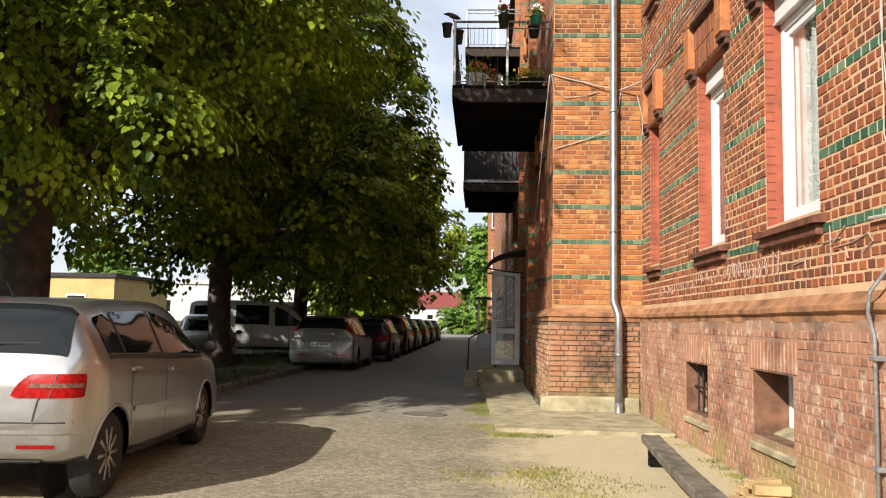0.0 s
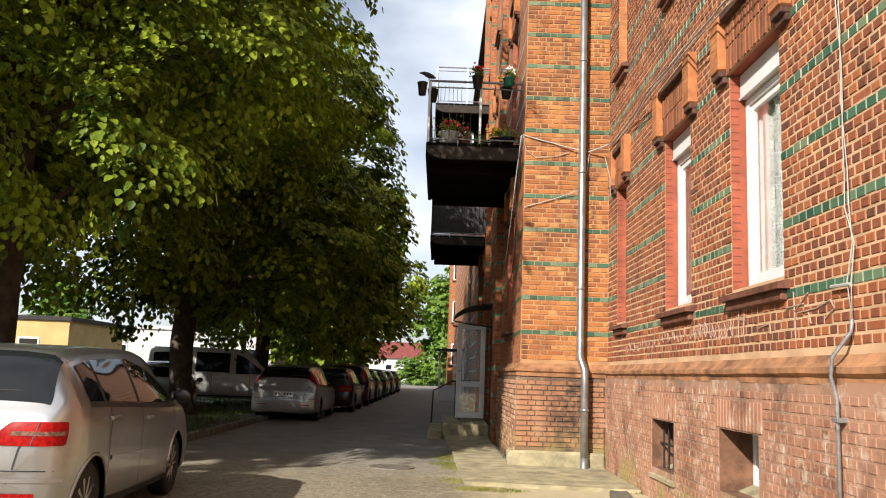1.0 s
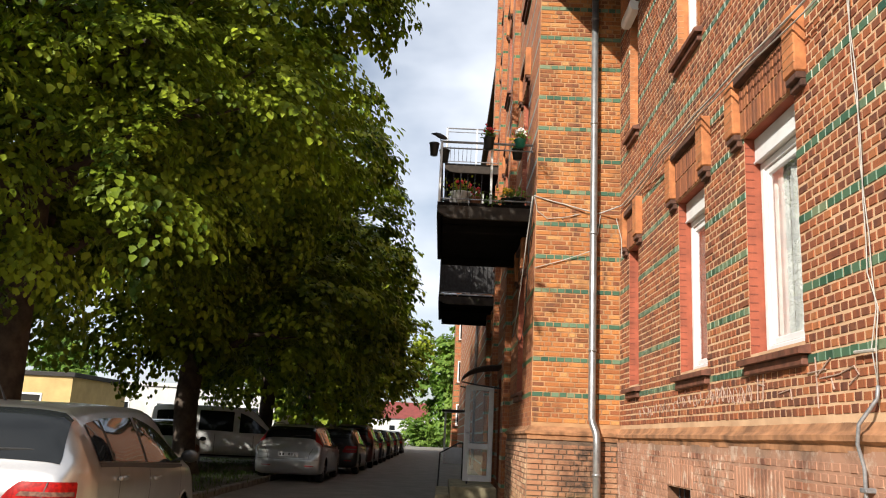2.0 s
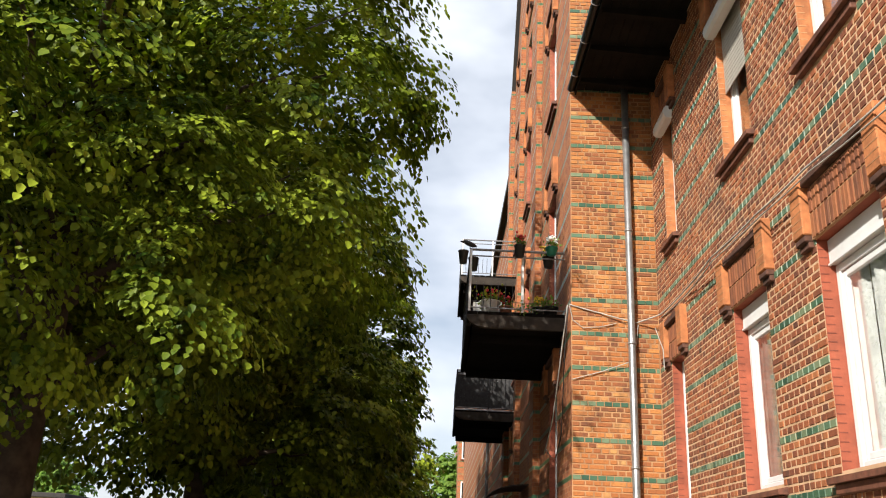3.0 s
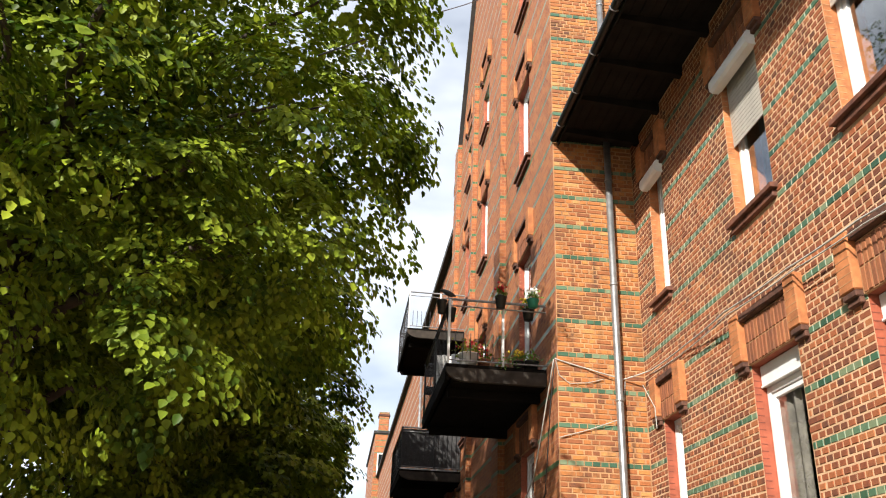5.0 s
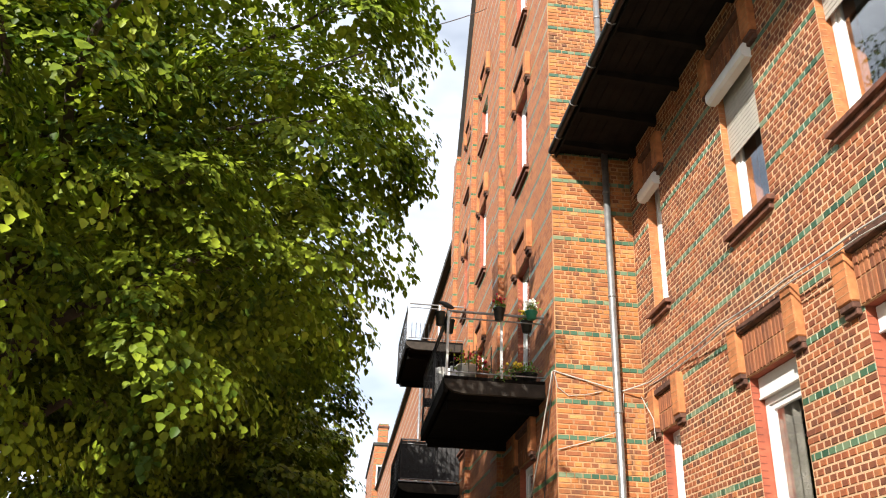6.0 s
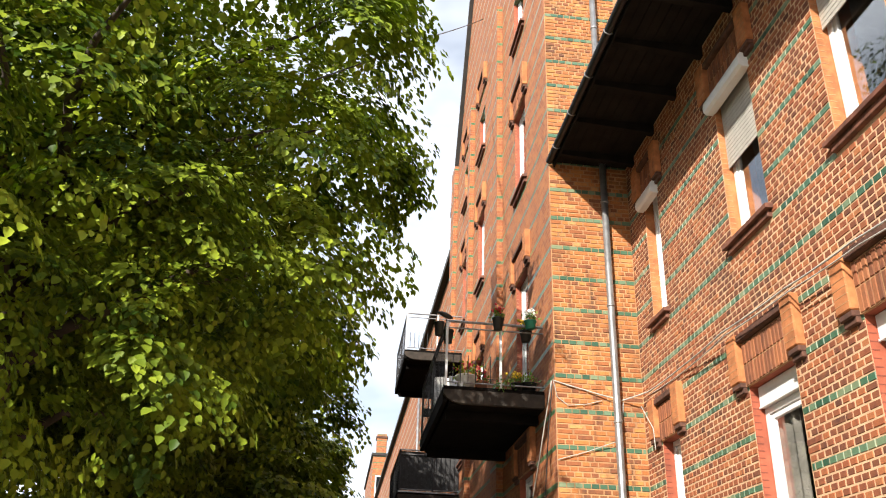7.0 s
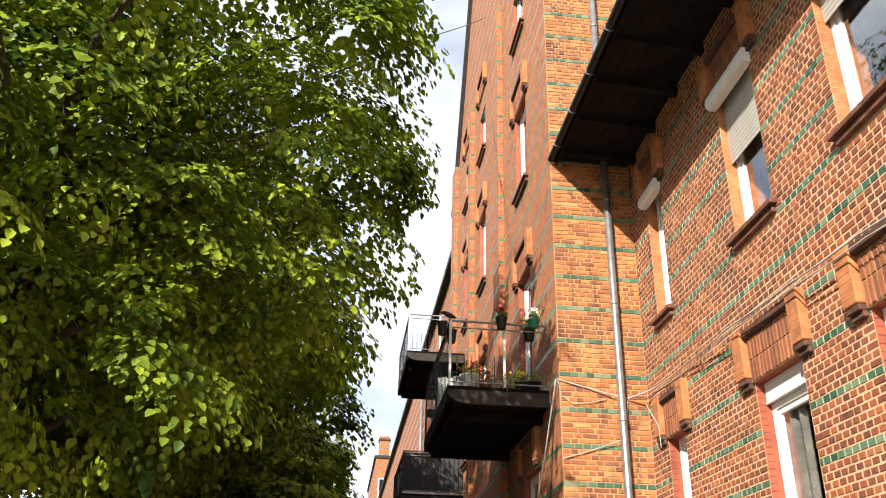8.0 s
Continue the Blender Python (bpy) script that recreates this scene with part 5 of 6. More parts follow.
        # lamps
        if tail_top:
            part("tail_lamp", sh.patch(-1.98 * f, -1.80 * f, 5.0, 6.15, side, 6, 5, 0.010), lamp, c, "tall red tail lamp", smooth=True)
        else:
            w2 = W / 2
            za, zc = lamp_z[0] * h, lamp_z[1] * h
            rows = [(za + (zc - za) * t, a * w2, b * w2) for t, a, b in ((0, .47, .94), (.08, .43, .95), (.35, .45, .955), (.65, .49, .958), (.92, .54, .956), (1, .57, .95))]
            tl = part("tail_lamp", rear_patch(sh, side, rows, 10 if fine else 4, 0.010), lamp, c, "large red tail lamp", smooth=True)
            part("lamp_strip", rear_patch(sh, side, [(za + (zc - za) * .42, .55 * w2, .948 * w2), (za + (zc - za) * .60, .58 * w2, .948 * w2)], 8 if fine else 3, 0.0135), CLEAR_LAMP, tl, "smoky amber indicator strip", smooth=True)
            part("lamp_seam", rear_patch(sh, side, [(za, .720 * w2, .728 * w2), (zc, .765 * w2, .773 * w2)], 1, 0.0165), BLACK_PLASTIC, tl)
        part("head_lamp", sh.patch(1.72 * f, 2.06 * f, (4.6, 4.5), (5.7, 5.2), side, 6, 4, 0.008), CLEAR_LAMP, c, "clear head lamp", smooth=True)
        part("reflector", rear_patch(sh, side, [(.455 * h, .50 * W / 2, .78 * W / 2), (.48 * h, .50 * W / 2, .78 * W / 2)], 4, 0.010), lamp, c, "small red reflector")
        if roof_rails:
            pts = [sh.at(sh.s_of(t * f), 6.6) for t in (-1.6, -1.5, -0.8, 0.0, 0.25)]
            part("roof_rail", tubed([(side * p[0], p[1], p[2] + (0.0 if i in (0, 4) else 0.045)) for i, p in enumerate(pts)], 0.014, 6), BLACK_PLASTIC, c)
    if stations is not VAN:
        rear = [sh.patch(glass[0] * f, glass[1] * f, (5.98, 6.0), (9, 9), side, k, 6, o) for side in (1, -1)]
        part("rear_window", joined(*rear), GLASS, c, "dark rear window", smooth=True)
        front = [sh.patch(0.34 * f, 1.20 * f, (6.15, 6.1), (9, 9), side, k, 5, o) for side in (1, -1)]
        part("windscreen", joined(*front), GLASS, c, smooth=True)
        g = sh.at(sh.s_of((glass[0] + 0.01) * f), 9)
        part("wiper", tubed([(0.02, g[1] - .03, g[2] + .0), (0.16, g[1] + .005, g[2] + .045), (0.52, g[1] + .03, g[2] + .05)], 0.010, 6), BLACK_PLASTIC, c)
        g = sh.at(sh.s_of((glass[1] + 0.02) * f), 9)
        part("brake_light", boxed(-0.14, g[1] + 0.03, g[2] - 0.004, 0.14, g[1] + 0.08, g[2] + 0.014, bevel=0.005), lamp, c)
        part("aerial", tubed([(0, -1.35 * f, H - .02), (0, -1.50 * f, H + .10)], [0.012, 0.004], 6), BLACK_PLASTIC, c)
        # bumper and tailgate seams, badge bar, plate with bars
        for side in (1, -1):
            part("bumper_seam", rear_patch(sh, side, [(.635 * h, 0, .96 * W / 2), (.645 * h, 0, .96 * W / 2)], 14 if fine else 4, 0.004), BLACK_PLASTIC, c)
            part("bumper_step", rear_patch(sh, side, [(.56 * h, 0, .95 * W / 2), (.575 * h, 0, .955 * W / 2), (.59 * h, 0, .95 * W / 2)], 14 if fine else 4, 0.014), body, c, smooth=True)
            part("tailgate_gap", rear_patch(sh, side, [(z * h, x * W / 2, x * W / 2 + 0.012) for z, x in ((.65, .60), (.72, .612), (.80, .63), (.90, .69), (.98, .76))], 1, 0.004), BLACK_PLASTIC, c)
        part("tow_valance", boxed(-W * .33, -2.06 * f, .34 * h, W * .33, -1.98 * f, .42 * h, bevel=0.01), BLACK_PLASTIC, c)
    else:
        front = [sh.patch(0.93 * f, 1.58 * f, (6.15, 6.1), (9, 9), side, k, 5, o) for side in (1, -1)]
        part("windscreen", joined(*front), GLASS, c, smooth=True)
    if plate:
        yb = sh.at(sh.s_of(-2.10 * f), 9)
        z = yb[2] - 0.10 * h
        p = part("number_plate", boxed(-0.26, yb[1] - 0.055, z - 0.055, 0.26, yb[1] - 0.035, z + 0.055, bevel=0.004), WHITE, c, "white number plate")
        for i in range(6):
            if i != 2:
                part("plate_bar", boxed(-0.22 + i * 0.075, yb[1] - 0.058, z - 0.03, -0.175 + i * 0.075, yb[1] - 0.054, z + 0.03), BLACK_PLASTIC, p)
    return c


SILVER = paint("warm_silver_paint", (0.50, 0.49, 0.485), metal=0.85)
SILVER_B = paint("grey_silver_paint", (0.44, 0.44, 0.43))
BLACK_PAINT = paint("black_paint", (0.0108, 0.0101, 0.0115), metal=0.1)
MAROON = paint("maroon_paint", (0.072, 0.0108, 0.0101), metal=0.1)
NAVY = paint("navy_paint", (0.0144, 0.0202, 0.0432), metal=0.1)
VAN_PAINT = paint("white_van_paint", (0.66, 0.67, 0.67), metal=0.0)

car("people_carrier", "silver compact people carrier parked on the cobbles", -3.74, 7.54, 4.3, 4.27, 1.774, 1.495, SILVER, stations=MPV, r=0.315, wheels=(-1.57, 1.15), glass=(-2.035, -1.80), lamp_z=(.82, .995),
    windows=[((-1.66, -1.36), (5.12, 5.10), (5.80, 5.84)), ((-1.30, -0.42), (5.10, 5.10), (5.86, 5.88)), ((-0.34, 1.02), (5.10, 5.14), (5.90, 5.40))])
ROW = "cars parked along the kerb"
car("estate_car", "silver estate car with roof rails by the kerb", -4.15, 24.0, 0, 4.45, 1.72, 1.47, SILVER_B, group=ROW, roof_rails=True, tail_top=True)
car("hatchback_car", "black hatchback behind the estate car", -3.75, 29.3, 0, 4.1, 1.72, 1.46, BLACK_PAINT, fine=False, group=ROW)
car("hatchback_car", "maroon hatchback with tall red tail lamps by the kerb", -3.7, 34.6, 0, 4.2, 1.75, 1.62, MAROON, fine=False, group=ROW, tail_top=True)
car("saloon_car", "dark grey car in the parked row", -3.7, 39.9, 0, 4.3, 1.75, 1.46, NAVY, fine=False, group=ROW)
car("saloon_car", "black car in the shady parked row", -3.7, 46.0, 0, 4.4, 1.78, 1.5, BLACK_PAINT, fine=False, group=ROW)
car("saloon_car", "navy car in the shady parked row", -3.7, 52.5, 0, 4.4, 1.78, 1.48, NAVY, fine=False, group=ROW)
car("saloon_car", "black car at the end of the row", -3.7, 60.0, 0, 4.4, 1.78, 1.5, BLACK_PAINT, fine=False, group=ROW)
car("hatchback_car", "silver hatchback parked under the linden", -8.3, 25.0, 200, 3.9, 1.68, 1.45, SILVER_B, fine=False)
car("van", "white passenger van parked beyond the verge", -7.6, 29.0, -78, 4.85, 1.92, 1.97, VAN_PAINT, stations=VAN, fine=False, r=0.33, plate=False, wheels=(-1.55, 1.65),
    windows=[((-2.2, -1.15), (5.15, 5.12), (5.8, 5.84)), ((-0.85, 0.25), (5.12, 5.10), (5.84, 5.84)), ((0.45, 1.38), (5.08, 5.16), (5.82, 5.5))])
car("saloon_car", "dark saloon crossing the end of the street", -1.2, 108.0, 90, 4.4, 1.78, 1.45, NAVY, fine=False)


# ---- verge, kerb and far surroundings ----
bm = bmesh.new()
nx, ny = 24, 90
grid = [[bm.verts.new((-4.75 - 9.5 * (i / nx), 5.0 + 75 * (j / ny), 0.10 + 0.05 * noise.noise(Vector((i * 0.5, j * 0.6, 0))) * (i > 0))) for j in range(ny + 1)] for i in range(nx + 1)]
for i in range(nx):
    for j in range(ny):
        bm.faces.new((grid[i][j], grid[i + 1][j], grid[i + 1][j + 1], grid[i][j + 1]))
bmesh.ops.recalc_face_normals(bm, faces=bm.faces)
solid("verge", bm, SOIL, "bare shady verge with thin grass under the trees", "verge", "structure", smooth=True)
kerb = thing("kerb", "row of worn concrete kerb stones along the verge", "kerb", kind="structure")
proto = mesh_of("kerb_stone", boxed(-0.075, -0.49, -0.05, 0.075, 0.49, 0.13, bevel=0.018), KERB)
for i in range(75):
    k = new("kerb_stone", proto)
    k.parent = kerb
    k.location = (-4.68 + 0.012 * math.sin(i * 1.9), 5.5 + i * 1.0, 0.006 * math.sin(i * 2.7))

def tuft_field(name, label, rng, spots, n, h, mat):
    """Grass blades scattered round spots of (x, y, z, spread)."""
    bm = bmesh.new()
    for x, y, z, w in spots:
        for _ in range(n):
            a, q = rng.uniform(0, 6.283), rng.normal(scale=w, size=2)
            p = Vector((x + q[0], y + q[1], z - 0.01))
            s = Vector((math.cos(a), math.sin(a), 0)) * 0.006
            t = h * rng.uniform(0.4, 1.2)
            b = Vector((rng.normal(scale=0.4), rng.normal(scale=0.4), 0)) * t
            v = [bm.verts.new(c) for c in (p - s, p + s, p + b * 0.4 + s * 0.7 + Vector((0, 0, t * 0.6)), p + b + Vector((0, 0, t)), p + b * 0.4 - s * 0.7 + Vector((0, 0, t * 0.6)))]
            bm.faces.new(v)
    return solid(name, bm, mat, label, "grass", "stuff")

rg = np.random.default_rng(5)
tuft_field("grass_verge", "thin green grass on the verge", rg, [(rg.uniform(-9, -4.9), rg.uniform(12, 34), 0.11, 0.35) for _ in range(150)], 45, 0.11, make_leaf("verge_grass", (0.03, 0.06, 0.012), (0.09, 0.14, 0.03), 0.3))
tuft_field("dry_grass", "dry yellow grass in the street joints", rg, [(rg.normal(0.55, 0.35), rg.normal(7.0, 0.45), 0, 0.16) for _ in range(22)] + [(rg.normal(0.1, 0.10), rg.uniform(10.5, 14.5), 0, 0.12) for _ in range(26)]
           + [(rg.uniform(0.9, 2.3), YP - 0.25 + rg.normal(scale=0.06), 0, 0.08) for _ in range(16)] + [(2.36, rg.uniform(5, 12), 0, 0.07) for _ in range(16)] + [(rg.uniform(0.2, 0.9), 10.0 + rg.normal(scale=0.05), 0, 0.07) for _ in range(10)], 120, 0.032, GRASS)

# concrete apron by the pier, entrance landing and steps
bm = bmesh.new()
vs = [bm.verts.new(c) for c in ((0.22, 10.35, 0.05), (2.38, 10.15, 0.045), (2.38, 12.5, 0.05), (0.95, 12.5, 0.06), (0.92, 17.6, 0.10), (0.05, 17.6, 0.09))]
ex = bmesh.ops.extrude_face_region(bm, geom=[bm.faces.new(vs)])
for v in ex["geom"]:
    if isinstance(v, bmesh.types.BMVert):
        v.co.z = -0.03
bmesh.ops.recalc_face_normals(bm, faces=bm.faces)
solid("apron_slab", bm, CONCRETE, "low mossy concrete apron beside the pier", "slab", "structure")
solid("entrance_landing", boxed(-0.02, 17.7, -0.03, XP - 0.132, 21.0, 0.34, bevel=0.02), CONCRETE, "raised concrete entrance landing", "landing", "structure")
solid("entrance_step", boxed(-0.32, 17.6, -0.03, -0.03, 20.6, 0.17, bevel=0.015), CONCRETE, "single concrete entrance step", "step", "structure")

door = thing("door_1", "white glazed entrance door standing open", "door", kind="structure")
x0, x1, yd, z0, z1 = 0.27, 0.92, 19.0, 0.40, 2.52
bm = bmesh.new()
for q in ((x0, x0 + 0.11, z0, z1), (x1 - 0.11, x1, z0, z1), (x0 + 0.11, x1 - 0.11, z0, z0 + 0.13), (x0 + 0.11, x1 - 0.11, z1 - 0.11, z1), (x0 + 0.11, x1 - 0.11, 1.10, 1.22)):
    box(bm, q[0], yd, q[2], q[1], yd + 0.06, q[3], bevel=0.006)
part("door_frame", bm, WHITE, door)
for a, b in ((z0 + 0.13, 1.10), (1.22, z1 - 0.11)):
    p = part("pane", boxed(x0 + 0.11, yd + 0.025, a, x1 - 0.11, yd + 0.033, b), PANE, door)
    p.visible_shadow = False
part("door_handle", tubed([(x0 + 0.05, yd - 0.01, 1.45), (x0 + 0.05, yd - 0.05, 1.45), (x0 + 0.16, yd - 0.05, 1.45)], 0.010, 6), GREY_STEEL, door)
part("door_stop", boxed(x0 + 0.08, yd + 0.01, 0.34, x0 + 0.12, yd + 0.05, 0.40), BLACK_PLASTIC, door)
canopy = thing("door_canopy", "curved dark canopy over the entrance door", "canopy")
bm = bmesh.new()
arc = [(XP - 0.005 - 0.95 * math.sin(a), 2.55 + 0.42 * math.cos(a)) for a in (k * math.pi / 2 / 8 for k in range(9))]
rows = [[bm.verts.new((x, y, z + d)) for d in (0, 0.02) for x, z in arc] for y in (18.6, 20.4)]
m = len(arc)
for i in range(m - 1):
    for o in (0, m):
        bm.faces.new((rows[0][o + i], rows[0][o + i + 1], rows[1][o + i + 1], rows[1][o + i]))
for r_ in rows:
    for i in range(m - 1):
        bm.faces.new((r_[i], r_[i + 1], r_[m + i + 1], r_[m + i]))
part("sheet", bm, BLACK_PLASTIC, canopy)
for y in (18.62, 20.38):
    part("bracket", tubed([(XP - 0.02, y, 2.45), (0.55, y, 2.50), (0.17, y, 2.56)], 0.018, 6), BLACK_STEEL, canopy)
rail = thing("hand_rail", "black steel hand rail by the entrance steps", "hand rail")
for y in (20.7,):
    part("bar", tubed([(0.9, y, 1.25), (0.2, y, 1.2), (-0.25, y, 0.95), (-0.28, y, 0.0)], 0.02, 8), BLACK_STEEL, rail)
    part("post", tubed([(0.3, y, 0.34), (0.3, y, 1.2)], 0.018, 8), BLACK_STEEL, rail)

# far entrance porch
porch = thing("porch", "white glazed porch of a further entrance", "porch")
for q in ((-0.1, 43.0, 0, 0.0, 43.1, 2.5), (1.1, 43.0, 0, 1.21, 43.1, 2.5)):
    part("post", boxed(*q), WHITE, porch)
part("lintel", boxed(-0.1, 43.0, 2.501, 1.21, 43.1, 2.558), WHITE, porch)
part("panel", boxed(0.003, 43.02, 0.0, 1.097, 43.06, 0.8), WHITE, porch)
part("roof", boxed(-0.25, 42.8, 2.56, 1.21, 44.4, 2.66, bevel=0.02), BLACK_PLASTIC, porch)


def building(name, label, x0, y0, x1, y1, h, wall, roofm, windows, gable=0.0):
    """A plain far building with wall, roof and a row of windows on its street face."""
    b = thing(name, label, "building")
    w = part("wall", boxed(x0, y0, -0.05, x1, y1, h), wall, b)
    if gable:
        bm = bmesh.new()
        ym = (y0 + y1) / 2
        vs = [bm.verts.new(c) for c in ((x0 - .3, y0 - .4, h), (x1 + .3, y0 - .4, h), (x1 + .3, y1 + .4, h), (x0 - .3, y1 + .4, h), (x0 - .3, ym, h + gable), (x1 + .3, ym, h + gable))]
        for q in ((0, 1, 5, 4), (2, 3, 4, 5), (3, 0, 4), (1, 2, 5), (3, 2, 1, 0)):
            bm.faces.new([vs[k] for k in q])
        part("roof", bm, roofm, b)
    else:
        part("roof", boxed(x0 - .15, y0 - .15, h, x1 + .15, y1 + .15, h + 0.25, bevel=0.03), roofm, b)
    for i in range(windows):
        a = x0 + (x1 - x0) * (i + 0.6) / (windows + 0.2)
        f = part("window", boxed(a - .6, y0 - .04, h * .45, a + .6, y0 + .02, h * .45 + 1.0, bevel=0.02), WHITE, b)
        part("pane", boxed(a - .5, y0 - .05, h * .45 + .1, a + .5, y0 - .041, h * .45 + .9), GLASS, f)
    return b


building("workshop", "low white flat-roofed workshop beyond the car park", -24, 58, -11.5, 66, 3.7, STUCCO_WHITE, STUCCO_WHITE, 4)
building("workshop", "yellow rendered low building behind the trees", -32, 46, -20.5, 54, 3.5, STUCCO_YELLOW, ROOF, 3)
building("house", "white house with a red tiled roof", -15, 148, -2.4, 158, 3.8, STUCCO_WHITE, RED_ROOF, 3, gable=3.0)
tower = building("apartment_house", "tall orange brick house closing the row", 0.72, 75.0, 9.0, 92.0, 17.2, FAR_BRICK, ROOF, 0)
for k in range(4):
    for x in (1.5, 3.1, 4.7):
        f = part("window", boxed(x - 0.5, 74.95, 2.2 + 3.8 * k, x + 0.5, 75.02, 4.1 + 3.8 * k, bevel=0.02), WHITE, tower)
        part("pane", boxed(x - 0.4, 74.94, 2.3 + 3.8 * k, x + 0.4, 74.949, 4.0 + 3.8 * k), GLASS, f)
        part("sill", boxed(x - 0.6, 74.88, 2.1 + 3.8 * k, x + 0.6, 75.0, 2.19 + 3.8 * k), SILL, f)
stack = part("chimney", boxed(1.0, 76.0, 17.4, 1.9, 77.0, 19.4, bevel=0.03), FAR_BRICK, tower)
part("chimney_cap", boxed(0.92, 75.92, 19.0, 1.98, 77.08, 19.2, bevel=0.03), SOOT_SHADE, stack)
building("garage_row", "long white garage row behind the parked van", -60, 74, -24, 82, 4.2, STUCCO_WHITE, ROOF, 6)
building("house", "brick house with low roof behind the hedge", -22, 92, -10, 100, 3.0, FAR_BRICK, RED_ROOF, 3, gable=1.6)

rng2 = np.random.default_rng(21)
BUSH, SPB = leaf_cloud("crown", rng2, 30, 8, 22, 0.20, 1.6, 2.2, 2.0, 1.6, LEAF_PALE, lobe=0.34)
PALE, SPP = leaf_cloud("crown", rng2, 60, 10, 22, 0.36, 7.8, 4.6, 7.0, 6.2, LEAF_PALE, lobe=0.30)


def far_tree(seed, x, y, s, label):
    r_ = np.random.default_rng(seed)
    t = thing("birch_tree", label, "tree", at=pose(x, y, 0, 0, 0, seed * 50))
    bm = bmesh.new()
    tube(bm, [(0, 0, -0.1), (0.05, 0, 2 * s), (0.1, 0.1, 6 * s), (0.0, 0.1, 12 * s)], [0.3 * s, 0.24 * s, 0.16 * s, 0.04], 10)
    for k in r_.choice(len(SPP), 24, replace=False):
        z0 = max(2.0, SPP[k][2] * 0.6) * s
        limb(bm, r_, (0.05, 0, z0), SPP[k] * s, 0.07 * s, 0.015, 0.2)
    part("trunk", bm, BARK, t, smooth=True)
    c = new("crown", PALE)
    c.parent, c.scale = t, (s, s, s)
    return t


for i, (x, y, s) in enumerate(((1.2, 84, 0.9), (5.0, 92, 1.0), (-13.0, 76, 0.55), (-10.5, 70, 0.5), (-30, 66, 0.6), (-40, 60, 0.62))):
    far_tree(i + 1, x, y, s, "pale green tree at the end of the street" if i < 2 else "small pale tree behind the car park")
for i, (x, y, s) in enumerate(((-3.0, 96, 0.9), (-0.5, 97, 1.1), (-9, 80, 0.8), (-13, 66, 0.7), (-17, 56, 0.6), (-12, 90, 0.8))):
    t = thing("bush", "rounded light green bush", "bush", at=pose(x, y, 0, 0, 0, i * 60))
    c = new("foliage", BUSH)
    c.parent, c.scale = t, (s, s, s)
    part("stem", tubed([(0, 0, -0.05), (0.05, 0, 1.2 * s)], [0.06, 0.03], 6), BARK, t)


# ---- cables, conduit, chalk marks, plank, loose bricks ----
def cable(pts, r, label, mat=None, name="cable", sag=0.0):
    """A loose cable through points, sagging a little between them."""
    out = []
    pts = [Vector(p) for p in pts]
    for a, b in zip(pts, pts[1:]):
        for k in range(6):
            t = k / 6
            q = a.lerp(b, t)
            q.z -= sag * (b - a).length * 4 * t * (1 - t)
            out.append(q)
    out.append(pts[-1])
    return solid(name, tubed(out, r, 6), mat or CABLE, label, "cable", smooth=True)


F = YP - 0.03
cable([(1.06, F, 5.20), (1.55, F, 5.08), (1.95, F - 0.05, 4.97), (2.10, F, 4.95), (2.42, 12.3, 5.03), (2.40, 10.9, 4.98), (2.31, 9.5, 4.93), (2.31, 8.0, 4.86), (2.31, 6.8, 4.80), (2.36, 5.0, 4.72), (2.40, 2.0, 4.66)], 0.010, "pale cable strung along the brick front", sag=0.01)
cable([(2.40, 12.2, 4.95), (2.40, 10.9, 4.90), (2.30, 9.4, 4.86), (2.30, 7.9, 4.79), (2.30, 6.7, 4.72), (2.36, 5.0, 4.62), (2.40, 2.0, 4.56)], 0.008, "second thin cable along the hoods", sag=0.008)
cable([(1.07, F, 5.18), (1.12, F, 4.95), (1.28, F, 4.83), (1.55, F, 4.86), (1.8, F, 4.93)], 0.006, "slack thin cable loop on the pier")
cable([(1.10, F, 4.02), (1.55, F, 4.16), (1.98, F - 0.05, 4.32), (2.09, F - 0.03, 4.62), (2.13, F, 4.92)], 0.007, "thin pale cable across the pier")
cable([(1.04, F, 5.19), (1.00, 12.9, 4.6), (0.95, 13.6, 3.6), (0.98, 15.0, 3.2)], 0.010, "pale cable hanging from the balcony corner", sag=0.02)
cable([(1.05, F, 5.15), (1.02, 12.75, 4.5), (1.03, 13.2, 3.3), (1.04, 14.0, 3.0), (1.04, 15.2, 3.3)], 0.008, "dark cable looping under the balcony", BLACK_PLASTIC, sag=0.03)
cable([(2.36, 12.45, 4.85), (2.35, 12.0, 4.40), (2.35, 11.98, 4.1)], 0.007, "thin cable drop beside the narrow window")

conduit = thing("conduit", "grey steel conduit pipe up the brick wall", "conduit")
cx = XR - 0.035
part("riser", tubed([(cx - 0.06, 4.93, 0.0), (cx - 0.06, 4.93, 1.30), (cx - 0.10, 4.92, 1.44), (cx - 0.10, 4.89, 1.56), (cx, 4.84, 1.72), (cx, 4.82, 1.80)], 0.013, 8), GREY_STEEL, conduit, smooth=True)
rr = random.Random(4)
for k in range(2):
    pts = [(cx, 4.82, 1.80)]
    for i in range(1, 30):
        z = 1.80 + i * 0.24
        pts.append((cx - 0.004 * k, 4.80 + 0.10 * (z - 1.8) / 3.0 + 0.02 * math.sin(i * 1.3 + k * 2) + (0.05 * math.sin(i * 2.1 + k) if 2.0 < z < 2.7 else 0), z))
    part("wire", tubed(pts, 0.0042, 6), CABLE, conduit, "pale loosely tied wire", smooth=True)
for z in (0.5, 1.15):
    part("clip", boxed(cx - 0.08, 4.89, z, cx + 0.02, 4.97, z + 0.03, bevel=0.004), GREY_STEEL, conduit)
part("branch", tubed([(cx, 4.82, 2.02), (cx, 5.09, 2.03)], 0.012, 6), CABLE, conduit)

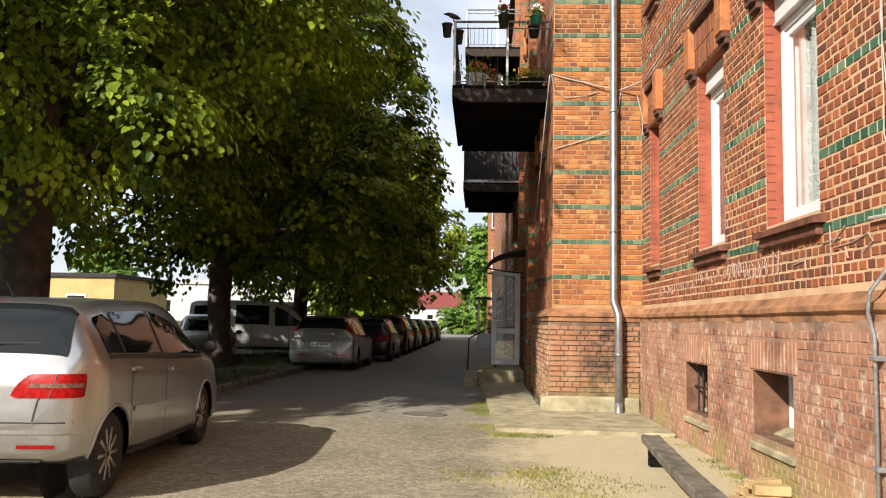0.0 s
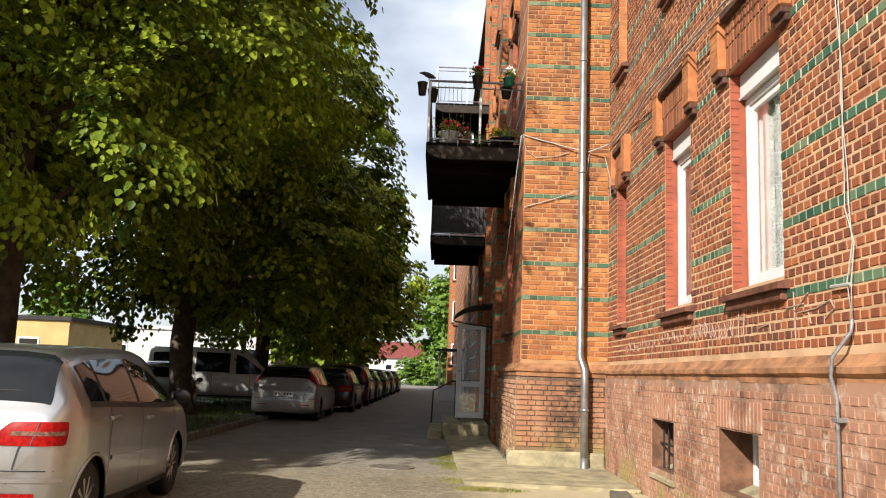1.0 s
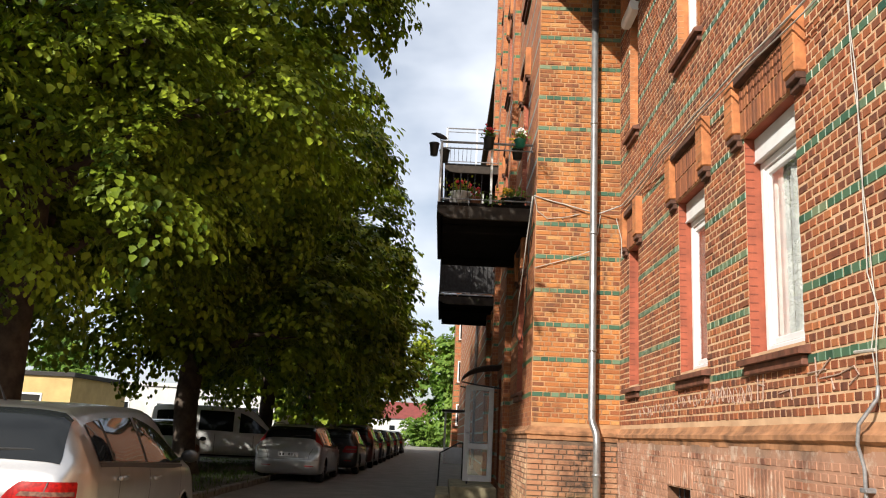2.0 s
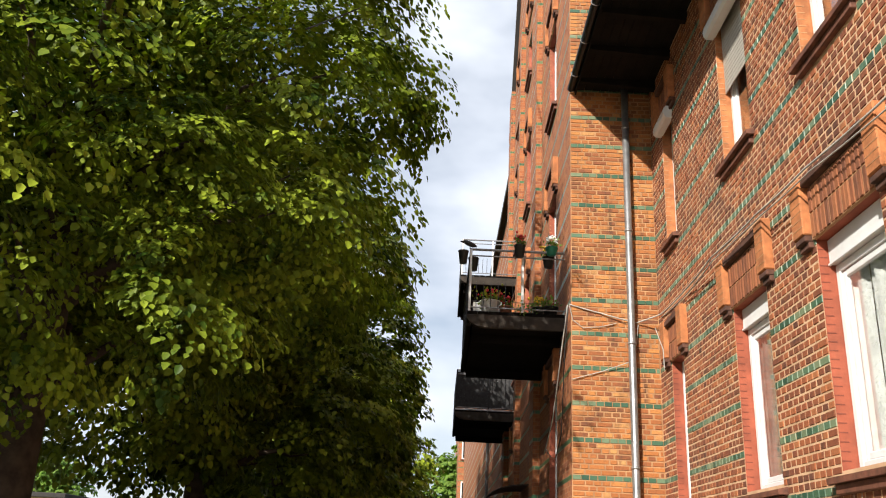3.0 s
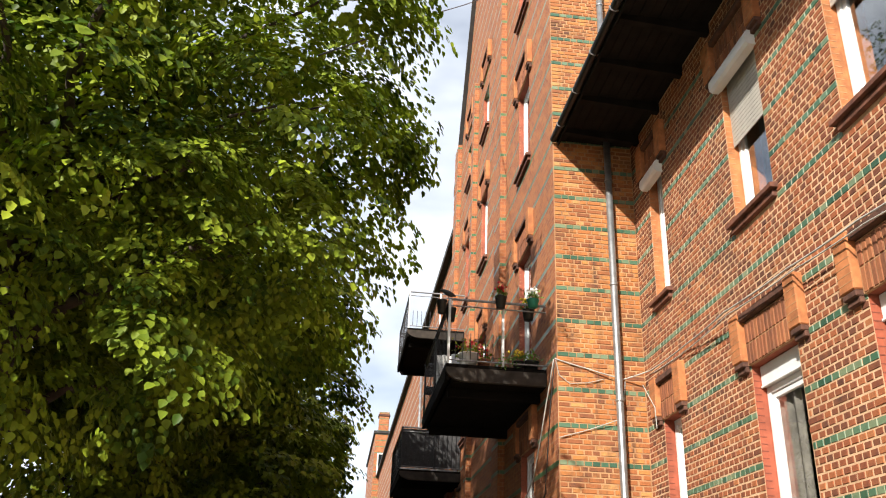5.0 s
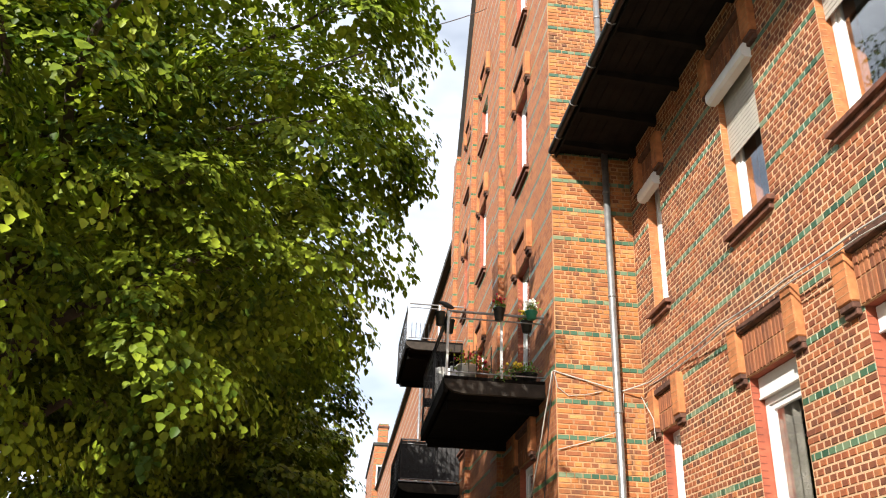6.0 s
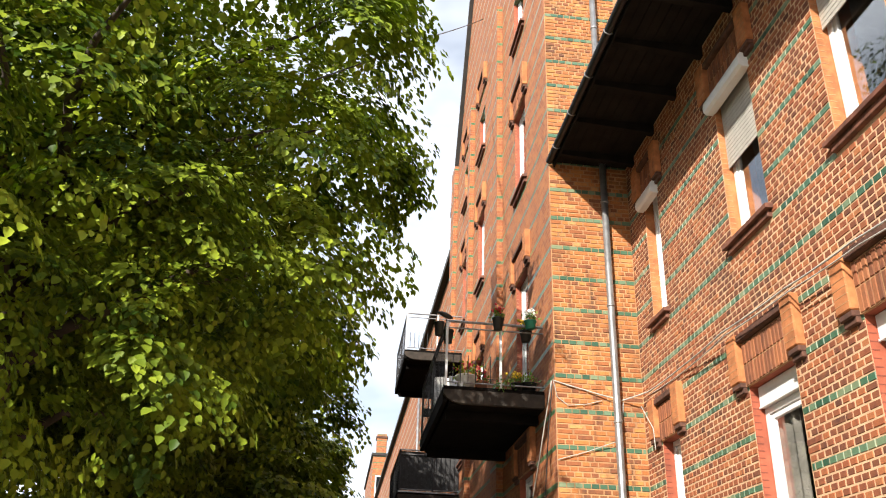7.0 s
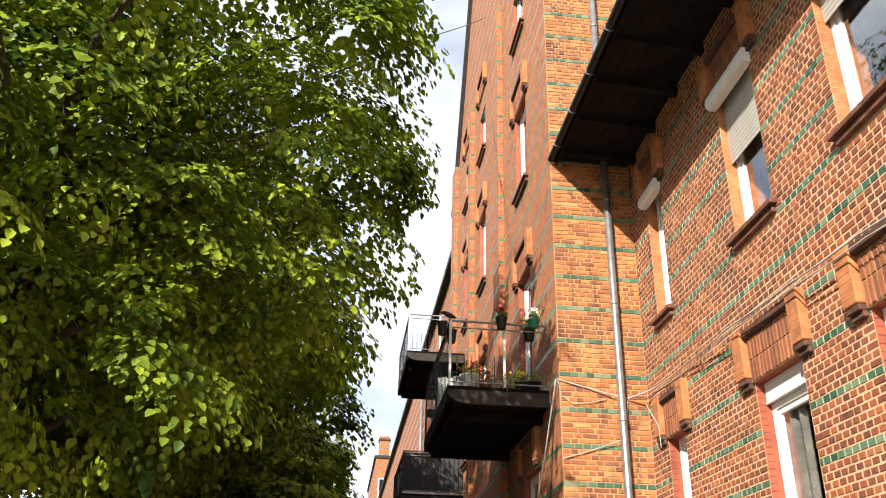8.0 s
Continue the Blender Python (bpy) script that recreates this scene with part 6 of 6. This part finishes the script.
# faded chalk scrawl, loops and strokes that spell nothing
scrawl = thing("chalk_scrawl", "faded white scribbles on the bricks", "graffiti")
rr = random.Random(9)
xs = XR - 0.0105
for i in range(17):
    y = 11.3 - i * 0.21 + rr.uniform(-0.03, 0.03)
    z = 1.78 + rr.uniform(-0.03, 0.03) + 0.006 * i
    pts = [(xs, y - 0.10 * t + 0.035 * math.sin(9 * t + i), z + 0.05 * math.sin(7 * t + i * 1.7) + 0.03 * t) for t in [k / 9 for k in range(10)]]
    part("stroke", tubed(pts, 0.0042, 5), CHALK, scrawl)
for i in range(7):
    y = 8.2 - i * 0.18
    z = 1.85 + 0.02 * math.sin(i)
    pts = [(xs, y - 0.07 * t + 0.05 * math.cos(7 * t + i), z + 0.075 * math.sin(8 * t + i) + 0.02) for t in [k / 10 for k in range(11)]]
    part("stroke", tubed(pts, 0.0042, 5), CHALK, scrawl)
for i, q in enumerate((((7.0, 2.14), (7.02, 1.84)), ((6.86, 2.16), (6.9, 1.86)), ((7.02, 2.0), (6.86, 1.98)), ((6.55, 1.90), (6.32, 1.92), (6.30, 1.84)),
                       ((5.86, 2.13), (5.84, 1.76)), ((5.86, 1.98), (5.62, 2.10)), ((5.80, 1.97), (5.5, 1.98), (5.28, 2.02), (5.22, 1.96), (5.36, 1.90)), ((5.62, 1.96), (5.58, 1.88)), ((6.0, 2.02), (5.7, 2.03)))):
    part("stroke", tubed([(xs, y - 0.12, z - 0.07) for y, z in q], 0.006, 5), CHALK, scrawl)

plank = thing("plank_bench", "weathered grey plank lying on low blocks", "bench")
bm = bmesh.new()
L = 24
rows = []
for i in range(L + 1):
    t = i / L
    x, y = 1.73 - 0.24 * t, 8.40 - 3.9 * t
    z = 0.25 - 0.02 * math.sin(math.pi * t)
    w = 0.092 + 0.010 * noise.noise(Vector((i * 0.7, 0, 0)))
    rows.append([bm.verts.new((x + dx * w + 0.004 * noise.noise(Vector((i, dx, dz))), y, z + dz + 0.004 * noise.noise(Vector((i * 0.9, dx * 3, dz * 9))))) for dx, dz in ((-1, -0.07), (1, -0.07), (1.02, -0.01), (0.9, 0.0), (0.3, -0.006), (-0.3, -0.003), (-0.9, 0.0), (-1.02, -0.012))])
for a, b in zip(rows, rows[1:]):
    for k in range(8):
        bm.faces.new((a[k], a[(k + 1) % 8], b[(k + 1) % 8], b[k]))
bm.faces.new(rows[0])
bm.faces.new(rows[-1][::-1])
bmesh.ops.recalc_face_normals(bm, faces=bm.faces)
part("plank", bm, PLANK_OLD, plank)
# supports in near-black, which also paints the shadow gap under the plank
for t in (0.10, 0.70):
    x, y = 1.73 - 0.24 * t, 8.40 - 3.9 * t
    for k in range(2):
        part("support_block", boxed(x - 0.07, y - 0.06, k * 0.082, x + 0.09, y + 0.06, k * 0.082 + 0.080, bevel=0.006), DARK_WOOD, plank)

for i, (x, y, z, a) in enumerate(((2.16, 6.55, 0.0, 8), (2.02, 6.28, 0.0, -12), (2.24, 6.22, 0.0, 20), (2.10, 6.40, 0.075, 14), (2.15, 6.15, 0.075, -8), (2.2, 5.95, 0.0, 4), (2.04, 5.98, 0.075, 5), (2.12, 6.22, 0.15, 17), (2.1, 5.98, 0.15, -6))):
    b = solid("loose_brick", boxed(-0.125, -0.06, 0, 0.125, 0.06, 0.07, bevel=0.008), YELLOW_BRICK, "loose yellow brick in a small pile by the wall", "brick", group="loose bricks by the wall")
    b.matrix_world = pose(x, y, z, 0, 0, a)

m = thing("manhole_cover", "round cast iron manhole cover in the cobbles", "manhole cover", at=pose(-0.78, 12.05, 0))
part("ring", lathe(bmesh.new(), [(0.27, -0.02), (0.27, 0.012), (0.33, 0.014), (0.34, -0.02)], 32), IRON, m, smooth=False)
part("lid", lathe(bmesh.new(), [(0.26, -0.02), (0.262, 0.010), (0.05, 0.012)], 32), IRON, m)


# ---- balcony things ----
def blooms(parent, rng, x, y, z, r, n, petals, name="bloom"):
    bm = bmesh.new()
    for _ in range(n):
        d = rng.normal(size=3) * [r, r, r * 0.5]
        bmesh.ops.create_icosphere(bm, subdivisions=1, radius=0.022 * rng.uniform(0.7, 1.5), matrix=Matrix.Translation((x + d[0], y + d[1], z + d[2])))
    part(name, bm, petals, parent)["kind"] = "stuff"


def foliage(parent, rng, x, y, z, r, n, mat, size=0.06):
    bm = bmesh.new()
    for _ in range(n):
        d = Vector(rng.normal(size=3) * [r, r, r * 0.7])
        p = Vector((x, y, z)) + d
        t = Vector(rng.normal(size=3)).normalized() * size
        w = t.orthogonal().normalized() * size * 0.4
        v = [bm.verts.new(q) for q in (p, p + t * .5 + w, p + t, p + t * .5 - w)]
        bm.faces.new(v)
    part("foliage", bm, mat, parent)


def pot(x, y, z, r, h, mat, label, plant=None, petals=None, n=60, hung=False):
    rng = np.random.default_rng(int(x * 1000 + y * 77 + z * 13) % 9973)
    t = thing("flower_pot", label, "flower pot", at=None, group="balcony pots")
    part("vessel", lathe(bmesh.new(), [(r * .72, z), (r * .98, z + h * .92), (r * 1.06, z + h * .93), (r * 1.06, z + h), (r * .9, z + h), (r * .85, z + h * .9)], 18, (x, y, 0)), mat, t, smooth=True)
    if plant:
        foliage(t, rng, x, y, z + h + 0.07, r * .6, n, plant)
    if petals:
        blooms(t, rng, x, y, z + h + 0.14, r * .55, 16, petals)
    if hung:
        part("hook", tubed([(x, y + r * .9, z + h), (x, y + r * .9, z + h + 0.04), (x, y + r + 0.06, z + h + 0.05)], 0.008, 6), BLACK_STEEL, t)
    return t


ZB = 5.22
pot(0.33, 13.13, ZB + 0.93, 0.095, 0.20, POT_BLACK, "dark pot with red flowers hung on the rail", LEAF_PALE, PETAL_RED, hung=True)
pot(0.86, 13.14, ZB + 0.99, 0.10, 0.13, POT_TEAL, "teal pot with white and yellow flowers on the rail", LEAF_PALE, PETAL_WHITE, hung=True)
pot(0.84, 13.40, ZB + 0.86, 0.10, 0.18, POT_BLACK, "black pot hung inside the rail", LEAF_PALE, PETAL_YELLOW)
pot(-0.60, 13.3, ZB + 0.83, 0.085, 0.22, POT_BLACK, "black pot hung outside the corner rail", hung=True)
pot(-0.42, 13.55, ZB + 0.80, 0.09, 0.22, POT_BLACK, "black pot behind the corner rail")
pot(-0.12, 13.50, ZB, 0.17, 0.24, CERAMIC, "patterned white ceramic pot with geraniums", LEAF, PETAL_RED, 160)
pot(0.15, 13.62, ZB, 0.11, 0.20, TERRACOTTA, "terracotta pot with red geraniums on the deck", LEAF, PETAL_RED)
pot(0.88, 13.42, ZB, 0.13, 0.16, POT_BLACK, "low black tub of seedlings on the deck", LEAF_PALE)
pot(0.68, 13.40, ZB, 0.10, 0.14, POT_BLACK, "small black tub on the deck", LEAF_PALE, PETAL_YELLOW)
pot(-0.05, 16.7, ZB + 0.63, 0.09, 0.12, POT_BLACK, "small pot of yellow flowers on a board", LEAF_PALE, PETAL_YELLOW)
t = thing("trailing_plant", "pale green trailing plant at the deck edge", "plant")
foliage(t, np.random.default_rng(3), 0.40, 13.28, ZB + 0.05, 0.09, 90, LEAF_PALE, 0.05)
chair = thing("garden_chair", "white plastic garden chair on the balcony", "chair")
part("seat", boxed(-0.10, 15.4, ZB + 0.40, 0.36, 15.85, ZB + 0.44, bevel=0.015), WHITE, chair)
part("backrest", boxed(-0.10, 15.84, ZB + 0.46, 0.36, 15.88, ZB + 0.98, bevel=0.015), WHITE, chair)
for x in (-0.07, 0.33):
    for y in (15.44, 15.82):
        part("leg", tubed([(x, y, ZB), (x, y, ZB + 0.41)], 0.02, 8), WHITE, chair)
cloth = thing("washing", "white sheet drying on a rail", "laundry")
for x0, x1, y, mat in ((-0.30, 0.42, 16.75, CURTAIN),):
    bm = bmesh.new()
    n = 24
    rows = [[bm.verts.new((x0 + (x1 - x0) * i / n, y + 0.03 * math.sin(i * 0.9 + k), ZB + 1.22 - k * 0.22)) for i in range(n + 1)] for k in range(4)]
    for a, b in zip(rows, rows[1:]):
        for i in range(n):
            bm.faces.new((a[i], a[i + 1], b[i + 1], b[i]))
    part("sheet", bm, mat, cloth, smooth=True)
part("line", tubed([(-0.47, 16.75, ZB + 1.24), (1.09, 16.75, ZB + 1.24)], 0.006, 6), BLACK_STEEL, cloth)
# small dark bird decoy, a plain ornament on the corner post
bm = bmesh.new()
tube(bm, [(-0.66, 13.27, 6.43), (-0.58, 13.27, 6.425), (-0.52, 13.27, 6.40), (-0.44, 13.28, 6.37), (-0.38, 13.28, 6.35)], [0.008, 0.032, 0.045, 0.038, 0.012], 10)
tube(bm, [(-0.50, 13.28, 6.38), (-0.49, 13.28, 6.30)], 0.008, 6)
solid("garden_ornament", bm, BLACK_PLASTIC, "small black ornament on the balcony corner post", "ornament", smooth=True)
cable([(-2.6, 8.2, 7.0), (-1.15, 12.7, 11.5), (1.08, 19.5, 18.2)], 0.010, "black overhead wire from tree to wing", BLACK_PLASTIC, name="overhead_wire", sag=0.004)


# ---- brickwork laid piece by piece ----
def lay(rng, u0, u1, z0, z1, holes, stretchers, soldier_gap=()):
    """Places of bricks, course by course: (u, width, z, height, green). Headers with some stretchers."""
    out = []
    j0 = math.floor((z0 - BAND0) / COURSE)
    j = j0
    while True:
        top = BAND0 + (j + 1) * COURSE - COURSE
        low = top - COURSE
        j += 1
        if low < z0 - 0.01:
            continue
        if top > z1 + 0.02:
            break
        green = round((top - BAND0) / COURSE) % 7 == 0
        spans = [(u0, u1)]
        for a, b, c, d in holes:
            if c < (low + top) / 2 < d:
                nxt = []
                for s, e in spans:
                    if b <= s or a >= e:
                        nxt.append((s, e))
                    else:
                        if a > s:
                            nxt.append((s, a))
                        if b < e:
                            nxt.append((b, e))
                spans = nxt
        for s, e in spans:
            u = s
            odd = j % 2
            first = True
            while u < e - 0.02:
                w = 0.121
                if first and odd:
                    w = 0.181
                elif rng.random() < stretchers and not green:
                    w = 0.242
                w *= rng.uniform(0.96, 1.04)
                if e - (u + w) < 0.07:
                    w = e - u
                out.append((u, min(w, e - u), low, COURSE, green))
                u += w
                first = False
    return out


def bricks_joined(name, parent, rng, bricks, plane, at, proud, mats, label):
    """Many bricks as one mesh of bevelled fronts, standing proud of their mortar."""
    b = np.array([(u + (0.004 if g else 0.0095), u + w - (0.004 if g else 0.0095), z + (0.004 if g else 0.0085), z + h - (0.004 if g else 0.0085)) for u, w, z, h, g in bricks])
    n = len(b)
    d = proud + rng.normal(scale=0.0016, size=n)
    c = 0.0045
    jit = rng.normal(scale=0.0016, size=(n, 4))
    b = b + jit
    co = np.zeros((n, 8, 3))
    for i, (uu, zz, front) in enumerate(((0, 2, 0), (1, 2, 0), (1, 3, 0), (0, 3, 0), (0, 2, 1), (1, 2, 1), (1, 3, 1), (0, 3, 1))):
        u = b[:, uu] + (c if uu == 0 else -c) * front
        z = b[:, zz] + (c if zz == 2 else -c) * front
        w = at + 0.003 - (d + 0.003) * front
        co[:, i] = np.stack([w, u, z] if plane == "x" else [u, w, z], 1)
    base = (np.arange(n) * 8)[:, None, None]
    q = np.array([[4, 5, 6, 7], [0, 1, 5, 4], [1, 2, 6, 5], [2, 3, 7, 6], [3, 0, 4, 7]])
    if plane == "x":
        q = q[:, ::-1]
    f = (base + q[None]).reshape(-1, 4)
    me = bpy.data.meshes.new(name)
    me.from_pydata(co.reshape(-1, 3).tolist(), [], f.tolist())
    for m in mats:
        me.materials.append(m)
    me.polygons.foreach_set("material_index", np.repeat([1 if x[4] else 0 for x in bricks], 5).astype(np.int32))
    ob = new(name, me)
    ob.parent = parent
    ob["label"] = label
    ob["kind"] = "stuff"
    return ob


def bricks_single(parent, rng, bricks, plane, at, proud, mats):
    """Bricks as parts of their own, alike ones on shared meshes."""
    store = {}
    for u, w, z, h, g in bricks:
        key = (round(w / 0.0605), g)
        if key not in store:
            ww, hh, c = key[0] * 0.0605 - (0.008 if g else 0.019), COURSE - (0.008 if g else 0.017), 0.0045
            pts = []
            for fr in (0, 1):
                for su, sz in ((-1, -1), (1, -1), (1, 1), (-1, 1)):
                    a, e, o = su * (ww / 2 - c * fr), sz * (hh / 2 - c * fr), -(proud if fr else -0.003)
                    pts.append((o, a, e) if plane == "x" else (a, o, e))
            q = [[4, 5, 6, 7], [0, 1, 5, 4], [1, 2, 6, 5], [2, 3, 7, 6], [3, 0, 4, 7]]
            me = bpy.data.meshes.new("brick")
            me.from_pydata(pts, [], [k[::-1] for k in q] if plane == "x" else q)
            me.materials.append(mats[1] if g else mats[0])
            store[key] = me
        ob = new("brick", store[key])
        ob.parent = parent
        off = at + rng.normal(scale=0.0015)
        ob.location = (off, u + w / 2, z + h / 2) if plane == "x" else (u + w / 2, off, z + h / 2)


def lay_wall(name, parent, seed, plane, at, u0, u1, z0, z1, holes, near, mats, single, label, stretchers=0.10, proud=0.006):
    """Lay a field of bricks; those inside the stretch `near` are parts of their own."""
    rng = np.random.default_rng(seed)
    every = lay(rng, u0, u1, z0, z1, holes, stretchers)
    picked = [b for b in every if near[0] <= b[0] and b[0] + b[1] <= near[1] + 0.001 and near[2] <= b[2] <= near[3]][:300] if near else []
    rest = [b for b in every if b not in set(picked)]
    if rest:
        bricks_joined(name, parent, rng, rest, plane, at, proud, mats, label)
    bricks_single(parent, rng, picked, plane, at, proud, single)


holes = []
for y0, y1, z0, z1 in GROUND_WINDOWS + UPPER_WINDOWS:
    holes += [(y0, y1, z0 - 0.02, z1 + 0.50), (y0 - 0.05, y1 + 0.05, z0 - 0.19, z0)]
lay_wall("brickwork", wall_range, 11, "x", XR, 2.0, YP - 0.003, 1.60, EAVE + 0.1, holes, (7.05, 8.28, 2.2, 4.2), (BRICK, GREEN), (BRICK_ONE, GREEN_ONE), "red header bricks with pale joints", stretchers=0.015)
lay_wall("brickwork", wall_pier, 12, "y", YP, XP + 0.004, XR - 0.002, 1.60, 14.9, [], (XP, XR, 2.6, 4.9), (PIER_BRICK, GREEN), (PIER_ONE, GREEN_ONE), "orange bricks of the pier", stretchers=0.35, proud=0.009)
cellar = [h for a, b, c, d in CELLAR_WINDOWS for h in ((a - 0.01, b + 0.01, c - 0.10, d), (a - 0.1, b + 0.1, d, d + 0.27))]
lay_wall("brickwork", plinth_range, 13, "x", XR - 0.05, 2.0, YP - 0.06, 0.02, 1.36, cellar, (5.0, 6.3, 0.1, 1.3), (PLINTH_BRICK, PLINTH_BRICK), (PLINTH_ONE, PLINTH_ONE), "worn limewashed plinth bricks", stretchers=0.04, proud=0.0045)
plinth_pier = bpy.data.objects["plinth_pier"]
lay_wall("brickwork", plinth_pier, 14, "y", YP - 0.06, XP - 0.055, XR - 0.055, 0.28, 1.36, [], (XP - 0.06, XR, 0.28, 1.36), (PIER_PLINTH, PIER_PLINTH), (PIER_PLINTH, PIER_PLINTH), "buff and sooty plinth bricks", 0.6, 0.016)
lay_wall("brickwork", bpy.data.objects["plinth_wing"], 15, "x", XP - 0.058, YP - 0.05, 16.6, 0.05, 1.36, [], None, (PIER_PLINTH, PIER_PLINTH), (PIER_PLINTH, PIER_PLINTH), "worn plinth bricks of the wing", 0.5, 0.012)
